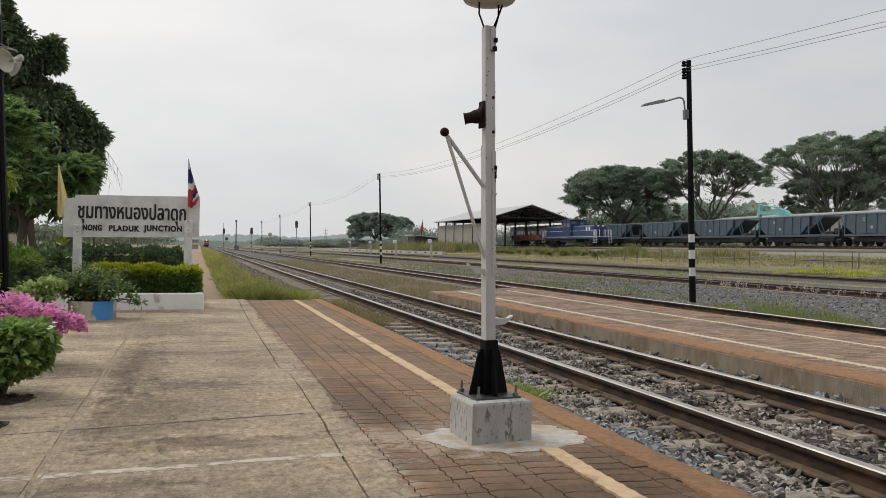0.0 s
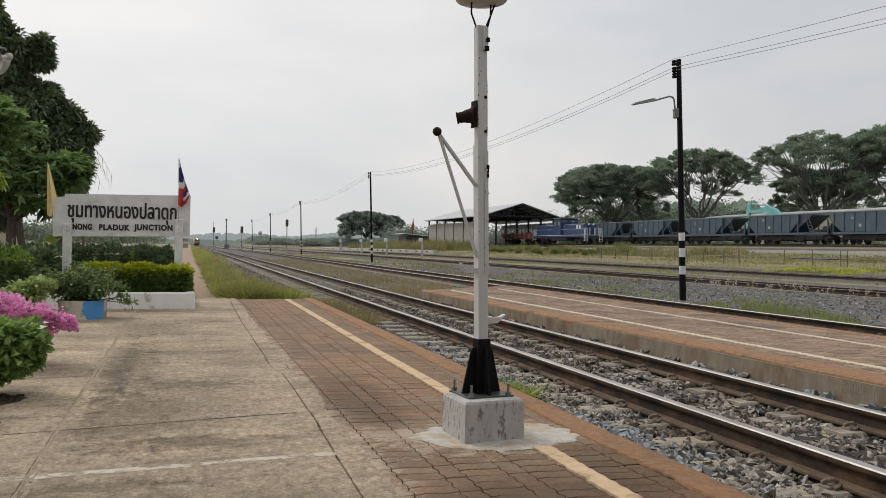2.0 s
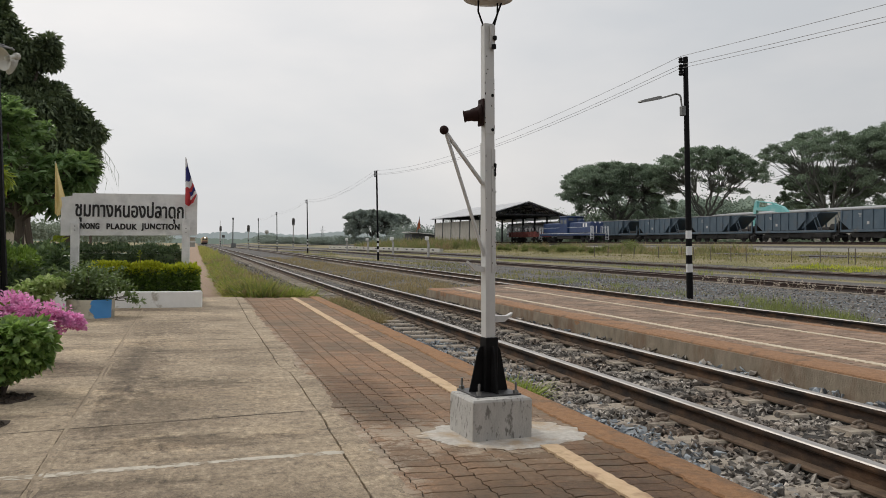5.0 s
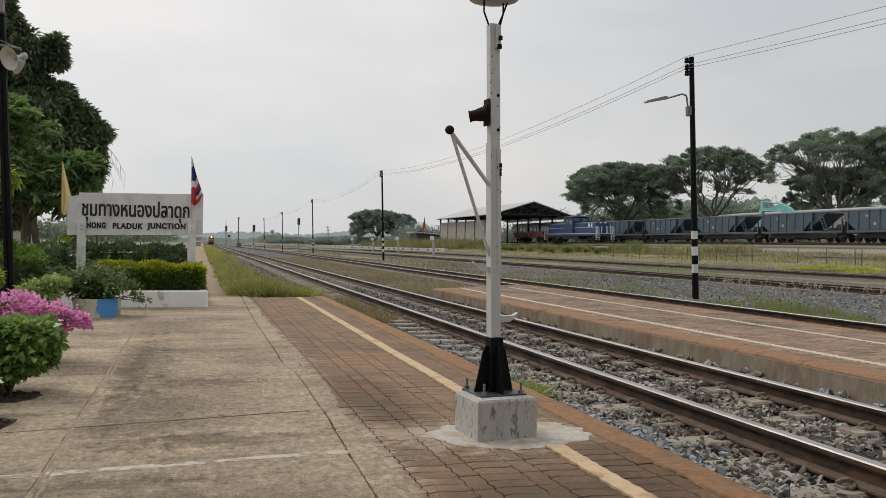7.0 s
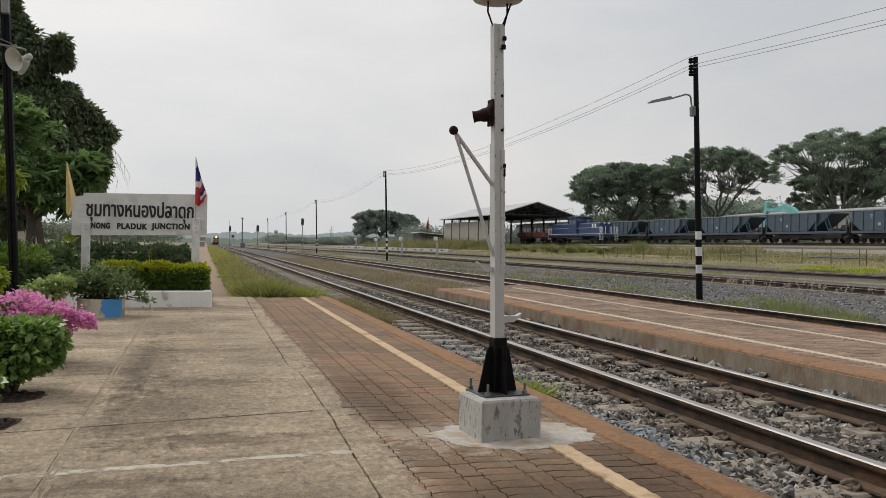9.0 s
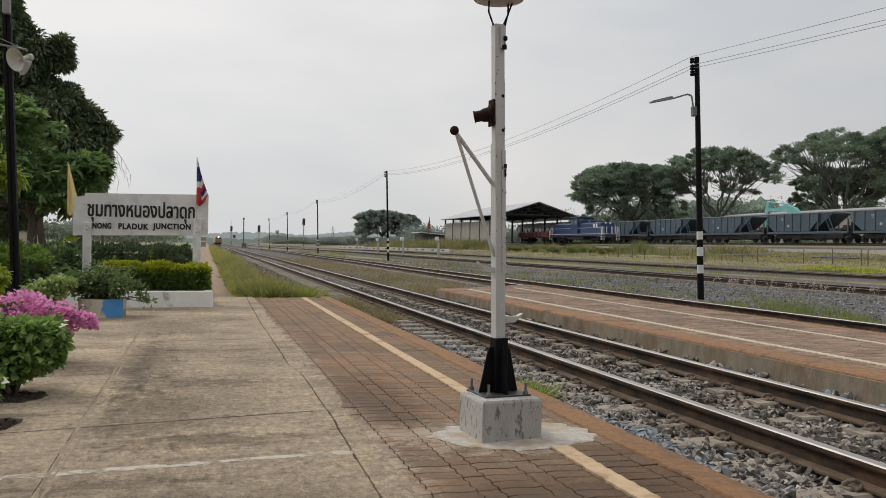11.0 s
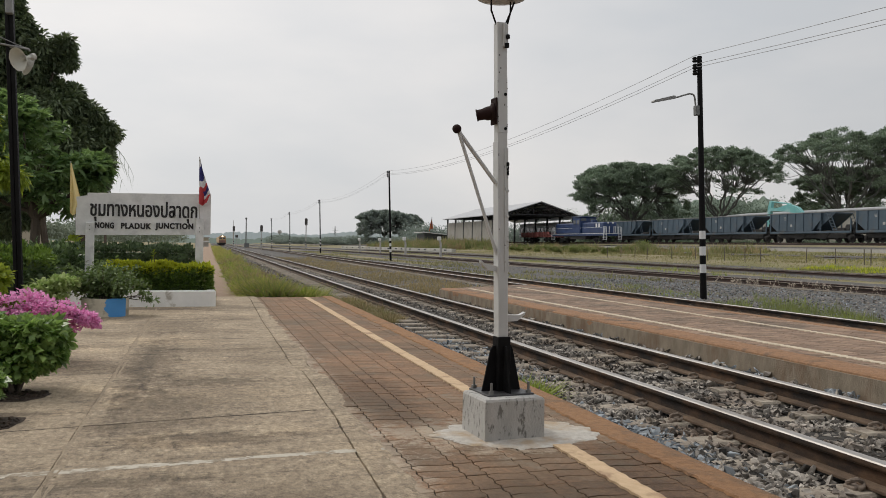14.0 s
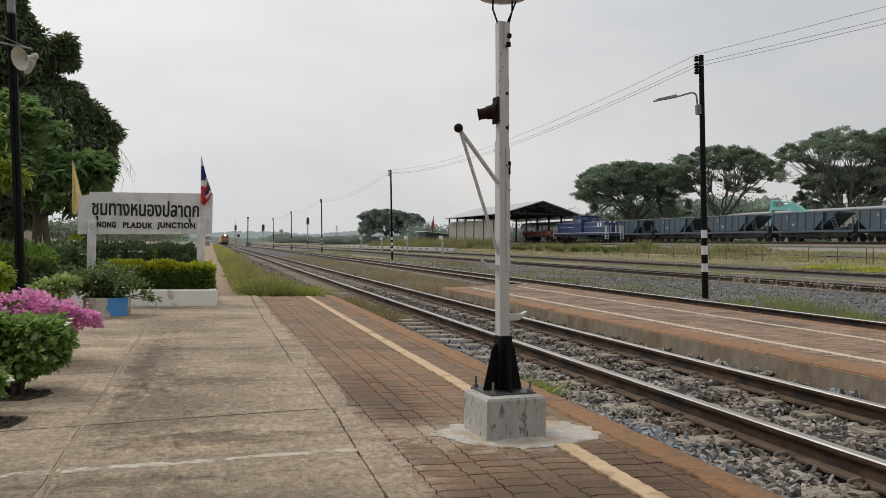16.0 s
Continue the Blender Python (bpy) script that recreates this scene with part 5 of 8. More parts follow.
    br = Geo().prism([(-0.03, 0.775), (-0.105, 0.79), (-0.125, 0.805), (-0.122, 0.792), (-0.085, 0.758), (-0.03, 0.752)], -0.012, 0.012,
                     Matrix(((1, 0, 0, 0), (0, 0, 1, 0), (0, 1, 0, 0), (0, 0, 0, 1))))
    part("bracket", br, M_POST_WHITE, post)
    br = Geo().prism([(0.02, 0.548), (0.085, 0.547), (0.112, 0.561), (0.108, 0.549), (0.07, 0.519), (0.02, 0.517)], -0.014, 0.014,
                     Matrix(((1, 0, 0, 0), (0, 0, 1, 0), (0, 1, 0, 0), (0, 0, 0, 1))))
    part("bracket", br, M_POST_WHITE, post)
    top = at_post(0, 0, 1.915)
    for sx, q in ((-1, 0), (1, 0), (1, 0.012)):
        part("lamp_rod", Geo().tube([top + Vector((sx * 0.018 + q, 0, -0.02)), top + Vector((sx * 0.05, 0, 0.055)), top + Vector((sx * 0.05 + q * 2, 0.0, 0.12))], 0.0045, 8), M_BLACK, post)
    shade = Geo().lathe([(0.0, 0.0), (0.06, 0.002), (0.115, 0.012), (0.122, 0.02), (0.118, 0.03), (0.08, 0.055), (0.035, 0.075), (0.0, 0.08)], 32, pose(top.x, 0, top.z + 0.105))
    part("lamp_shade", shade, M_LAMP, post, "round enamel lamp shade", True)


build_token_post()


# ---- station sign with its flower bed ----
def text_mesh(body, size, mat, depth=0.003, width=1.0):
    cu = bpy.data.curves.new("lettering", "FONT")
    cu.body, cu.size, cu.extrude, cu.align_x, cu.align_y = body, size, depth, "CENTER", "CENTER"
    cu.offset = 0.0016 if size > 0.15 else 0.0032
    cu.space_character = 1.0 if size > 0.15 else 1.16
    ob = new("lettering", cu)
    dg = bpy.context.evaluated_depsgraph_get()
    me = bpy.data.meshes.new_from_object(ob.evaluated_get(dg))
    bpy.data.objects.remove(ob)
    xs = [v.co.x for v in me.vertices]
    k = width / (max(xs) - min(xs))
    mid = (max(xs) + min(xs)) / 2
    ys = [v.co.y for v in me.vertices]
    midy = (max(ys) + min(ys)) / 2
    for v in me.vertices:
        v.co.x, v.co.y = (v.co.x - mid) * k, v.co.y - midy
    # painted strokes are bold: the outline is laid down several times, a little apart
    bm = bmesh.new()
    wide = 0.0044 if size > 0.15 else 0.0024
    for k, (dx, dy) in enumerate(((-1, -0.5), (1, 0.5), (-1, 0.5), (1, -0.5), (0, 0))):
        before = len(bm.verts)
        bm.from_mesh(me)
        bm.verts.ensure_lookup_table()
        for v in bm.verts[before:]:
            v.co += Vector((dx * wide, dy * wide, 0.0004 * k))
    bm.to_mesh(me)
    bm.free()
    me.materials.clear()
    me.materials.append(mat)
    return me


SIGN_Y = 11.80


def build_sign():
    sign = thing("station_sign", "white station name board with black lettering on two posts", "sign", at=pose(0, SIGN_Y, 0))
    flat = Matrix(((1, 0, 0, 0), (0, 0, 1, 0), (0, 1, 0, 0), (0, 0, 0, 1)))
    z0, z1 = 0.925, 1.515
    out = [(-1.73, z0), (0.02, z0 + 0.035), (0.02, z1 + 0.018), (-1.59, z1 - 0.015), (-1.59, z1 - 0.05), (-1.73, z1 - 0.075)]
    board = part("board", Geo().prism(out, -0.035, 0.035, flat), M_WHITE_SIGN, sign)
    for x in (-1.548, -0.128):
        p = part("post", Geo().span((x - 0.054, -0.10, 0.02), (x + 0.054, -0.036, 1.10 if x < -1 else 1.195), 0.006), M_WHITE_SIGN, sign)
        for z in (1.0, 1.055):
            part("bolt", Geo().tube([(x, -0.10, z), (x, -0.108, z)], 0.008, 8), M_STEEL, p)
    for body, size, x, z, w in (("NONG", 0.106, -1.368, 1.062, 0.235), ("PLADUK", 0.106, -0.965, 1.062, 0.387), ("JUNCTION", 0.106, -0.465, 1.062, 0.50), ("\u0e0a\u0e38\u0e21\u0e17\u0e32\u0e07\u0e2b\u0e19\u0e2d\u0e07\u0e1b\u0e25\u0e32\u0e14\u0e38\u0e01", 0.285, -0.858, 1.262, 1.385)):
        t = part("lettering", text_mesh(body, size, M_LETTER, 0.002, w), None, sign)
        t.matrix_basis = pose(x, -0.039, z, 90, 0, 0)


build_sign()


def build_flag(name, label, x, y, z_foot, tip, mats, seed, hang):
    flag = thing(name, label, "flag", at=pose(x, y, z_foot))
    tip = Vector(tip)
    part("staff", Geo().tube([(0, 0.012, 0), tip + Vector((0, 0.012, 0))], [0.006, 0.005], 8), M_LAMP, flag, "thin staff")
    g = Geo()
    rows, cols = 64, 28
    rng = np.random.default_rng(seed)
    ph = rng.uniform(0, 6, 3)
    vs = []
    for r in range(rows + 1):
        for c in range(cols + 1):
            u, v = c / cols, r / rows
            hold = tip * (0.97 - 0.30 * u * 0)
            w = hang[0] * (0.06 + 0.94 * min(1.0, v * 1.25) ** 1.15 * (1.0 - 0.35 * max(0.0, v - 0.8) / 0.2)) * u
            vs.append((hold.x + w * (1 if hang[2] > 0 else -1) + 0.006 * math.sin(9 * u + 3 * v + ph[0]) * u, hold.y + 0.028 * math.sin(9 * u + 2 * v + ph[1]) * v - 0.004, hold.z - hang[1] * v * (1 - 0.12 * abs(u - 0.4))))
    g.v = vs
    for r in range(rows):
        for c in range(cols):
            u = (c + 0.5) / cols * 0.8 + (r + 0.5) / rows * 0.25
            k = min(len(mats) - 1, int(u * len(mats)))
            if len(mats) > 1:
                u, v = (c + 0.5) / cols, (r + 0.5) / rows
                s = v + 0.10 * (u - 0.5) + 0.02 * math.sin(9 * u)
                k = 1 if s < 0.16 else 2 if s < 0.47 else 1 if s < 0.60 else 0
                if u > 0.40 + 0.3 * (s - 0.68) and s > 0.69:
                    k = 2 if s < 0.78 else 1 if s < 0.86 else 0
            g.f.append((r * (cols + 1) + c, r * (cols + 1) + c + 1, (r + 1) * (cols + 1) + c + 1, (r + 1) * (cols + 1) + c))
            g.i.append(k)
    cloth = g.mesh("cloth", mats, True)
    part("cloth", cloth, None, flag)
    return flag


build_flag("national_flag", "furled red, white and blue striped flag on a thin staff", -0.132, SIGN_Y - 0.12, 1.18, (-0.012, 0, 0.87), [M_FLAG_RED, M_FLAG_WHITE, M_FLAG_BLUE], 3, (0.16, 0.66, 1))
build_flag("yellow_flag", "plain yellow flag hanging limp on a thin staff", -1.735, SIGN_Y - 0.02, 1.05, (-0.075, 0, 0.87), [M_FLAG_YELLOW], 5, (0.15, 0.71, 1))


def hedge_points(rng, n, lo, hi):
    """Points on the skin of a box, and their outward ways."""
    lo, hi = np.asarray(lo, float), np.asarray(hi, float)
    s = hi - lo
    area = np.array([s[1] * s[2], s[1] * s[2], s[0] * s[2], s[0] * s[2], s[0] * s[1]])
    side = rng.choice(5, size=n, p=area / area.sum())
    p = lo + rng.random((n, 3)) * s
    d = np.zeros((n, 3))
    for k, (ax, v) in enumerate(((0, -1), (0, 1), (1, -1), (1, 1), (2, 1))):
        q = side == k
        p[q, ax] = (hi if v > 0 else lo)[ax] - v * rng.uniform(-0.02, 0.06, q.sum())
        d[q, ax] = v
    return p, d


def build_hedge(name, label, lo, hi, n, leaf, mats, seed, top_share=0.0, lumps=0.03, at=Matrix()):
    rng = np.random.default_rng(seed)
    hedge = thing(name, label, "hedge", at=at)
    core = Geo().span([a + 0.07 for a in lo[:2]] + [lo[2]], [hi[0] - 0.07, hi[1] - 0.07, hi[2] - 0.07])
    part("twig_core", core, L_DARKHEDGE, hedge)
    p, d = hedge_points(rng, n, lo, hi)
    p += d * np.array([lumps * noise.noise((a * 5, b * 5, c * 5)) for a, b, c in p])[:, None] * 2
    idx = (p[:, 2] > hi[2] - (hi[2] - lo[2]) * 0.17 * rng.uniform(0.2, 1.7, n)).astype(int) if top_share else np.zeros(n, int)
    part("leaves", fast_mesh("leaves", leaf_quads(rng, p, d + np.array([0, 0, 0.35]), leaf, leaf * 0.55, 0.1), 4, mats, idx), None, hedge)
    return hedge


def build_sprouts():
    """A young shoot above the clipped hedge and a broad-leaved seedling behind it."""
    for name, label, at, top, n, leaf in (("young_shoot", "thin yellow-green shoot standing above the clipped hedge", (-0.71, 11.5, 0.12), 0.62, 26, 0.05),
                                          ("young_plant", "young broad-leaved yellow-green plant behind the hedge", (-2.0, 13.55, -0.05), 0.92, 22, 0.17)):
        plant = thing(name, label, "plant", at=pose(*at))
        rng = np.random.default_rng(int(top * 100))
        st = Geo()
        limb(st, rng, (0, 0, 0), (0, 0, top), 0.006, 0.003, 0.05)
        part("stem", st, M_BARK, plant)
        h = top * rng.uniform(0.62, 1.0, n)
        a = rng.uniform(0, 2 * math.pi, n)
        part("leaves", fast_mesh("leaves", leaf_six(rng, np.stack([0 * h, 0 * h, h], axis=1), np.stack([np.cos(a), np.sin(a), 0 * a + 0.7], axis=1), leaf, leaf * 0.45, 0.2), 6, L_WEEP), None, plant)


build_sprouts()


def build_bed():
    bed = thing("flower_bed_kerb", "low whitewashed concrete kerb round the flower bed", "kerb", kind="structure", at=pose(0.10, 11.10, 0, 0, 0, 2.5))
    g = Geo().span((-4.2, 0, -0.03), (0, 0.11, 0.212), 0.012)
    part("front", g, M_KERB, bed)
    part("side", Geo().span((-0.11, 0.112, -0.03), (0, 2.4, 0.212), 0.012), M_KERB, bed)
    part("soil", Geo().span((-4.2, 0.112, -0.05), (-0.112, 2.4, 0.12)), M_SOIL, bed)


build_bed()
build_hedge("clipped_hedge", "clipped green hedge with yellow-green new growth on top", (-1.30, 11.34, 0.11), (0.015, 11.66, 0.525), 12000, 0.055, [L_HEDGE, L_HEDGE_TOP], 21, 1.0)
build_hedge("dark_hedge", "dark green clipped hedge behind the name board", (-3.4, 14.2, -0.05), (-0.27, 15.0, 0.72), 18000, 0.06, [L_DEEPHEDGE], 22, 0.0, 0.05)
build_hedge("round_hedge", "dark leafy hedge mass beside the lamp post", (-3.6, 11.75, 0.0), (-1.72, 12.9, 0.66), 9000, 0.08, [L_DARKHEDGE], 23, 0.0, 0.12)
build_hedge("round_hedge", "dark leafy hedge mass beside the lamp post", (-2.75, 10.9, 0.0), (-1.95, 11.6, 0.62), 6000, 0.07, [L_DARKHEDGE, L_HEDGE], 24, 1.0, 0.12)


def build_pot():
    pot = thing("plant_pot", "round cream concrete pot with blue patch and bushy plant", "plant pot", at=pose(-1.125, 9.85, 0))
    r, h = 0.25, 0.205
    g = Geo().lathe([(0.0, 0.0)] + [(r + 0.005 * q / 40, h * q / 40) for q in range(41)] + [(r - 0.035, h), (r - 0.04, h - 0.05), (0.0, h - 0.05)], 200)
    for f_index, f in enumerate(g.f):
        c = sum((Vector(g.v[k]) for k in f), Vector()) / len(f)
        a = math.degrees(math.atan2(c.y, c.x))
        g.i[f_index] = 1 if -82 + 13 * noise.noise((c.z * 16, 3.1, 0)) + 3 * noise.noise((c.z * 70, 1.1, 0)) + 9 * max(0.0, 1 - c.z / 0.06) < a < -26 and abs(c.xy.length - r) < 0.02 else 0
    part("tub", g, [M_POT, M_BLUE], pot, "", True)
    part("soil", Geo().lathe([(r - 0.045, h - 0.03), (0.1, h - 0.02), (0.0, h - 0.015)], 24), M_SOIL, pot)
    rng = np.random.default_rng(31)
    st, quads = Geo(), []
    for k in range(34):
        a = rng.uniform(0, 2 * math.pi)
        out = rng.uniform(0.05, 0.47)
        tip = Vector((math.cos(a) * out, math.sin(a) * out * 0.8, h + rng.uniform(0.12, 0.40) * (1.15 - out * 0.9)))
        pts = limb(st, rng, (rng.uniform(-0.08, 0.08), rng.uniform(-0.08, 0.08), h - 0.03), tip, 0.006, 0.003, 0.2, 4, 5)
        for p in pts[2:]:
            n = 26
            c = np.array(p) + rng.normal(scale=0.045, size=(n, 3))
            quads.append(leaf_six(rng, c, rng.normal(size=(n, 3)) + np.array([math.cos(a), math.sin(a), 0.3]), 0.06, 0.026, 0.1))
    for k in range(4):
        tip = np.array((0.40 + 0.035 * k, -0.10 + 0.03 * k, h + 0.035 - 0.022 * k))
        limb(st, rng, (0.2, 0, h), tip, 0.005, 0.003, 0.1, 4, 5)
        quads.append(leaf_six(rng, tip + rng.normal(scale=0.03, size=(16, 3)), rng.normal(size=(16, 3)) + np.array([0.8, 0, -0.3]), 0.07, 0.028, 0.3))
    part("leaves", fast_mesh("leaves", np.concatenate(quads), 6, L_POT), None, pot)
    part("branching_stem", st, M_BARK, pot)


build_pot()


def build_shrub(name, label, at, seed, clumps, per, leaf, mats, flower_clumps=(), stems=6):
    shrub = thing(name, label, "shrub", at=pose(*at))
    rng = np.random.default_rng(seed)
    st = Geo()
    for k in range(stems):
        c, r = clumps[k % len(clumps)]
        limb(st, rng, (rng.uniform(-0.04, 0.04), rng.uniform(-0.04, 0.04), -0.01), Vector(c) + Vector(rng.normal(scale=0.05, size=3)), 0.02, 0.006, 0.15, 4, 6)
    part("branching_stem", st, M_BARK, shrub)
    crown("leaves", seed, clumps, per, leaf, leaf * 0.74, mats[0], shrub, 0.12, "", 0.25, 11, 0.50, True)
    if flower_clumps:
        crown("blossom", seed + 1, flower_clumps, per * 1.1, 0.027, 0.026, mats[1], shrub, 0.0, "bright pink papery bracts", 0.1, 17, 0.25)
    return shrub


build_shrub("green_shrub", "leafy bright green shrub in a planting hole in the concrete", (-1.06, 5.0, 0), 41,
            [((0.0, 0, 0.25), (0.25, 0.24, 0.13)), ((-0.2, 0.02, 0.23), (0.2, 0.22, 0.13)), ((0.12, -0.04, 0.22), (0.15, 0.2, 0.11)), ((-0.12, -0.05, 0.335), (0.22, 0.2, 0.10)), ((0.13, 0.0, 0.315), (0.17, 0.18, 0.09)), ((0.05, -0.08, 0.17), (0.16, 0.12, 0.06))],
            1800, 0.056, [L_SHRUB])
build_shrub("bougainvillea", "bougainvillea bush covered in bright pink flowers", (-1.36, 6.25, 0), 43,
            [((0.0, 0, 0.28), (0.38, 0.33, 0.20)), ((0.28, 0, 0.27), (0.25, 0.2, 0.14)), ((-0.25, -0.1, 0.34), (0.35, 0.3, 0.11)), ((-0.1, -0.1, 0.40), (0.32, 0.25, 0.06))], 640, 0.045, [L_HEDGE, L_PINK],
            [((-0.1, -0.1, 0.395), (0.34, 0.3, 0.10)), ((0.16, -0.1, 0.42), (0.24, 0.2, 0.12)), ((0.50, -0.12, 0.29), (0.15, 0.12, 0.09)), ((0.36, -0.1, 0.35), (0.2, 0.16, 0.12)), ((-0.35, -0.1, 0.375), (0.25, 0.25, 0.10)), ((0.05, -0.25, 0.34), (0.3, 0.12, 0.1)), ((0.40, -0.15, 0.15), (0.04, 0.04, 0.035)), ((0.55, -0.12, 0.30), (0.11, 0.1, 0.075)), ((-0.15, -0.22, 0.43), (0.3, 0.12, 0.09)), ((0.12, -0.2, 0.36), (0.25, 0.1, 0.1))])
build_shrub("green_shrub", "low bright green shrub in the second planting hole", (-1.10, 4.26, 0), 45, [((0.0, 0, 0.13), (0.13, 0.12, 0.08)), ((-0.03, 0.03, 0.25), (0.12, 0.12, 0.08)), ((0.03, 0.0, 0.19), (0.11, 0.1, 0.05))], 420, 0.075, [L_SHRUB], (), 4)
build_shrub("yellow_green_shrub", "small yellow-green shrub behind the pink flowers", (-2.12, 9.2, 0), 46, [((0, 0, 0.50), (0.17, 0.16, 0.12)), ((-0.1, 0, 0.36), (0.2, 0.18, 0.14)), ((0.0, 0, 0.2), (0.16, 0.16, 0.12))], 420, 0.07, [L_WEEP])
build_shrub("variegated_shrub", "small pale green shrub with white-edged leaves", (-1.63, 9.6, 0), 47, [((0, 0, 0.32), (0.25, 0.22, 0.12)), ((0.10, 0.05, 0.38), (0.18, 0.18, 0.08)), ((-0.08, 0.0, 0.16), (0.2, 0.2, 0.12))], 700, 0.06, [L_VARIEGATED])


# ---- poles ----
def build_horn_pole():
    pole = thing("lamp_post", "slim black steel post with two grey horn loudspeakers", "lamp post", at=pose(-2.038, 10.0, 0.0, 0, -2.5, 0))
    for dx in (-0.0225, 0.0225):
        part("channel", Geo().span((dx - 0.02, -0.045, -0.1), (dx + 0.02, 0.045, 4.6), 0.006), M_BLACK, pole)
    part("junction_box", Geo().span((-0.02, -0.13, 3.36), (0.055, -0.05, 3.58), 0.01), M_STEEL, pole)
    part("cross_arm", Geo().tube([(-0.25, -0.07, 3.06), (0.2, -0.07, 2.98)], 0.012, 8), M_STEEL, pole)
    prof = [(0.0, 0.0), (0.03, 0.0), (0.032, 0.035), (0.012, 0.05), (0.014, 0.09), (0.03, 0.12), (0.062, 0.165), (0.10, 0.20), (0.105, 0.205), (0.098, 0.203), (0.058, 0.16), (0.025, 0.115), (0.0, 0.10)]
    for m in (pose(0.235, 0.02, 2.92) @ pose(0, 0, 0, 108, 0, -40), pose(-0.045, 0.12, 2.94) @ pose(0, 0, 0, 106, 0, 128)):
        horn = part("horn", Geo().lathe([(r * 1.25, z * 1.1) for r, z in prof], 28, m), M_HORN, pole, "", True)
        g = Geo().lathe([(0.0, 0.06), (0.022, 0.07), (0.022, 0.17), (0.012, 0.185), (0.0, 0.187)], 16, m)
        part("reflex_plug", g, M_HORN, horn, "", True)
    part("horn_bracket", Geo().tube([(0.0, -0.05, 3.0), (0.1, -0.05, 3.02), (0.2, 0.0, 2.98)], 0.012, 8), M_STEEL, pole)
    part("service_wire", Geo().tube([(0.1, -0.07, 3.02), (-0.3, -0.1, 3.2), (-1.6, -0.3, 3.7)], 0.005, 6), M_WIRE, pole)


build_horn_pole()


def build_yard_pole(name, label, at, height, lean, bands, lamp=False, r=0.068):
    pole = thing(name, label, "utility pole", "poles along the tracks", at=pose(*at) @ pose(0, 0, 0, 0, lean, 0))
    cuts = sorted({0.0, height} | set(bands))
    lo, white, k = -0.15, False, 0
    for c in sorted(bands) + [height]:
        seg = Geo().tube([(0, 0, lo), (0, 0, c)], [r * (1.08 - 0.3 * max(lo, 0) / height), r * (1.08 - 0.3 * c / height)], 14)
        part("white_band" if white else "shaft", seg, M_WHITE_FAR if white else M_BLACK, pole, "", True)
        lo, white = c, not white
    for k, dz in enumerate((0.02, 0.17, 0.30)):
        g = Geo().lathe([(0.0, 0.0), (0.045, 0.0), (0.06, 0.03), (0.04, 0.06), (0.055, 0.09), (0.03, 0.12), (0.0, 0.125)], 12, pose(-0.12, 0, height - dz - 0.12))
        g.box((-0.06, 0, height - dz - 0.1), (0.14, 0.04, 0.03))
        part("insulator", g, M_BLACK, pole)
    if lamp:
        z = height * 0.842
        arm = part("lamp_arm", Geo().tube([(-0.11, 0, z - 0.32), (-0.14, 0, z - 0.05), (-0.17, 0, z), (-0.26, 0, z + 0.02), (-0.55, 0, z - 0.06), (-0.7, 0, z - 0.1)], 0.02, 8), M_STEEL, pole, "", True)
        part("ballast_box", Geo().box((-0.11, -0.02, z - 0.36), (0.1, 0.12, 0.22), None, 0.015), M_MAST, pole)
        head = Geo().prism([(-0.66, z - 0.05), (-0.72, z - 0.045), (-1.18, z - 0.155), (-1.2, z - 0.19), (-1.16, z - 0.2), (-0.68, z - 0.11)], -0.07, 0.07, Matrix(((1, 0, 0, 0), (0, 0, 1, 0), (0, 1, 0, 0), (0, 0, 0, 1))))
        part("lamp_head", head, M_STEEL, pole)
    return pole


BANDS = [0.58, 0.77, 0.97, 1.17, 1.34, 1.52]
POLES = [(10.68, 15.57, -0.22, 5.42, -2.4), (11.78, 52.7, -0.22, 6.05, -2.0), (11.97, 89.5, -0.22, 5.95, -1.6), (11.5, 119.6, -0.22, 5.6, -1.2), (11.1, 149.4, -0.22, 5.5, -1.5)]
for k, (x, y, z, h, lean) in enumerate(POLES):
    build_yard_pole("utility_pole", "black wooden pole with white bands" + (", street lamp arm and insulators" if k == 0 else " and insulators along the tracks"), (x, y, z), h, lean, BANDS, k == 0)


def build_wires():
    tops = []
    for x, y, z, h, lean in POLES:
        tops.append([Vector((x + math.sin(radians(lean)) * (h - d) - 0.12, y, z + h - d)) for d in (0.0, 0.19, 0.265)])
    first = [Vector((16.0 + d * 0.4, -20.0, 5.62 - d * 1.6)) for d in (0.0, 0.19, 0.265)]
    for a, b in zip([first] + tops, tops):
        y_near = b[0].y < 60
        for p, q in zip(a, b):
            ln = (q - p).length
            sag = (0.0003 if a is first else 0.00044) * ln * ln
            pts = [p.lerp(q, k / 14) - Vector((0, 0, 4 * sag * (k / 14) * (1 - k / 14))) for k in range(15)]
            tagged(part("overhead_wire", Geo().tube(pts, 0.0055 if y_near else 0.0045, 5), M_WIRE), "thin grey overhead wire strung between the poles", "wire", "overhead wires")


build_wires()


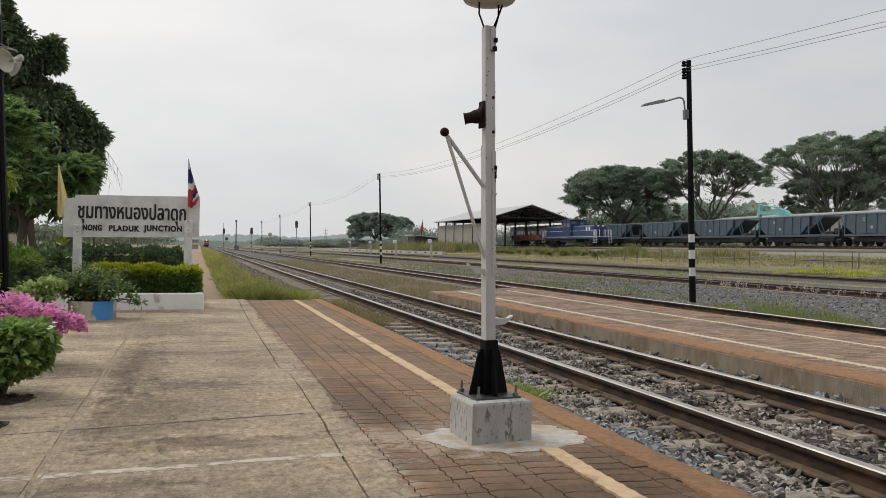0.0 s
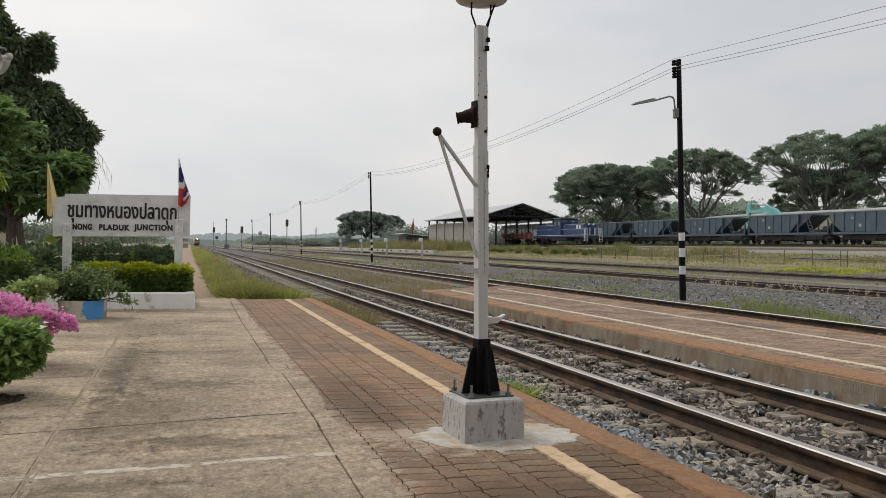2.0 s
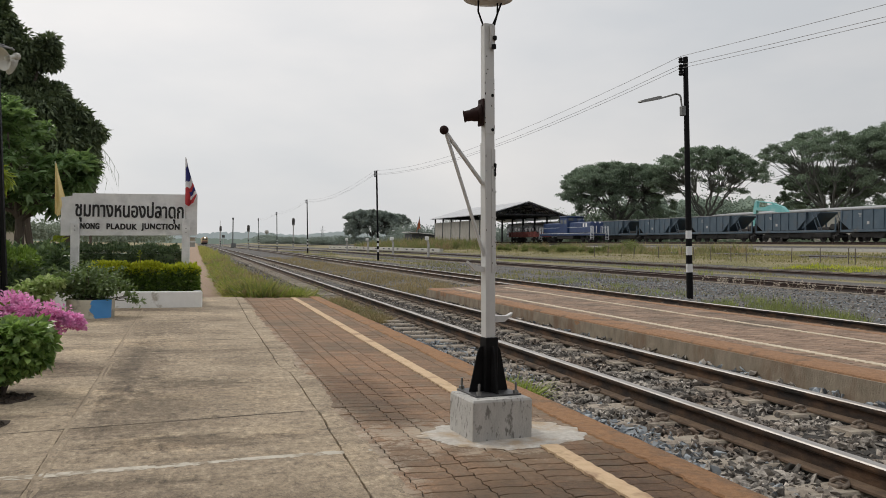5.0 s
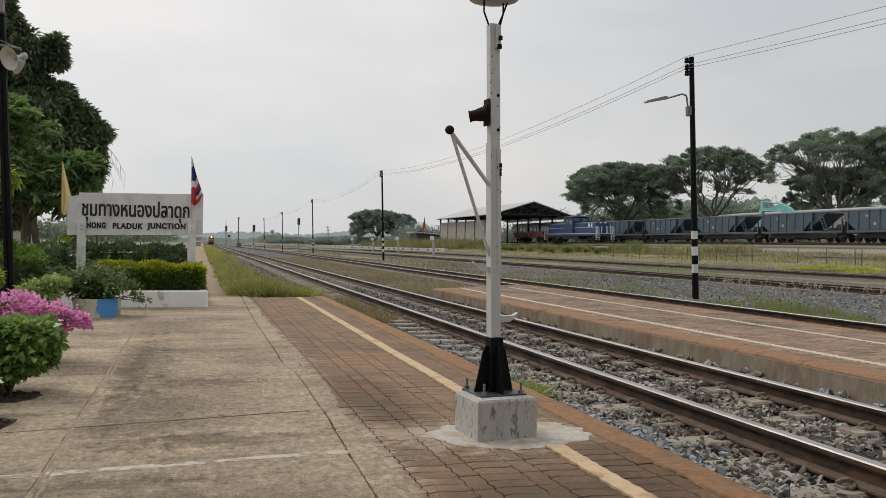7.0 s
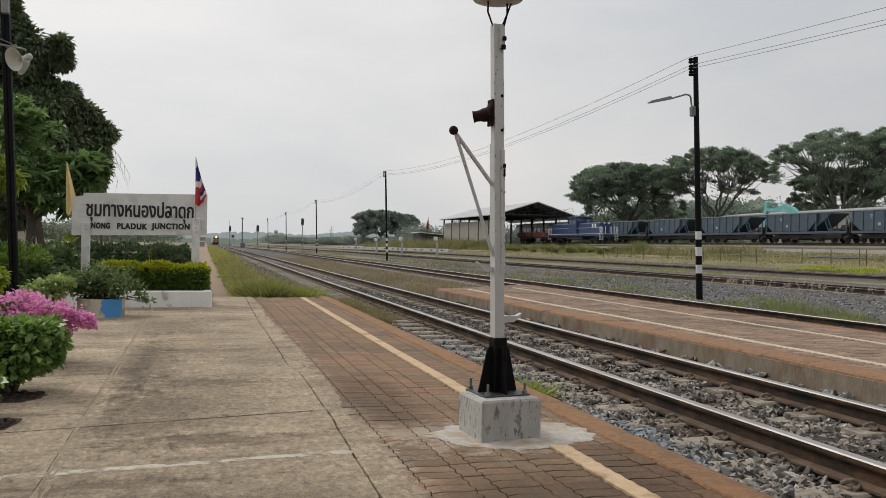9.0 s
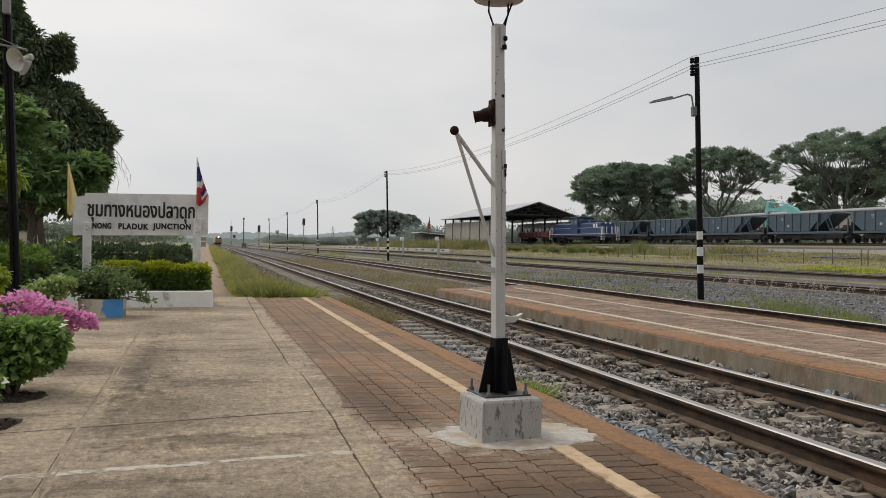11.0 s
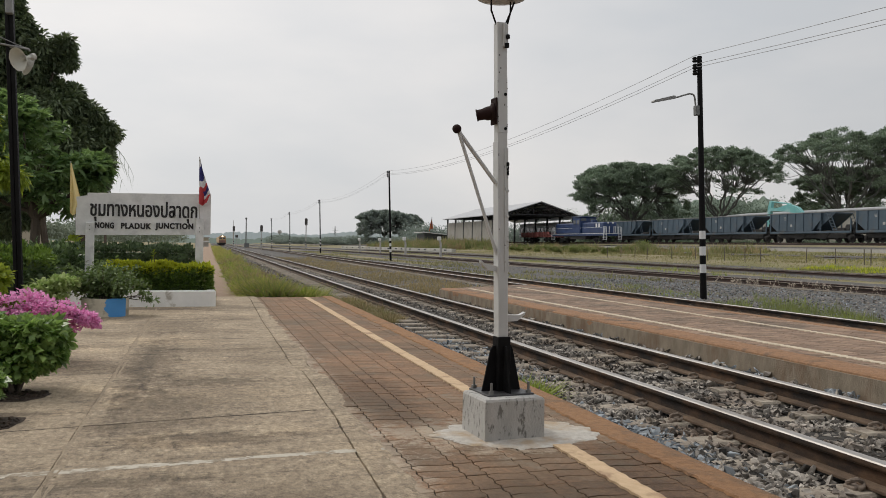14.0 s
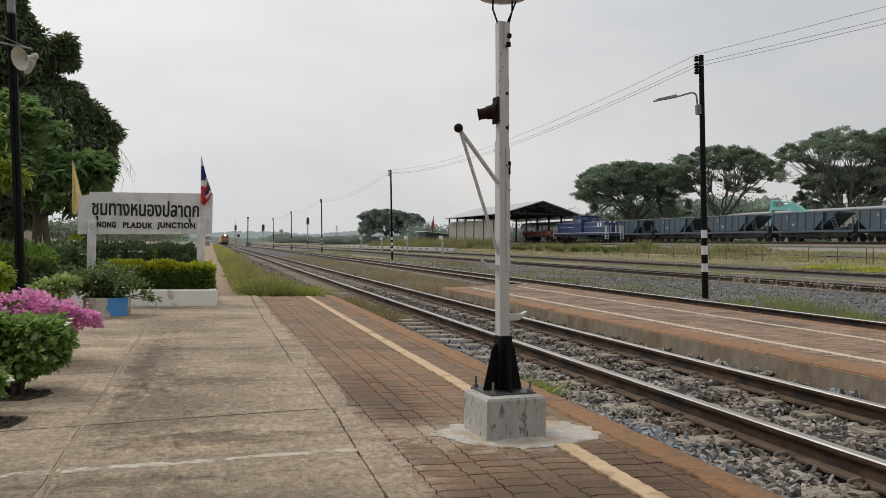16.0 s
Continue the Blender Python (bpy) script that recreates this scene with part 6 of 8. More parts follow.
def build_signal(at, height, r=0.07, big=1.0, label="dark railway colour-light signal on a banded post"):
    s = thing("railway_signal", label, "railway signal", "signals along the tracks", at=pose(*at))
    part("mast", Geo().tube([(0, 0, -0.1), (0, 0, height - 0.2)], r, 10), M_POST_CONC, s)
    for k in range(3):
        part("band", Geo().tube([(0, 0, 0.25 + 0.5 * k), (0, 0, 0.5 + 0.5 * k)], r * 1.06, 10), M_BLACK, s)
    w, h = 0.24 * big, 0.62 * big
    out = [(w * math.cos(a), (h - w) * (1 if a < math.pi else -1) + w * math.sin(a)) for a in [2 * math.pi * k / 20 for k in range(20)]]
    part("backboard", Geo().prism(out, -0.02, 0.02, pose(0, 0, height, 90, 0, 0)), M_SIGNAL, s)
    for dz in (-0.3, 0.15):
        part("lens_hood", Geo().tube([(0, -0.02, height + dz * big), (0, -0.25, height + dz * big)], 0.12 * big, 12), M_SIGNAL, s)
    part("equipment_box", Geo().box((0, -0.12, 0.55), (0.35, 0.25, 0.5), None, 0.02), M_POST_CONC, s)


build_signal((17.1, 148, -0.35), 5.1, 0.09, 1.1)
build_signal((7.5, 122, -0.25), 3.15, 0.06, 0.85)
build_signal((5.3, 184, -0.45), 4.2, 0.08, 1.05)


def build_small_signs():
    s = thing("marker_board", "small dark square marker board on a thin post beside the track", "sign", at=pose(6.0, 186, -0.2))
    part("mast", Geo().tube([(0, 0, 0), (0, 0, 2.2)], 0.05, 8), M_POST_CONC, s)
    part("board", Geo().box((0, -0.06, 2.3), (0.62, 0.04, 0.58), None, 0.02), M_SIGNAL, s)
    p = thing("concrete_mast", "thick weathered mast with a fork at the top", "mast", at=pose(8.3, 192, -0.2))
    part("shaft", Geo().tube([(0, 0, -0.3), (0, 0, 6.4)], [0.15, 0.12], 10), M_MAST, p)
    part("head", Geo().span((-0.24, -0.15, 6.3), (0.2, 0.15, 6.75), 0.05), M_MAST, p)
    part("foot_box", Geo().span((-0.4, -0.4, -0.3), (0.7, 0.4, 0.8), 0.05), M_MAST, p)
    m = thing("lattice_mast", "thin far communication mast", "mast", at=pose(6.5, 230, -0.2))
    part("shaft", Geo().tube([(0, 0, 0), (0, 0, 7.0)], [0.15, 0.05], 6), M_POST_CONC, m)
    g = thing("palm_tree", "distant sugar palm with a round crown", "tree", at=pose(35.5, 420, 0))
    part("trunk", Geo().tube([(0, 0, -0.5), (0, 0, 3)], 0.12, 8), M_MAST, g)
    crown("crown", 83, [((0, 0, 3.7), (0.95, 0.95, 0.9))], 500, 0.4, 0.16, L_MIDWOOD, g, 0.1, "", 0.2, 7, 0.5)


build_small_signs()

# ---- trees ----
def build_mango():
    tree = thing("mango_tree", "large dark green mango tree with dense drooping leaves", "tree", at=pose(-4.6, 21.0, -0.05))
    rng = np.random.default_rng(51)
    g = Geo()
    limb(g, rng, (0.93, 0, 0), (0.75, 0, 2.2), 0.085, 0.075, 0.05)
    clumps = [((-2.5, 0, 4.2), (2.2, 2.0, 1.7)), ((-0.9, -0.3, 5.1), (1.6, 1.6, 1.4)), ((0.1, 0, 4.6), (1.2, 1.3, 1.1)), ((1.05, -0.2, 3.25), (1.3, 1.3, 0.95)), ((-1.0, -0.6, 3.0), (2.0, 1.6, 1.2)),
              ((-2.0, 0.2, 6.2), (1.9, 1.7, 1.1)), ((-0.8, -0.2, 6.2), (0.9, 0.9, 0.7)), ((0.3, -0.2, 5.3), (0.85, 0.85, 0.7)), ((1.0, -0.1, 5.3), (0.68, 0.6, 0.5)), ((0.15, 0, 5.7), (0.6, 0.6, 0.45)), ((-0.15, 0, 6.35), (0.6, 0.6, 0.45)), ((1.6, 0, 3.95), (0.6, 0.6, 0.42)), ((2.0, 0, 3.5), (0.48, 0.5, 0.42)), ((1.15, 0, 4.4), (0.6, 0.6, 0.42)), ((0.5, 0.2, 4.6), (0.8, 0.8, 0.6)), ((-0.2, 0.3, 2.2), (1.8, 1.3, 0.7)), ((1.75, 0, 3.0), (0.7, 0.8, 0.75)), ((1.95, 0.1, 3.5), (0.55, 0.6, 0.5)), ((1.5, 0, 2.3), (0.8, 0.8, 0.6)), ((-3.4, 0, 2.4), (1.6, 1.4, 1.1)), ((-1.9, 0.4, 1.6), (1.3, 1.2, 0.7)), ((-0.2, 0.3, 1.3), (0.42, 0.6, 0.5)), ((0.25, 0.2, 1.45), (0.6, 0.6, 0.26)), ((0.1, 0.3, 1.95), (1.4, 1.0, 0.55)), ((-2.6, 0.2, 1.8), (1.8, 1.2, 0.8)), ((-3.6, 0.4, 1.2), (1.6, 1.2, 0.8)), ((0.9, -0.4, 3.95), (1.0, 0.9, 0.6)), ((-0.2, -0.5, 3.5), (1.3, 1.0, 0.9)), ((-1.2, -0.5, 4.6), (1.5, 1.2, 1.0))]
    for c, r in clumps:
        limb(g, rng, (0.75, 0, 2.1), c, 0.06, 0.025, 0.15, 5, 6)
    part("trunk", g, M_BARK, tree, "", True)
    crown("crown", 52, clumps, 4900, 0.18, 0.056, L_MANGO, tree, 0.8, "", 0.35, 17, 0.34)


build_mango()


def build_plumeria():
    tree = thing("broadleaf_tree", "fresh green broad-leaved tree behind the name board", "tree", at=pose(-2.75, 14.3, -0.05))
    rng = np.random.default_rng(53)
    g = Geo()
    limb(g, rng, (0, 0, 0), (0.05, 0, 1.3), 0.09, 0.07, 0.05)
    clumps = [((-0.6, 0, 2.75), (0.8, 0.7, 0.5)), ((-0.1, -0.2, 2.6), (0.62, 0.6, 0.5)), ((0.72, -0.1, 2.02), (0.48, 0.5, 0.32)), ((-0.2, -0.4, 1.95), (0.8, 0.5, 0.45)), ((0.45, 0, 1.6), (0.6, 0.5, 0.32)),
              ((-0.9, 0, 1.9), (0.7, 0.6, 0.5)), ((0.95, 0, 2.1), (0.22, 0.3, 0.2)), ((-0.5, 0.2, 3.05), (0.5, 0.4, 0.25))]
    for c, r in clumps:
        limb(g, rng, (0.05, 0, 1.2), c, 0.045, 0.015, 0.15, 5, 6)
    part("trunk", g, M_BARK, tree, "", True)
    # whorls of leaves at the twig ends
    quads = []
    for c, r in clumps:
        tips, out = cloud_points(rng, 50, c, r, 0.35)
        for t, o in zip(tips, out):
            n = 19
            a = rng.uniform(0, 2 * math.pi, n)
            ways = np.stack([np.cos(a), np.sin(a), rng.uniform(0.0, 0.5, n)], axis=1) + o * 0.4
            quads.append(leaf_six(rng, np.repeat(t[None], n, 0) + rng.normal(scale=0.015, size=(n, 3)), ways, 0.185, 0.056, 0.35))
    part("crown", fast_mesh("crown", np.concatenate(quads), 6, L_PLUME), None, tree)


build_plumeria()


def build_weeper():
    tree = thing("weeping_tree", "slim tree with hanging yellow-green fronds", "tree", at=pose(-2.84, 11.0, 0))
    rng = np.random.default_rng(55)
    g = Geo()
    limb(g, rng, (0, 0, 0), (0, 0, 2.5), 0.045, 0.02, 0.05)
    part("trunk", g, M_BARK, tree, "", True)
    clumps = [((rng.uniform(-0.25, 0.22), rng.uniform(-0.2, 0.2), z), (0.22, 0.22, 0.30)) for z in np.arange(0.45, 2.5, 0.15)]
    clumps += [((0.34, -0.1, 1.72), (0.2, 0.15, 0.2)), ((0.52, -0.1, 1.62), (0.13, 0.1, 0.18))]
    crown("crown", 56, clumps, 420, 0.14, 0.03, L_WEEP, tree, 1.3, "", 0.2, 7, 0.5)


build_weeper()


PALM_X = -3.2


def build_palm():
    tree = thing("palm_tree", "palm with thin drooping fronds showing beside the mango tree", "tree", at=pose(PALM_X, 23.0, -0.05))
    rng = np.random.default_rng(57)
    g = Geo()
    limb(g, rng, (0, 0, 0), (0, 0, 3.3), 0.13, 0.1, 0.03)
    part("trunk", g, M_BARK, tree, "", True)
    for k in range(16):
        a = 2 * math.pi * k / 16 + rng.uniform(-0.2, 0.2)
        ln = rng.uniform(0.9, 1.35)
        up = rng.uniform(0.1, 0.75)
        pts = [Vector((math.cos(a) * ln * s, math.sin(a) * ln * s, 3.3 + up * math.sin(s * 2.4) - 0.9 * s * s)) for s in [q / 10 for q in range(11)]]
        f = Geo().tube(pts, [0.012 - 0.009 * q / 10 for q in range(11)], 4)
        for q in range(2, 11):
            for sd in (-1, 1):
                d = (pts[q] - pts[q - 1]).normalized()
                side = d.cross(Vector((0, 0, 1))).normalized() * sd
                tip = pts[q] + side * 0.22 + d * 0.2 - Vector((0, 0, 0.22))
                w = d * 0.012
                f.add([pts[q] - w, pts[q] + w, tip], [(0, 1, 2)])
        part("frond", f, L_MANGO, tree)


build_palm()


def build_rain_tree(at, height, rx, seed, lean=0.0, density=1.0, label="wide umbrella-shaped rain tree with dark limbs showing through", trunk_r=0.40, low=0.42, leaves=None, leaf=0.23, hang=0.24, under=26, per=310):
    tree = thing("rain_tree", label, "tree", "trees behind the wagons", at=pose(*at))
    rng = np.random.default_rng(seed)
    g = Geo()
    fork = Vector((lean, 0, height * 0.26))
    limb(g, rng, (0, 0, -0.5), fork, trunk_r, trunk_r * 0.8, 0.04)
    clumps = []
    n = int(190 * density)
    for k in range(n):
        a = 2.399 * k + rng.uniform(-0.4, 0.4)
        d = math.sqrt((k + 0.5) / n)
        x, y = math.cos(a) * d * rx + lean, math.sin(a) * d * rx * 0.8
        z = height * (0.965 - 0.22 * d ** 2.8 + 0.03 * noise.noise((x * 0.35, y * 0.35, seed))) - rng.uniform(0, 1) ** 2.6 * hang * height
        s = rx * rng.uniform(0.05, 0.105)
        clumps.append(((x, y, z), (s * rng.uniform(1.0, 1.7), s * rng.uniform(1.0, 1.7), s * rng.uniform(0.3, 0.75))))
    for k in range(under):
        a = rng.uniform(0, 2 * math.pi)
        d = rng.uniform(0.6, 1.0)
        s = rx * rng.uniform(0.07, 0.12)
        clumps.append(((math.cos(a) * d * rx + lean, math.sin(a) * d * rx * 0.8, height * rng.uniform(low, 0.64)), (s * 1.3, s * 1.3, s * 0.5)))
    forks = []
    for k in range(9):
        a = 2 * math.pi * k / 9 + rng.uniform(-0.3, 0.3)
        p = Vector((math.cos(a) * rx * 0.42 + lean, math.sin(a) * rx * 0.34, height * rng.uniform(0.50, 0.62)))
        limb(g, rng, fork - Vector((0, 0, rng.uniform(0, height * 0.06))), p, trunk_r * 0.5, trunk_r * 0.28, 0.10, 6, 7)
        forks.append(p)
    for c, r in clumps:
        p = min(forks, key=lambda q: (q - Vector(c)).length)
        limb(g, rng, p, Vector(c), trunk_r * 0.17, trunk_r * 0.05, 0.14, 4, 4)
    part("trunk", g, M_BARK_GREY, tree, "", True)
    crown("crown", seed + 1, clumps, per, leaf, leaf * 0.62, leaves or L_RAIN, tree, 0.1, "", 0.02, 13, 0.40)
    return tree


build_rain_tree((67.0, 118, 1.5), 13.7, 9.9, 61, 0, 1.9, low=0.12, under=120, hang=0.36)
build_rain_tree((74.0, 107.5, 1.5), 15.5, 9.4, 63, 2.4, 1.0, low=0.52, under=9, hang=0.16)
build_rain_tree((86.0, 92.5, 1.5), 16.9, 10.9, 65, 0.6, 0.90, low=0.50, under=16, hang=0.18)
build_rain_tree((96.0, 88.0, 1.5), 18.4, 9.6, 67, 0, 1.3, low=0.2, under=50, leaf=0.29, per=190)
build_rain_tree((95.5, 102, 1.5), 13.0, 8.5, 68, 0, 1.2, low=0.2, under=45, leaf=0.29, per=190)
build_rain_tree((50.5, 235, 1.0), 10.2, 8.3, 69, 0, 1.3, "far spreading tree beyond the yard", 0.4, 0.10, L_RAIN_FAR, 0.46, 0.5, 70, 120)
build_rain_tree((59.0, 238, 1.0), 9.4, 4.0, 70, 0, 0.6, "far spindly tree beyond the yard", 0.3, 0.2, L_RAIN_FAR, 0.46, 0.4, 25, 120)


def build_woods():
    rng = np.random.default_rng(71)

    def belt(name, label, mat, n, x0, x1, y0, y1, h, size, leaf, seed):
        rr = np.random.default_rng(seed)
        quads = []
        for k in range(n):
            u = (k + rr.uniform(0, 1)) / n
            x, y = x0 + (x1 - x0) * u, y0 + (y1 - y0) * u + rr.uniform(-6, 6)
            hh = h * (0.75 + 0.5 * noise.noise((u * 9, seed, 0)) + rr.uniform(-0.12, 0.2))
            for t in range(5):
                c = (x + rr.uniform(-size, size), y + rr.uniform(-size, size), 0.8 + hh * rr.uniform(0.15, 0.85))
                p, d = cloud_points(rr, 56, c, (size * rr.uniform(0.6, 1.1), size * 0.8, hh * rr.uniform(0.2, 0.34)), 0.3)
                quads.append(leaf_quads(rr, p, d, leaf * 1.22, leaf * 0.86, 0.1))
        tagged(part(name, fast_mesh(name, np.concatenate(quads), 4, mat)), label, "woods", "", "stuff")

    def treetops(xs, base, size, seed):
        """The broken outline of a wood: many crowns of uneven height side by side."""
        rr = np.random.default_rng(seed + 5)
        n = int(4.0 * (xs[-1] - xs[0]) / size)
        cx, cr = rr.uniform(xs[0], xs[-1], n), size * rr.uniform(0.35, 1.1, n)
        ch = base * rr.uniform(0.72, 1.0, n) * np.array([1.0 + 0.35 * noise.noise((c / size * 0.09, seed, 0)) for c in cx])
        out = []
        for x in xs:
            d = np.abs(x - cx) / cr
            near = d < 1
            h = (ch[near] * (0.62 + 0.38 * np.sqrt(1 - d[near] ** 2))).max() if near.any() else base * 0.6
            out.append(float(h) + base * (0.06 * noise.noise((x / size * 6, seed, 0)) + 0.05 * noise.noise((x / size * 2.3, seed, 4))))
        return out

    # the last tree lines: broken-outlined solids, haze painted on as a pale glow
    def ridge(y, x0, x1, step, base, amp, mat, seed, label):
        g = Geo()
        xs = np.arange(x0, x1, step)
        top = [h * (0.78 + 0.44 * max(0.0, min(1.0, (x - 0.02 * y) / (0.16 * y)))) for x, h in zip(xs, treetops(xs, base, amp, seed))]
        for a, b, p, q in zip(xs, xs[1:], top, top[1:]):
            g.add([(a, y, -3), (b, y, -3), (b, y + 2, q), (a, y + 2, p), (a, y + 25, p * 0.8), (b, y + 25, q * 0.8)], [(0, 1, 2, 3), (3, 2, 5, 4)])
        tagged(part("backdrop", g, mat), label, "backdrop", "", "structure")

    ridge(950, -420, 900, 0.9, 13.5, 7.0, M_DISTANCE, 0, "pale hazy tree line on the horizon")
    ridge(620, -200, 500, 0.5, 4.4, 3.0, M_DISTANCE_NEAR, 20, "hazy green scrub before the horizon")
    # the body of the wood behind the wagons, under its outer leaves
    g = Geo()
    us = np.linspace(0.0, 85.0, 300)
    tops = treetops(us, 12.0, 6.0, 33)
    start, way, off = Vector((91, 163, 1.0)), Vector((69, -30, 0)).normalized(), Vector((30, 69, 0)).normalized()
    for u, v, p, q in zip(us, us[1:], tops, tops[1:]):
        a, b = start + way * u, start + way * v
        g.add([a, b, b + off * 2 + Vector((0, 0, q * 0.8)), a + off * 2 + Vector((0, 0, p * 0.8)), a + off * 6 + Vector((0, 0, p)), b + off * 6 + Vector((0, 0, q)), b + off * 14, a + off * 14], [(0, 1, 2, 3), (3, 2, 5, 4), (4, 5, 6, 7)])
    tagged(part("far_woods", g, L_MIDWOOD), "dense green woods behind the wagons and rain trees", "woods", "", "stuff")
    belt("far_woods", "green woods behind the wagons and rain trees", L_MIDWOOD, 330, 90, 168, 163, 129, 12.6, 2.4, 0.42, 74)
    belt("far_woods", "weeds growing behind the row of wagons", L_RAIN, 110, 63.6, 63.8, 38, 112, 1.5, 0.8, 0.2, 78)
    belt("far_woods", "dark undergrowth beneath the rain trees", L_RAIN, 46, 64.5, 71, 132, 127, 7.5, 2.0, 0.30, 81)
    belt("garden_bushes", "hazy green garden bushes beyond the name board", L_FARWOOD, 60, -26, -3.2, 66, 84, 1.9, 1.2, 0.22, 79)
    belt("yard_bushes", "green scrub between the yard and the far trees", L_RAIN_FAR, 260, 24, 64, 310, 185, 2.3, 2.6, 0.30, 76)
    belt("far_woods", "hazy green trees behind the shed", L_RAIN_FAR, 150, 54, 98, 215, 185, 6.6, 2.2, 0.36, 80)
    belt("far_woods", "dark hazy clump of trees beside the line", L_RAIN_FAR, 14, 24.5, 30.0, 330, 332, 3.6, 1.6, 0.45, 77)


build_woods()


def build_garden_tree():
    tree = thing("garden_tree", "small hazy tree showing above the name board", "tree", at=pose(-5.2, 45.0, -0.05))
    rng = np.random.default_rng(85)
    g = Geo()
    limb(g, rng, (0, 0, 0), (0, 0, 2.2), 0.08, 0.05, 0.05)
    clumps = [((0, 0, 2.9), (0.7, 0.6, 0.5)), ((-0.6, 0, 2.5), (0.7, 0.6, 0.5)), ((0.55, 0, 2.4), (0.6, 0.6, 0.45)), ((0, 0, 1.9), (1.0, 0.8, 0.5))]
    for c, r in clumps:
        limb(g, rng, (0, 0, 1.6), c, 0.04, 0.015, 0.15, 4, 5)
    part("trunk", g, M_BARK, tree, "", True)
    crown("crown", 86, clumps, 700, 0.14, 0.06, L_RAIN, tree, 0.3, "", 0.2, 8, 0.5)


build_garden_tree()


# ---- rolling stock ----
def wheel_geo(r, x, y, z):
    m = pose(x, y, z, 0, 90, 0)
    return Geo().lathe([(0.0, -0.04), (r * 0.85, -0.04), (r, -0.06), (r, 0.05), (r * 0.85, 0.05), (r * 0.8, 0.03), (r * 0.3, 0.04), (0.0, 0.06)], 18, m)


def build_bogie(parent, y):
    b = part("bogie", Geo().box((0, y, 0.55), (1.6, 2.3, 0.24), None, 0.04), M_WAGON_DARK, parent)
    for sy in (-0.85, 0.85):
        for sx in (-0.53, 0.53):
            part("wheel", wheel_geo(0.42, sx, y + sy, 0.42), M_WAGON_DARK, b)
        for sx in (-0.82, 0.82):
            part("axle_box", Geo().box((sx, y + sy, 0.45), (0.18, 0.34, 0.36), None, 0.04), M_WAGON_DARK, b)


def build_hopper(at):
    """A hopper wagon: its length along y."""
    w = thing("hopper_wagon", "blue-grey ribbed ore hopper wagon with sloping ends and ladders", "wagon", "row of hopper wagons", at=pose(*at))
    half, hw = 5.7, 1.28
    z0, z1 = 1.18, 3.02
    side = Matrix(((0, 0, 1, 0), (1, 0, 0, 0), (0, 1, 0, 0), (0, 0, 0, 1)))
    hop = [(half, z1), (-half + 3.95, z1), (-half + 3.95, z0 + 1.15), (-half + 5.2, z0), (half - 1.0, z0), (half - 0.12, z0 + 0.62), (half, z0 + 0.75)]
    part("hopper", Geo().prism(hop, -hw, hw, side), M_WAGON, w)
    slope = [(-half + 3.95, z1 - 0.03), (-half + 2.3, z1 - 0.03), (-half + 2.3, z1 - 0.15), (-half + 3.7, z0 + 0.75), (-half + 4.8, z0 + 0.05)]
    part("end_slope", Geo().prism(slope, -hw + 0.2, hw - 0.2, side), M_WAGON, w)
    part("brake_gear", Geo().box((0, -half + 2.2, 1.3), (1.5, 1.6, 0.32), None, 0.05).tube([(-0.7, -half + 1.1, 1.5), (0.7, -half + 1.1, 1.5)], 0.28, 12), M_WAGON_DARK, w)
    part("end_panel", Geo().span((-0.9, -half + 0.02, 1.12), (0.9, -half + 0.14, 2.0), 0.02), M_WAGON_DARK, w)
    rim = Geo().span((-hw - 0.05, -half - 0.02, z1 - 0.04), (-hw + 0.06, half + 0.02, z1 + 0.07), 0.02)
    rim.span((hw - 0.06, -half - 0.02, z1 - 0.04), (hw + 0.05, half + 0.02, z1 + 0.07), 0.02)
    rim.span((-hw + 0.06, -half - 0.02, z1 - 0.04), (hw - 0.06, -half + 0.06, z1 + 0.07), 0.02)
    rim.span((-hw + 0.06, half - 0.06, z1 - 0.04), (hw - 0.06, half + 0.02, z1 + 0.07), 0.02)
    part("top_rim", rim, M_WAGON_RIM, w)
    for s in (-1, 1):
        for k in range(7):
            y = -half + 4.01 + k * (2 * half - 4.07) / 6
            foot = z0 + 1.1 if k == 0 else z0 + 0.7 if k == 6 else z0 - 0.02
            part("rib", Geo().span((s * (hw + 0.005) - 0.06, y - 0.06, foot if k else 0.95), (s * (hw + 0.005) + 0.06, y + 0.06, z1 - 0.03), 0.012), M_WAGON, w)
        part("end_post", Geo().span((s * hw - 0.06, -half - 0.02, 0.95), (s * hw + 0.06, -half + 0.12, 2.25), 0.012), M_WAGON, w)
        part("end_post", Geo().span((s * hw - 0.06, half - 0.06, 0.95), (s * hw + 0.06, half + 0.06, z1), 0.012), M_WAGON, w)
        lad = Geo()
        for dy in (0.0, 0.5):
            lad.tube([(s * (hw + 0.08), -half + 2.7 + dy, z1), (s * (hw + 0.08), -half + 1.7 + dy, 1.1)], 0.032, 5)
        for q in range(6):
            z = 1.25 + q * 0.3
            y = -half + 1.7 + (z - 1.1) / (z1 - 1.1)
            lad.tube([(s * (hw + 0.08), y, z), (s * (hw + 0.08), y + 0.5, z)], 0.02, 5)
        part("ladder", lad, M_WAGON, w)
        part("sill", Geo().span((s * hw - 0.08, -half, 0.92), (s * hw + 0.08, half, 1.14), 0.02), M_WAGON, w)
        part("data_panel", Geo().box((s * (hw + 0.012), half - 3.2, 1.75), (0.012, 0.28, 0.26)), M_WAGON_TOP, w)
        for k in range(3):
            part("stencil_bar", Geo().box((s * (hw + 0.012), half - 2.3, 2.62 - 0.12 * k), (0.012, 0.5 - 0.1 * k, 0.05)), M_WAGON_TOP, w)
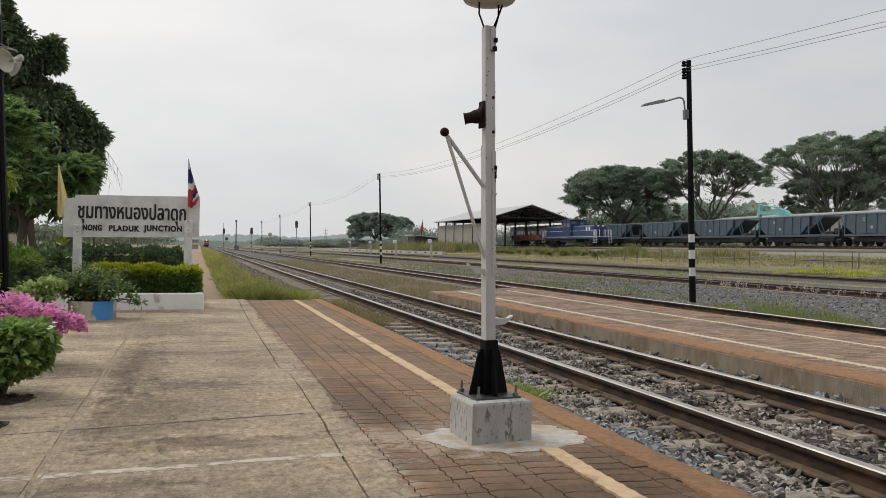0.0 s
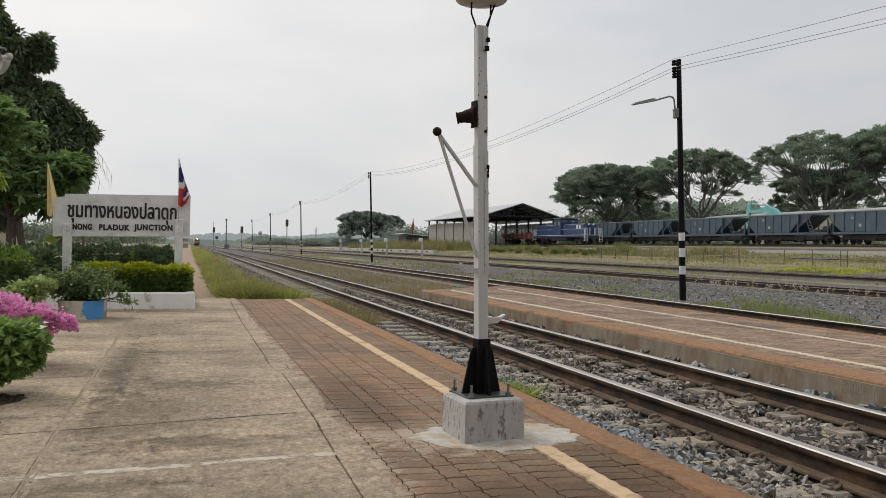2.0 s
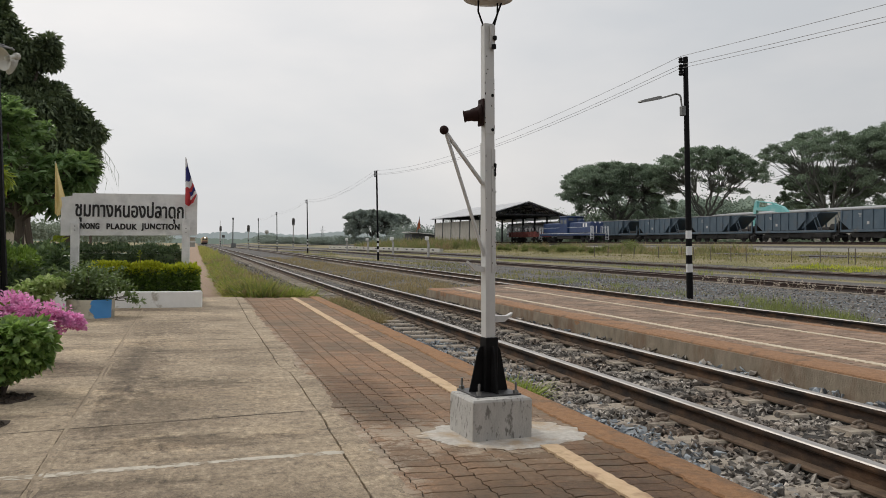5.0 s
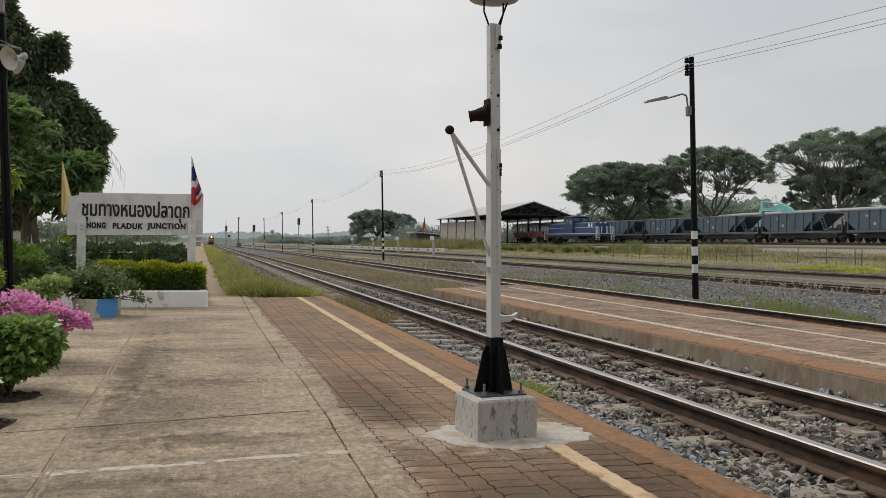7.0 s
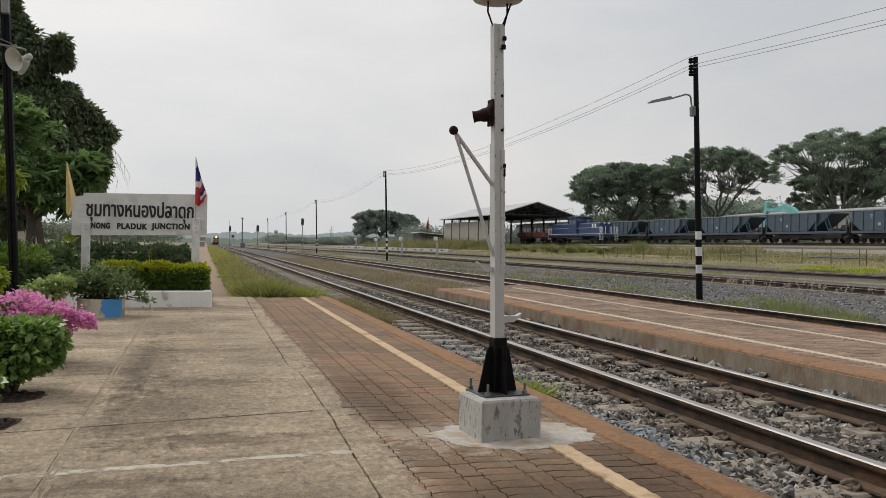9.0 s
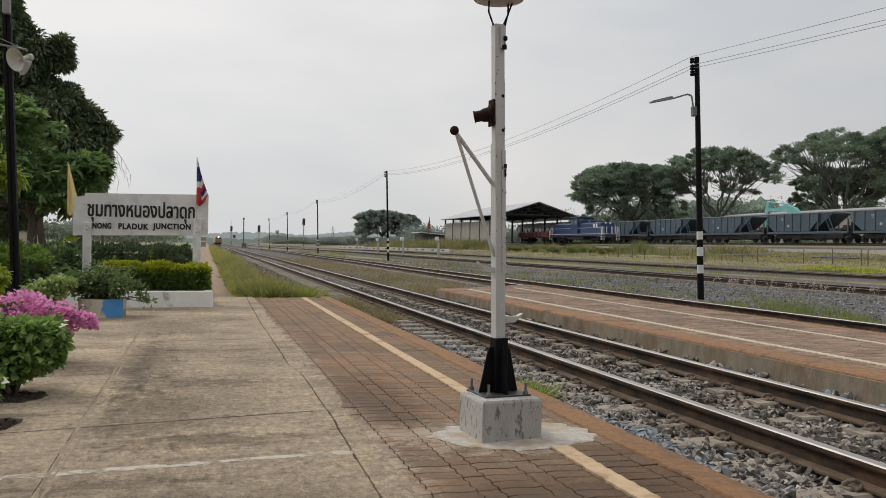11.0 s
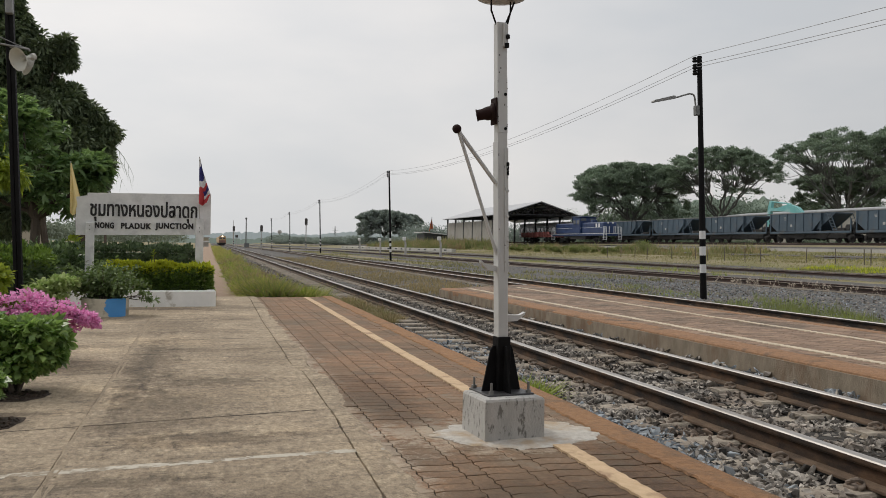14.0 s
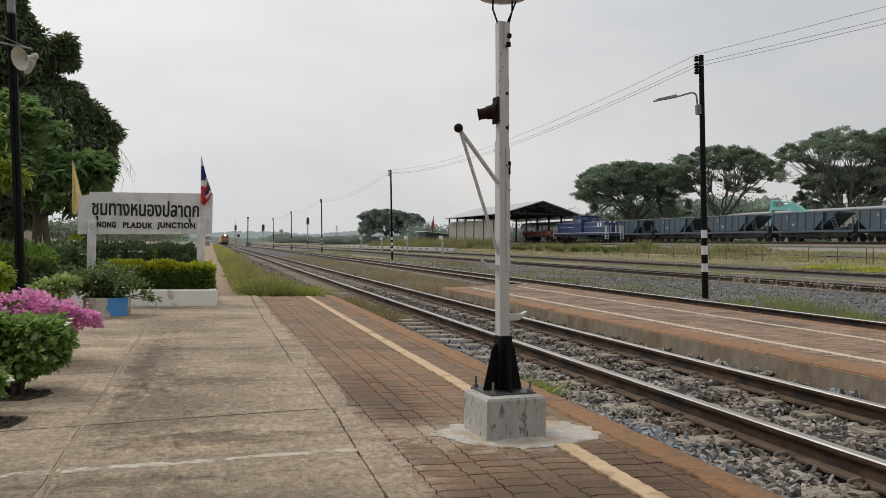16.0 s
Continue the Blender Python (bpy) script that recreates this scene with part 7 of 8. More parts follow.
    # solid box added to make the space under the sill dark
    part("underframe_fill", Geo().span((-0.95, -half + 1.0, 0.42), (0.95, half - 1.0, 0.9), 0.05), M_WAGON_DARK, w)
    chute = Geo()
    for y in (-1.6, 1.6):
        chute.prism([(y - 1.2, 1.2), (y + 1.2, 1.2), (y + 0.5, 0.35), (y - 0.5, 0.35)], -1.0, 1.0, side)
    part("chute", chute, M_WAGON_DARK, w)
    part("centre_sill", Geo().span((-0.25, -half - 0.35, 0.85), (0.25, half + 0.35, 1.15), 0.03), M_WAGON_DARK, w)
    for y in (-half + 1.5, half - 1.5):
        build_bogie(w, y)
    return w


hopper = build_hopper((60.0, 104.0, 1.83))
for y in (91.95, 79.9, 67.85, 55.8, 43.75):
    copy_thing(hopper, pose(60.0, y, 1.83))


def build_loco():
    lo = thing("diesel_locomotive", "dark blue centre-cab diesel locomotive with white handrails", "locomotive", at=pose(52.5, 106.0, 1.62))
    part("frame", Geo().span((-1.35, -8.4, 0.95), (1.35, 8.4, 1.22), 0.04), M_LOCO_BLUE, lo)
    part("stripe", Geo().span((-1.37, -8.42, 1.232), (1.37, 8.42, 1.29), 0.01), M_LOCO_WHITE, lo)
    part("underframe", Geo().span((-1.1, -2.6, 0.5), (1.1, 2.6, 0.95), 0.05), M_WAGON_DARK, lo)
    for a, b, n in ((-7.8, -1.1, 8), (1.3, 7.8, 8)):
        h = part("hood", Geo().span((-1.0, a, 1.3), (1.0, b, 2.85), 0.14), M_LOCO_BLUE, lo)
        for k in range(n):
            for s in (-1, 1):
                y = a + 0.55 + k * (b - a - 1.1) / (n - 1)
                part("grille", Geo().box((s * 1.005, y, 2.4), (0.03, 0.42, 0.5), None, 0.008), M_WHITE_FAR if k in (1, 2) and a < 0 else M_LOCO_BLUE, h)
    cab = part("cab", Geo().span((-1.32, -1.1, 1.3), (1.32, 1.3, 3.62), 0.08), M_LOCO_BLUE, lo)
    part("cab_roof", Geo().span((-1.38, -1.25, 3.62), (1.38, 1.45, 3.78), 0.06), M_LOCO_BLUE, cab)
    for s in (-1, 1):
        for y in (-0.55, 0.65):
            part("side_window", Geo().box((s * 1.325, y, 2.95), (0.03, 0.75, 0.6), None, 0.01), M_GLASS, cab)
        for y, e in ((-1.1, -1), (1.3, 1)):
            part("end_window", Geo().box((s * 0.7, y + e * 0.01, 3.32), (0.8, 0.03, 0.4), None, 0.01), M_GLASS, cab)
    part("exhaust", Geo().span((-0.35, -3.4, 2.85), (0.35, -2.6, 3.25), 0.05), M_LOCO_BLUE, lo)
    for e in (-1, 1):
        for x in (-1.2, -0.45, 0.45, 1.2):
            part("handrail", Geo().tube([(x, e * 8.35, 1.3), (x, e * 8.35, 2.25), (x * 0.8, e * 8.15, 2.25), (x * 0.8, e * 8.15, 1.3)], 0.045, 6), M_LOCO_WHITE, lo)
        for s in (-1, 1):
            st = Geo()
            for k in range(4):
                st.box((s * 1.15, e * (8.4 + 0.02 * k), 0.45 + 0.22 * k), (0.42, 0.3, 0.05))
            st.tube([(s * 1.35, e * 8.55, 0.4), (s * 1.35, e * 8.4, 2.2)], 0.04, 6)
            st.tube([(s * 0.92, e * 8.55, 0.4), (s * 0.92, e * 8.4, 2.2)], 0.04, 6)
            part("step_ladder", st, M_LOCO_WHITE, lo)
            part("headlight", Geo().tube([(s * 0.35, e * 7.8, 2.75), (s * 0.35, e * 7.86, 2.75)], 0.13, 12), M_LOCO_WHITE, lo)
    for s in (-1, 1):
        part("side_rail", Geo().tube([(s * 1.3, -8.3, 2.1), (s * 1.3, -1.2, 2.1)], 0.018, 5), M_LOCO_WHITE, lo)
        part("side_rail", Geo().tube([(s * 1.3, 1.4, 2.1), (s * 1.3, 8.3, 2.1)], 0.018, 5), M_LOCO_WHITE, lo)
    for y in (-5.6, 5.6):
        build_bogie(lo, y)


build_loco()


def build_flat_wagon():
    f = thing("flat_wagon", "dull red low-sided flat wagon", "wagon", at=pose(52.5, 121.5, 1.62))
    part("deck", Geo().span((-1.3, -5.8, 0.85), (1.3, 5.8, 1.15), 0.03), M_LOCO_RED, f)
    for s in (-1, 1):
        part("side", Geo().span((s * 1.3 - 0.05, -5.8, 1.15), (s * 1.3 + 0.05, 5.8, 1.65), 0.02), M_LOCO_RED, f)
        for k in range(8):
            part("stake", Geo().span((s * 1.37 - 0.05, -5.4 + k * 1.54, 0.9), (s * 1.37 + 0.05, -5.28 + k * 1.54, 1.72), 0.02), M_LOCO_RED, f)
    for y in (-3.9, 3.9):
        build_bogie(f, y)


build_flat_wagon()


def build_railcar():
    car = thing("stored_railcar", "pale grey stored railcar with a rounded white roof behind the shed", "railcar", at=pose(57.2, 130.0, 1.7))
    flat = Matrix(((1, 0, 0, 0), (0, 0, 1, 0), (0, 1, 0, 0), (0, 0, 0, 1)))
    part("body", Geo().span((-1.3, -10, 0.9), (1.3, 10, 2.9), 0.05), M_LOCO_WHITE, car)
    part("roof", Geo().prism([(-1.3, 2.91), (1.3, 2.91), (1.2, 3.2), (0.7, 3.42), (-0.7, 3.42), (-1.2, 3.2)], -10, 10, flat), M_WHITE_FAR, car)
    for s in (-1, 1):
        for k in range(12):
            part("side_window", Geo().box((s * 1.305, -8.8 + 1.6 * k, 2.25), (0.03, 1.0, 0.6), None, 0.01), M_GLASS, car)
        part("stripe", Geo().box((s * 1.306, 0, 1.45), (0.02, 19.8, 0.25)), M_LOCO_BLUE, car)
    for y in (-7, 7):
        build_bogie(car, y)


build_railcar()


def build_far_structures():
    tank = thing("water_tower", "far round water tank on a thin leg", "water tower", at=pose(35.0, 420, -0.3))
    part("leg", Geo().tube([(0, 0, 0), (0, 0, 5.8)], 0.2, 8), M_MAST, tank)
    part("tank", Geo().lathe([(0.0, 5.6), (0.7, 5.8), (1.05, 6.4), (1.05, 6.9), (0.7, 7.5), (0.0, 7.7)], 16), M_POST_CONC, tank)
    py = thing("power_pylon", "far steel lattice power pylon in the haze", "pylon", at=pose(91.0, 600, 0))
    g = Geo()
    for sx, sy in ((-1, -1), (1, -1), (1, 1), (-1, 1)):
        g.tube([(sx * 1.1, sy * 1.1, 0), (sx * 0.2, sy * 0.2, 14)], 0.09, 4)
    for k in range(6):
        z, w = 2.0 * k, 1.1 - 0.13 * k
        g.tube([(-w, -w, z), (w - 0.13, -w + 0.13, z + 2)], 0.06, 4)
        g.tube([(w, -w, z), (-w + 0.13, -w + 0.13, z + 2)], 0.06, 4)
    part("lattice", g, M_MAST, py)
    for z in (10.5, 12.5):
        part("cross_arm", Geo().tube([(-2.2, 0, z), (2.2, 0, z)], 0.09, 4), M_MAST, py)


build_far_structures()


def build_shed():
    shed = thing("open_shed", "open steel workshop shed with a grey sheet gable roof and low wall", "shed", kind="structure", at=pose(50.0, 128.0, 1.1))
    hw, y0, y1, eave, ridge = 5.9, -11.0, 19.5, 4.95, 6.85
    for s in (-1, 1):
        g = Geo()
        out = hw + (1.9 if s > 0 else 1.0)
        low = ridge - (ridge - eave + 0.25) * out / (hw + 1)
        vs = [(0, y0 - 1, ridge), (s * out, y0 - 1, low), (s * out, y1, low), (0, y1, ridge)]
        g.add(vs + [(x, y, z + 0.12) for x, y, z in vs], [(0, 1, 2, 3), (4, 5, 6, 7), (0, 1, 5, 4), (1, 2, 6, 5), (2, 3, 7, 6), (3, 0, 4, 7)])
        part("roof_slope", g, M_ROOF, shed)
        for k in range(7):
            y = y0 + (y1 - y0) * k / 6
            part("column", Geo().span((s * hw - 0.13, y - 0.13, -0.6), (s * hw + 0.13, y + 0.13, eave)), M_ROOF_UNDER, shed)
    for k in range(7):
        y = y0 + (y1 - y0) * k / 6
        t = Geo().tube([(-hw, y, eave - 0.1), (hw, y, eave - 0.1)], 0.1, 6)
        for s in (-1, 1):
            t.tube([(s * (hw + 0.6), y, eave - 0.25), (0, y, ridge - 0.12)], 0.1, 6)
            for q in range(1, 6):
                a = s * hw * q / 6
                top = ridge - 0.15 - (ridge - eave) * q / 6
                t.tube([(a, y, eave - 0.1), (a, y, top)], 0.055, 5)
                t.tube([(a, y, top), (s * hw * (q + 1) / 6 if q < 5 else s * hw, y, eave - 0.1)], 0.05, 5)
        part("truss", t, M_ROOF_UNDER, shed)
    for k in range(10):
        x = -hw + 2 * hw * (k + 0.5) / 10
        part("purlin", Geo().span((x - 0.06, y0 - 0.8, eave - 0.2 + (ridge - eave) * (1 - abs(x) / hw) - 0.15), (x + 0.06, y1, eave - 0.2 + (ridge - eave) * (1 - abs(x) / hw))), M_ROOF_UNDER, shed)
    for k in range(16):
        a, b = y0 + 4 + (y1 - y0 - 4) * k / 16, y0 + 4 + (y1 - y0 - 4) * (k + 1) / 16
        part("wall_panel", Geo().span((-hw - 0.06, a, -0.7), (-hw + 0.04 - 0.03 * (k % 2), b, 4.0)), M_SHED_WALL, shed)
    lean = thing("lean_to", "small white-roofed lean-to hut beside the shed", "shed", kind="structure", at=pose(45.5, 163, 0.9))
    part("roof", Geo().box((0, 0, 2.4), (6.5, 7, 0.14), Euler((0, radians(4), 0)).to_matrix()), M_WHITE_FAR, lean)
    part("wall", Geo().span((-2.7, -3, 0), (2.9, 3, 2.25)), M_ROOF_UNDER, lean)
    flag = thing("orange_flag", "limp orange flag on a pole near the shed", "flag", at=pose(41.3, 150, 0.8))
    part("staff", Geo().tube([(0, 0, 0), (0.3, 0, 5.6)], 0.04, 6), M_ROOF_UNDER, flag)
    g = Geo()
    g.add([(0.3, 0, 5.5), (0.45, 0.1, 4.5), (0.55, 0.0, 3.3), (0.1, 0.05, 3.2), (-0.25, 0.1, 2.6), (0.0, 0.05, 4.2)], [(0, 1, 5), (1, 2, 3, 5), (3, 4, 5)])
    part("cloth", g, M_ORANGE, flag)


build_shed()


def build_store():
    st = thing("store_shed", "long low store shed with a pale sheet roof behind the wagons", "shed", kind="structure", at=pose(73.0, 82.0, 1.645))
    part("wall", Geo().span((-2.8, -19, -0.2), (2.8, 14, 3.94)), M_SHED_WALL, st)
    part("roof", Geo().prism([(-3.3, 3.95), (3.3, 3.95), (3.3, 4.07), (0.0, 4.5), (-3.3, 4.12)], -19.6, 14.6, Matrix(((1, 0, 0, 0), (0, 0, 1, 0), (0, 1, 0, 0), (0, 0, 0, 1)))), M_ROOF, st)


build_store()


def build_excavator():
    ex = thing("excavator", "teal hydraulic excavator with its boom folded, behind the wagons", "excavator", at=pose(66.3, 76.7, 1.645, 0, 0, 92.5))
    flat = Matrix(((1, 0, 0, 0), (0, 0, 1, 0), (0, 1, 0, 0), (0, 0, 0, 1)))
    boom = [(-0.1, 2.0), (0.7, 2.0), (1.6, 3.72), (3.5, 4.0), (5.9, 4.15), (6.2, 4.35), (5.9, 4.5), (4.4, 4.5), (2.9, 4.85), (1.5, 4.45), (0.5, 3.6)]
    part("boom", Geo().prism(boom, -0.26, 0.26, flat), M_TEAL, ex)
    part("stick", Geo().prism([(5.72, 5.3), (6.1, 5.42), (6.38, 4.4), (6.5, 2.0), (6.15, 1.9), (5.88, 4.2)], -0.2, 0.2, flat), M_TEAL, ex)
    part("bucket", Geo().prism([(6.0, 2.1), (6.6, 2.1), (6.75, 1.45), (5.9, 1.2), (5.5, 1.5)], -0.5, 0.5, flat), M_WAGON_DARK, ex)
    part("house", Geo().span((-2.4, -1.3, 1.15), (0.6, 1.3, 2.3), 0.15), M_TEAL, ex)
    part("turntable", Geo().span((-1.1, -0.9, 0.7), (0.5, 0.9, 1.15), 0.05), M_WAGON_DARK, ex)
    part("cab", Geo().span((-0.7, 0.2, 1.2), (0.6, 1.28, 2.75), 0.12), M_TEAL, ex)
    for s in (-1, 1):
        part("crawler", Geo().span((-2.1, s * 1.1 - 0.3, 0.0), (2.1, s * 1.1 + 0.3, 0.9), 0.25), M_WAGON_DARK, ex)
    part("cylinder", Geo().tube([(2.7, 0.0, 4.86), (5.85, 0.0, 5.28)], 0.085, 8), M_TEAL, ex)


build_excavator()


def build_train():
    tr = thing("passenger_train", "approaching yellow diesel train with its headlight on", "train", at=pose(4.5, 270, RAIL_TOP - 0.45))
    nose = Geo().prism([(-1.35, 0.9), (1.35, 0.9), (1.38, 2.9), (1.15, 3.6), (0.6, 3.85), (-0.6, 3.85), (-1.15, 3.6), (-1.38, 2.9)], 0, 15, Matrix(((1, 0, 0, 0), (0, 0, 1, 0), (0, 1, 0, 0), (0, 0, 0, 1))))
    part("body", nose, M_TRAIN_YELLOW, tr)
    part("front_panel", Geo().box((0, -0.02, 1.55), (2.5, 0.05, 0.9), None, 0.02), M_TRAIN_RED, tr)
    part("buffer_beam", Geo().span((-1.3, -0.4, 0.55), (1.3, 0.0, 1.05), 0.05), M_WAGON_DARK, tr)
    for s in (-1, 1):
        part("windscreen", Geo().box((s * 0.62, -0.02, 2.75), (1.0, 0.06, 0.7), None, 0.02), M_GLASS, tr)
        part("buffer", Geo().tube([(s * 0.85, -0.4, 0.85), (s * 0.85, -0.8, 0.85)], 0.2, 12), M_WAGON_DARK, tr)
    part("headlight", Geo().tube([(0, 0.02, 3.5), (0, -0.08, 3.5)], 0.28, 16), M_HEADLIGHT, tr)
    for y in (3.0, 12.0):
        build_bogie(tr, y)
    for k in range(4):
        c = part("coach", Geo().span((-1.35, 16 + k * 20, 0.8), (1.35, 35.4 + k * 20, 3.6), 0.3), M_TRAIN_YELLOW, tr)
        for y in (19 + k * 20, 32.4 + k * 20):
            build_bogie(tr, y)
    # seen in the haze: a slim, low car body
    for ob in tr.children:
        if ob.name.split(".")[0] != "bogie":
            for v in ob.data.vertices:
                v.co.x, v.co.z = v.co.x * 0.88, 0.6 + (v.co.z - 0.6) * 0.88
    return tr


train = build_train()


# ---- small things of the yard ----
def build_yard_things():
    base = None
    for k, (x, y, h) in enumerate(((20.5, 70.7, 1.9), (20.2, 83.2, 1.75), (21.4, 102, 1.75), (20.8, 113.5, 1.75))):
        if base is None:
            base = thing("signal_bond_post", "short bent grey concrete post with a white cap", "post", "short posts in the yard", at=pose(x, y, -0.2))
            part("shaft", Geo().tube([(0, 0, -0.1), (0, 0, 1.2), (-0.12, 0, 1.55)], [0.13, 0.11, 0.1], 8), M_POST_CONC, base)
            part("cap", Geo().box((-0.16, 0, 1.7), (0.34, 0.3, 0.36), None, 0.05), M_WHITE_FAR, base)
        else:
            copy_thing(base, pose(x, y, -0.2, 0, 0, 15 * k))
    tr = thing("cable_trough", "long low pale concrete trough lying in the grass", "trough", at=pose(30.5, 102, 0.0, 0, 0, 8.3))
    part("trough", Geo().span((-0.3, -2, -0.05), (0.3, 46, 0.44), 0.03), M_WHITE_DULL, tr)
    for k in range(16):
        part("slot", Geo().box((-0.305, 0 + k * 3 + 0.4 * (k % 3), 0.24), (0.02, 0.7, 0.16)), M_ROOF_UNDER, tr)
    rng = random.Random(5)
    stake = None
    for x, y in [(33 + 0.12 * k + rng.uniform(-0.5, 0.5), 62 - 2.15 * k + rng.uniform(-0.8, 0.8)) for k in range(17)]:
        if stake is None:
            stake = thing("fence_stake", "thin dark fence stake standing in the grass", "stake", "stakes of an old fence", at=pose(x, y, yard(x)))
            part("shaft", Geo().tube([(0, 0, -0.1), (0, 0, 0.9)], 0.03, 6), M_STAKE, stake)
        else:
            copy_thing(stake, pose(x, y, yard(x), rng.uniform(-4, 4), rng.uniform(-4, 4), 0))
    road = thing("service_road", "pale dusty service road beside the siding", "road", kind="structure")
    part("surface", Geo().span((46.5, 20, yard(48) - 0.3), (50.5, 160, yard(50.5) + 0.03)), M_POST_CONC, road)
    house = thing("house", "beige plastered house with a tiled roof behind the garden", "house", at=pose(-12.3, 46, 0))
    part("wall", Geo().span((-3, 0, 0), (3.0, 6, 2.6)), M_BEIGE, house)
    part("roof", Geo().prism([(-3.8, 2.5), (3.8, 2.5), (0, 4.2)], -0.8, 6.8, Matrix(((1, 0, 0, 0), (0, 0, 1, 0), (0, 1, 0, 0), (0, 0, 0, 1)))), M_ROOF_RED, house)
    for x in (-1.8, 0.4, 1.9):
        w = part("window", Geo().box((x, -0.02, 1.5), (0.9, 0.08, 1.1)), M_GLASS, house)
        part("frame", Geo().box((x, -0.05, 0.92), (1.1, 0.14, 0.08)), M_WHITE_FAR, w)
    hut = thing("crossing_hut", "grey and white trackside hut with stacked floors", "hut", at=pose(-1.0, 175, -0.5))
    part("lower", Geo().span((-0.95, 0, 0), (0.95, 2, 1.15)), M_POST_CONC, hut)
    part("balcony", Geo().span((-1.15, -0.4, 1.15), (1.15, 2.2, 1.4)), M_WHITE_FAR, hut)
    part("upper", Geo().span((-0.95, 0, 1.4), (0.95, 2, 2.05)), M_BEIGE, hut)
    part("roof", Geo().span((-1.25, -0.5, 2.05), (1.25, 2.3, 2.25)), M_POST_CONC, hut)


build_yard_things()


# ---- grass ----
TUFT = (2.25, 5.4)


def build_grass():
    rng = np.random.default_rng(91)

    def patch(label, mat, n, x0, x1, y0, y1, h, w, keep=None, power=1.0, name="grass"):
        xy = np.stack([rng.uniform(x0, x1, n), y0 + (y1 - y0) * rng.random(n) ** power], axis=1)
        if keep is not None:
            xy = xy[np.array([keep(a, b) for a, b in xy])]
        z = np.array([lie(a, b) for a, b in xy]) - 0.01
        tall = np.array([0.35 + 1.3 * max(0.0, 0.5 + noise.noise((a * 1.9, b * 1.1, h * 9))) for a, b in xy])[:, None]
        kinds = np.array([0 if v > 0.06 else 1 if v > -0.16 else 2 for v in (noise.noise((a * 0.8, b * 0.35, 15)) for a, b in xy)]) if isinstance(mat, list) else None
        tagged(part(name, fast_mesh(name, blades(rng, xy, z, h * tall, w), 3, mat, kinds)), label, "weeds" if name == "weeds" else "grass", "", "stuff")

    def ragged(a, b):
        return noise.noise((a * 1.6, b * 0.7, 0)) > -0.12

    def clump_grass(label, mats, spots, name="grass"):
        """Tussocks: blades that fan out from a common foot; spots: x, y, height, count, material."""
        out, kinds = [], []
        for x, y, h, n, kind in spots:
            root = np.stack([rng.normal(x, h * 0.22, n), rng.normal(y, h * 0.22, n)], axis=1)
            way = (root - np.array([x, y])) * 0.7 + rng.normal(scale=0.6 * h, size=(n, 2))
            z = np.full(n, lie(x, y) - 0.01)
            up = h * rng.uniform(0.2, 1.05, n)
            a = rng.uniform(0, 2 * math.pi, n)
            w = np.stack([np.cos(a), np.sin(a), np.zeros(n)], axis=1) * (0.0085 + 0.0003 * y) * rng.uniform(0.6, 1.3, (n, 1))
            foot = np.concatenate([root, z[:, None]], axis=1)
            tip = np.concatenate([root + way, (z + up)[:, None]], axis=1)
            out.append(np.stack([foot - w, foot + w, tip], axis=1).reshape(-1, 3))
            kinds.append(np.where(rng.random(n) < 0.9, kind, rng.integers(0, len(mats), n)))
        tagged(part(name, fast_mesh(name, np.concatenate(out), 3, mats, np.concatenate(kinds))), label, "grass", "", "stuff")

    spots = []
    for k in range(640):
        y = 13.25 + 45 * rng.random() ** 1.8
        right = (1.50 if y < 15.5 else 1.24) + 0.22 * noise.noise((y * 0.5, 3, 0)) + 0.003 * y
        left = 0.42 + 0.16 * noise.noise((y * 0.9, 1, 0)) + 0.06 * noise.noise((y * 4, 1, 0))
        x = rng.uniform(left, right)
        m = noise.noise((x * 2.2, y * 0.8, 8)) + 0.3 * rng.normal()
        heap = noise.noise((x * 2.3, y * 0.85, 2)) + 0.5 * noise.noise((x * 5, y * 2.0, 4))
        ridge = math.exp(-((x - 0.5 * (left + right)) / 0.34) ** 2)
        if heap > -0.10:
            spots.append((x, y, (0.22 + 2.1 * max(0.0, heap + 0.1) * ridge + 0.5 * ridge) * rng.uniform(0.11, 0.28), 80, 1 if m > 0.12 else 2 if m < -0.16 else 3 if m < -0.02 else 0))
    clump_grass("shaggy yellow-green and straw-coloured verge grass beside the path", [L_GRASS, L_FRESH, L_DRY, L_BUSH], spots)
    clump_grass("dry grass tussocks at the platform edge in the ballast", [L_DRY, L_FIELD, L_DRY], [(rng.uniform(2.0, 2.78), 10.9 + 4.4 * rng.random(), rng.uniform(0.06, 0.17), 70, int(rng.integers(0, 3))) for k in range(90)])
    clump_grass("weeds growing in the joint of the platform", [L_DRY, L_FRESH], [(0.622 + rng.normal(scale=0.012), y + rng.normal(scale=0.03), h, 30, k) for y, h, k in ((5.52, 0.08, 0), (5.6, 0.09, 0), (5.68, 0.06, 0), (8.9, 0.07, 0), (11.9, 0.12, 0), (12.4, 0.14, 0), (12.8, 0.15, 0))])
    clump_grass("small weeds at the foot of the kerb", [L_DRY, L_FRESH], [(rng.uniform(-0.75, -0.15), 11.03 + rng.normal(scale=0.02), rng.uniform(0.02, 0.06), 18, int(rng.integers(0, 2))) for k in range(26)])
    patch("yellow-green verge grass farther along the line", L_GRASS, 9000, 0.36, 1.5, 38, 130, 0.28, 0.03, ragged, 1.3)
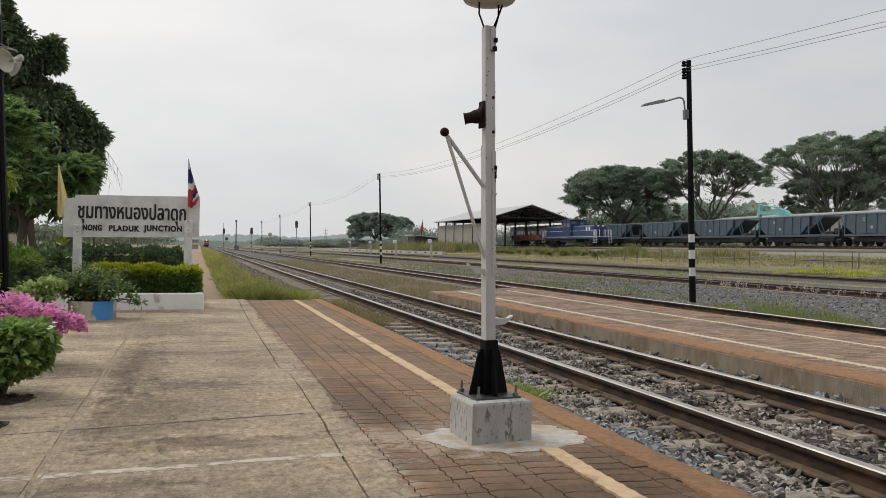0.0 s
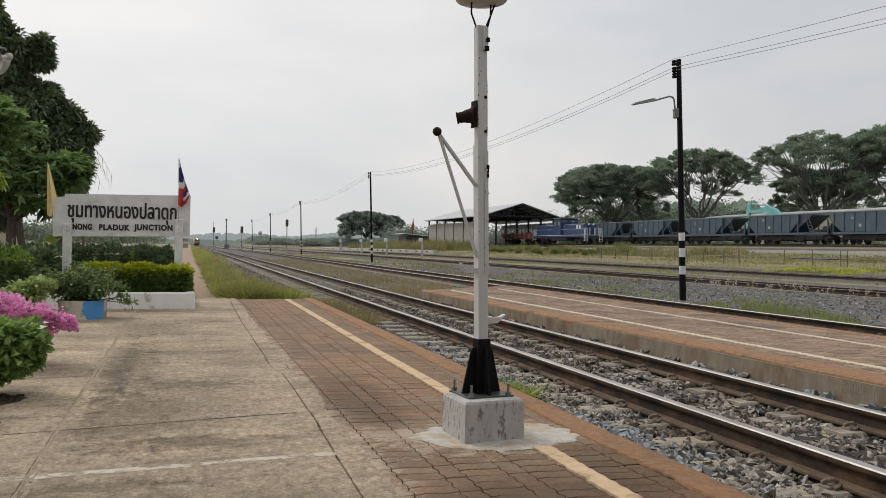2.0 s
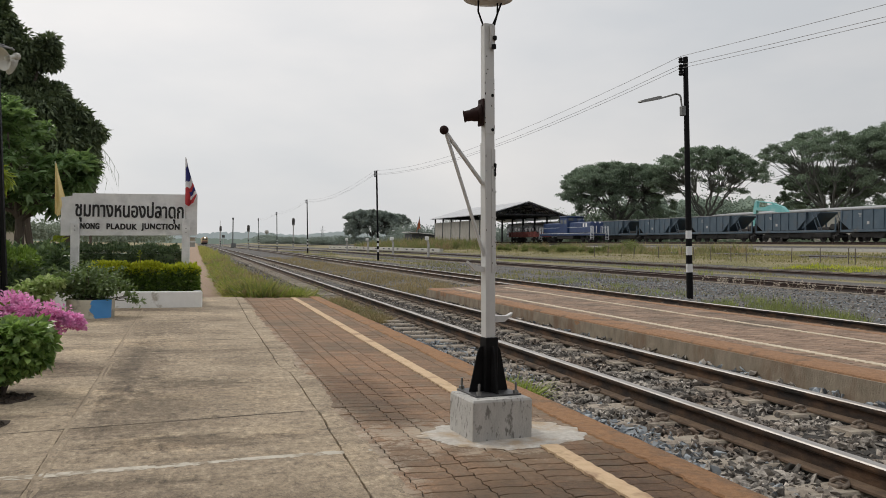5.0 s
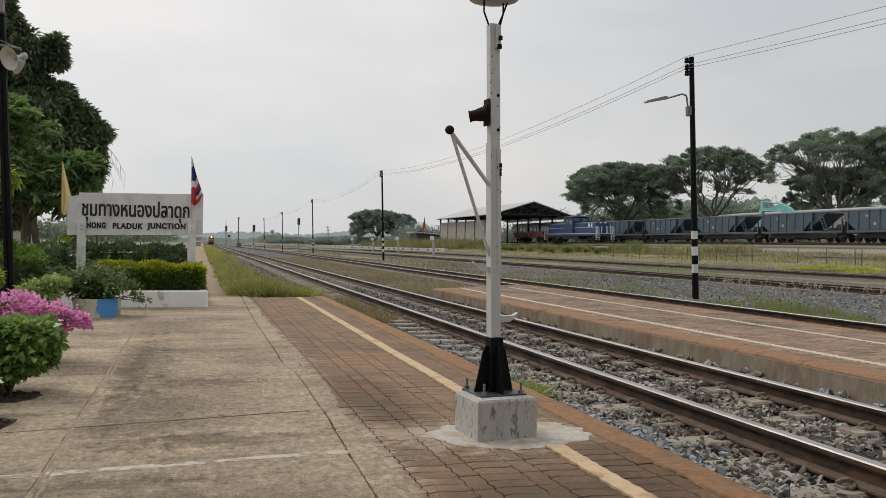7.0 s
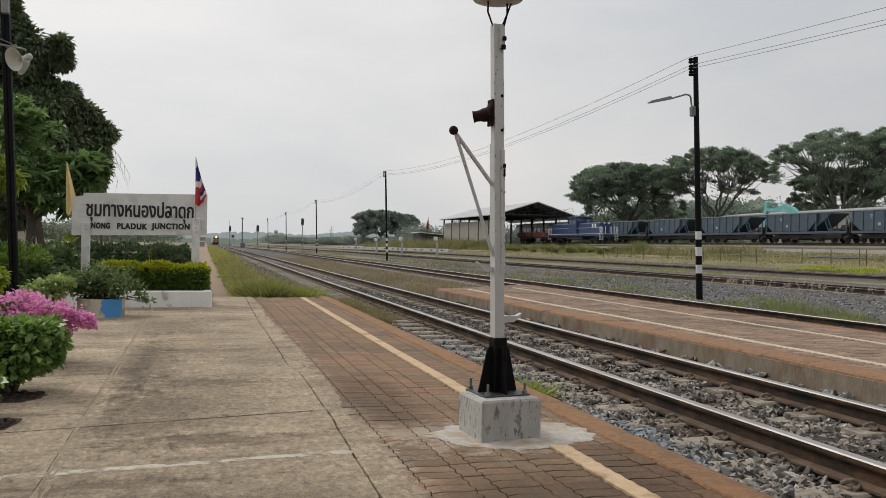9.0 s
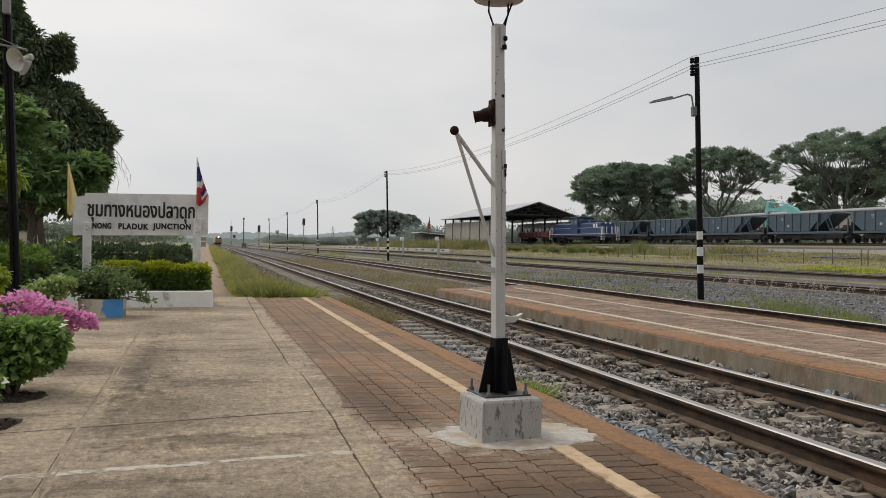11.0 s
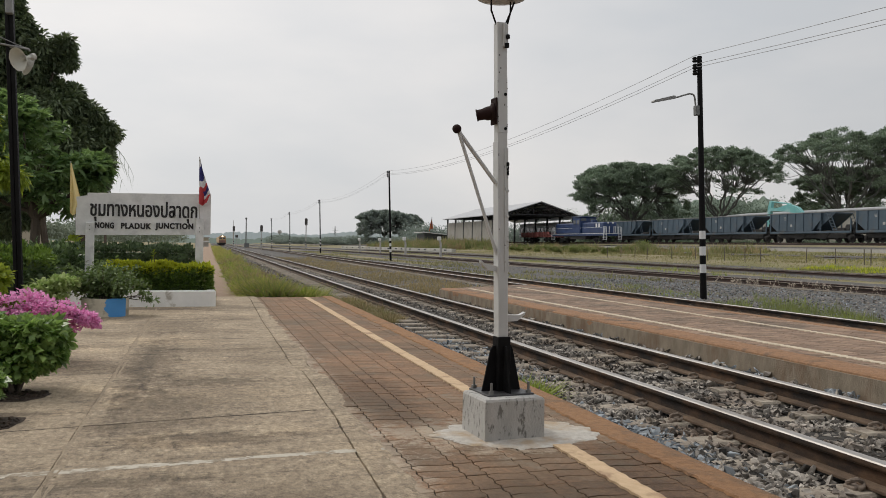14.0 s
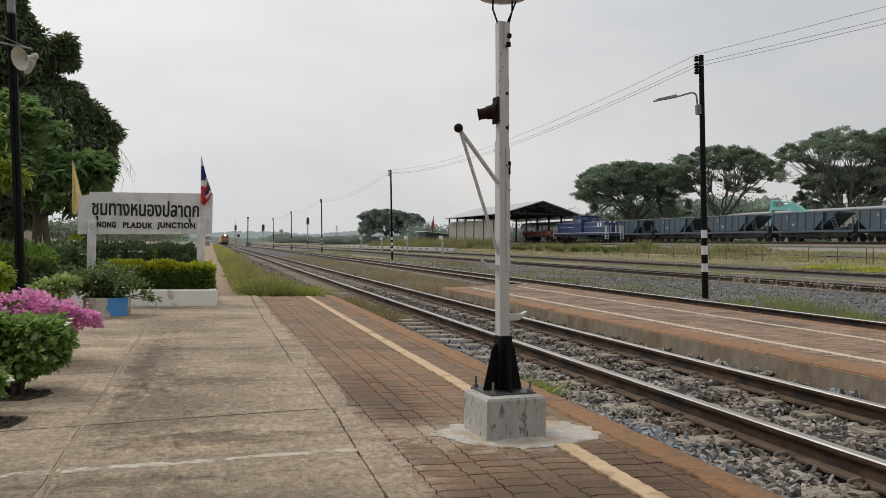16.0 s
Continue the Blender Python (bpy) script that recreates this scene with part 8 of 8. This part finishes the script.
    clump_grass("tufts of bright grass at the platform's end", [L_FRESH, L_GRASS, L_BUSH], [(x, y, h * rng.uniform(0.6, 1.1), 120, int(rng.integers(0, 3))) for x, y, h in [(rng.normal(1.62, 0.13), rng.normal(13.75, 0.25), 0.33) for k in range(26)] + [(rng.normal(1.0, 0.16), rng.normal(14.0, 0.4), 0.37) for k in range(30)] + [(rng.uniform(0.5, 1.9), 13.25 + 0.2 * rng.random(), 0.12) for k in range(24)]])
    clump_grass("fresh grass tuft beside the concrete block", [L_FRESH, L_DRY], [(rng.uniform(TUFT[0] - 0.08, TUFT[0] + 0.08), rng.uniform(TUFT[1] - 0.13, TUFT[1] + 0.13), rng.uniform(0.14, 0.21), 60, 0) for k in range(9)])
    patch("dry grass between the first two tracks", L_DRY, 16000, 4.7, 7.1, 15, 60, 0.10, 0.012, lambda a, b: noise.noise((a * 0.9, b * 0.5, 5)) > -0.3, 1.5)
    patch("green grass beside the second track", [L_BUSH, L_FRESH, L_BUSH], 5200, 9.2, 11.1, 7.0, 14.0, 0.15, 0.006, lambda a, b: noise.noise((a * 0.8, b * 0.5, 9)) > -0.10)
    patch("green grass tufts in the ballast", [L_BUSH, L_FRESH, L_FIELD], 3500, 9.2, 12.4, 14, 24, 0.15, 0.007, lambda a, b: noise.noise((a * 0.9, b * 0.5, 9)) > 0.12)
    patch("green and dry grass between the tracks", L_FIELD, 14000, 9.3, 15.6, 18, 110, 0.12, 0.022, lambda a, b: noise.noise((a * 0.35, b * 0.12, 1)) > 0.0, 1.3)
    patch("yellowish grass field between the sidings", L_FIELD, 40000, 23.3, 34, 14, 120, 0.075, 0.02, lambda a, b: abs(a - 27.5) > 1.4 and noise.noise((a * 0.25, b * 0.1, 1)) > -0.25, 1.3)
    patch("long grass on the raised ground", L_FIELD, 34000, 34, 46, 25, 150, 0.13, 0.035, lambda a, b: not 46.3 < a < 50.7 and abs(a - 40.5) > 1.0 and noise.noise((a * 0.2, b * 0.08, 4)) > -0.2, 1.2)
    stalks, plumes = [], []
    for k in range(64):
        x, y = rng.uniform(15.4, 16.8), rng.uniform(14.5, 22.0)
        z, h = lie(x, y), rng.uniform(0.08, 0.26)
        tip = np.array([x + rng.normal(scale=0.08), y + rng.normal(scale=0.08), z + h])
        foot = np.array([x, y, z])
        w = np.array([0.0035, -0.002, 0.0])
        stalks.append(np.stack([foot - w, foot + w, tip]))
        p, d = cloud_points(rng, 14, tip, (0.022, 0.022, 0.05), 0.1)
        plumes.append(leaf_quads(rng, p, d, 0.05, 0.02, 0.2))
    tagged(part("grass", fast_mesh("grass", np.concatenate(stalks), 3, L_PLUME_DRY)), "thin dry stalks beside the third track", "grass", "", "stuff")
    tagged(part("grass", fast_mesh("grass", np.concatenate(plumes), 4, L_PLUME_DRY)), "pale feathery seed heads beside the third track", "grass", "", "stuff")
    patch("tall olive grass along the far siding", L_FIELD, 12000, 37.2, 39.4, 24, 110, 0.22, 0.03, lambda a, b: noise.noise((a * 0.7, b * 0.3, 21)) > 0.0, 1.2)
    patch("bright yellow-green weeds beside the siding", [L_HEDGE_TOP, L_FRESH, L_FIELD], 7000, 29.4, 33.6, 24, 36, 0.14, 0.018, lambda a, b: noise.noise((a * 0.5, b * 0.3, 31)) > -0.1)
    quads, kinds = [], []
    for k in range(240):
        y = 13.2 + 30 * rng.random() ** 1.7
        x = rng.uniform(0.42, 1.45)
        r = rng.uniform(0.05, 0.17)
        p, d = cloud_points(rng, 70, (x, y, lie(x, y) + r * rng.uniform(0.5, 1.5)), (r, r, r * 0.7), 0.2)
        quads.append(leaf_quads(rng, p, d + np.array([0, 0, 0.5]), 0.06, 0.02, 0.1))
        kinds.append(np.full(70, rng.choice([0, 0, 1, 2])))
    tagged(part("weeds", fast_mesh("weeds", np.concatenate(quads), 4, [L_GRASS, L_FRESH, L_DRY], np.concatenate(kinds))), "low leafy weeds in the verge beside the path", "weeds", "", "stuff")
    for name, label, spots in (("bush", "round green bush in the yard before the wagons", [(38.3, 65.0, 1.15)]), ("weeds", "patchy tall weeds before the locomotive", [(38.5 + rng.uniform(-2.5, 2.5), 68 + 36 * rng.random(), rng.uniform(0.25, 0.6)) for k in range(44)])):
        quads = []
        for x, y, r in spots:
            for q in range(7):
                p, d = cloud_points(rng, 140, (x + rng.uniform(-0.7, 0.7) * r, y + rng.uniform(-0.7, 0.7) * r, yard(x) + r * rng.uniform(0.25, 0.75)), (r * 0.5, r * 0.5, r * 0.4), 0.2)
                quads.append(leaf_quads(rng, p, d + np.array([0, 0, 0.8]), 0.16, 0.06, 0.0))
        tagged(part(name, fast_mesh(name, np.concatenate(quads), 4, L_BUSH)), label, "bush" if name == "bush" else "weeds", "", "" if name == "bush" else "stuff")
    patch("tall olive weeds standing before the shed", [L_BUSH, L_FIELD, L_DRY], 26000, 29, 44.5, 116, 152, 1.05, 0.06, lambda a, b: noise.noise((a * 0.3, b * 0.2, 41)) > -0.4, name="weeds")
    patch("tall olive weeds before the locomotive and wagons", [L_FIELD, L_BUSH, L_DRY], 16000, 37.5, 45.8, 55, 118, 0.55, 0.045, lambda a, b: abs(a - 40.5) > 0.9 and noise.noise((a * 0.5, b * 0.16, 43)) > -0.05, name="weeds")
    patch("bright green tufts along the third track", L_FRESH, 5000, 20, 24, 14, 60, 0.18, 0.012, lambda a, b: noise.noise((a * 0.4, b * 0.2, 12)) > 0.2)


build_grass()

build_pavers()


# ---- what moves ----
def motions():
    rows = [(t, 405.0 - 8.44 * t) for t in range(0, 17, 2)]
    walk(train, [(t, pose(3.487 + drift(y), y, RAIL_TOP + fall(y))) for t, y in rows])


motions()
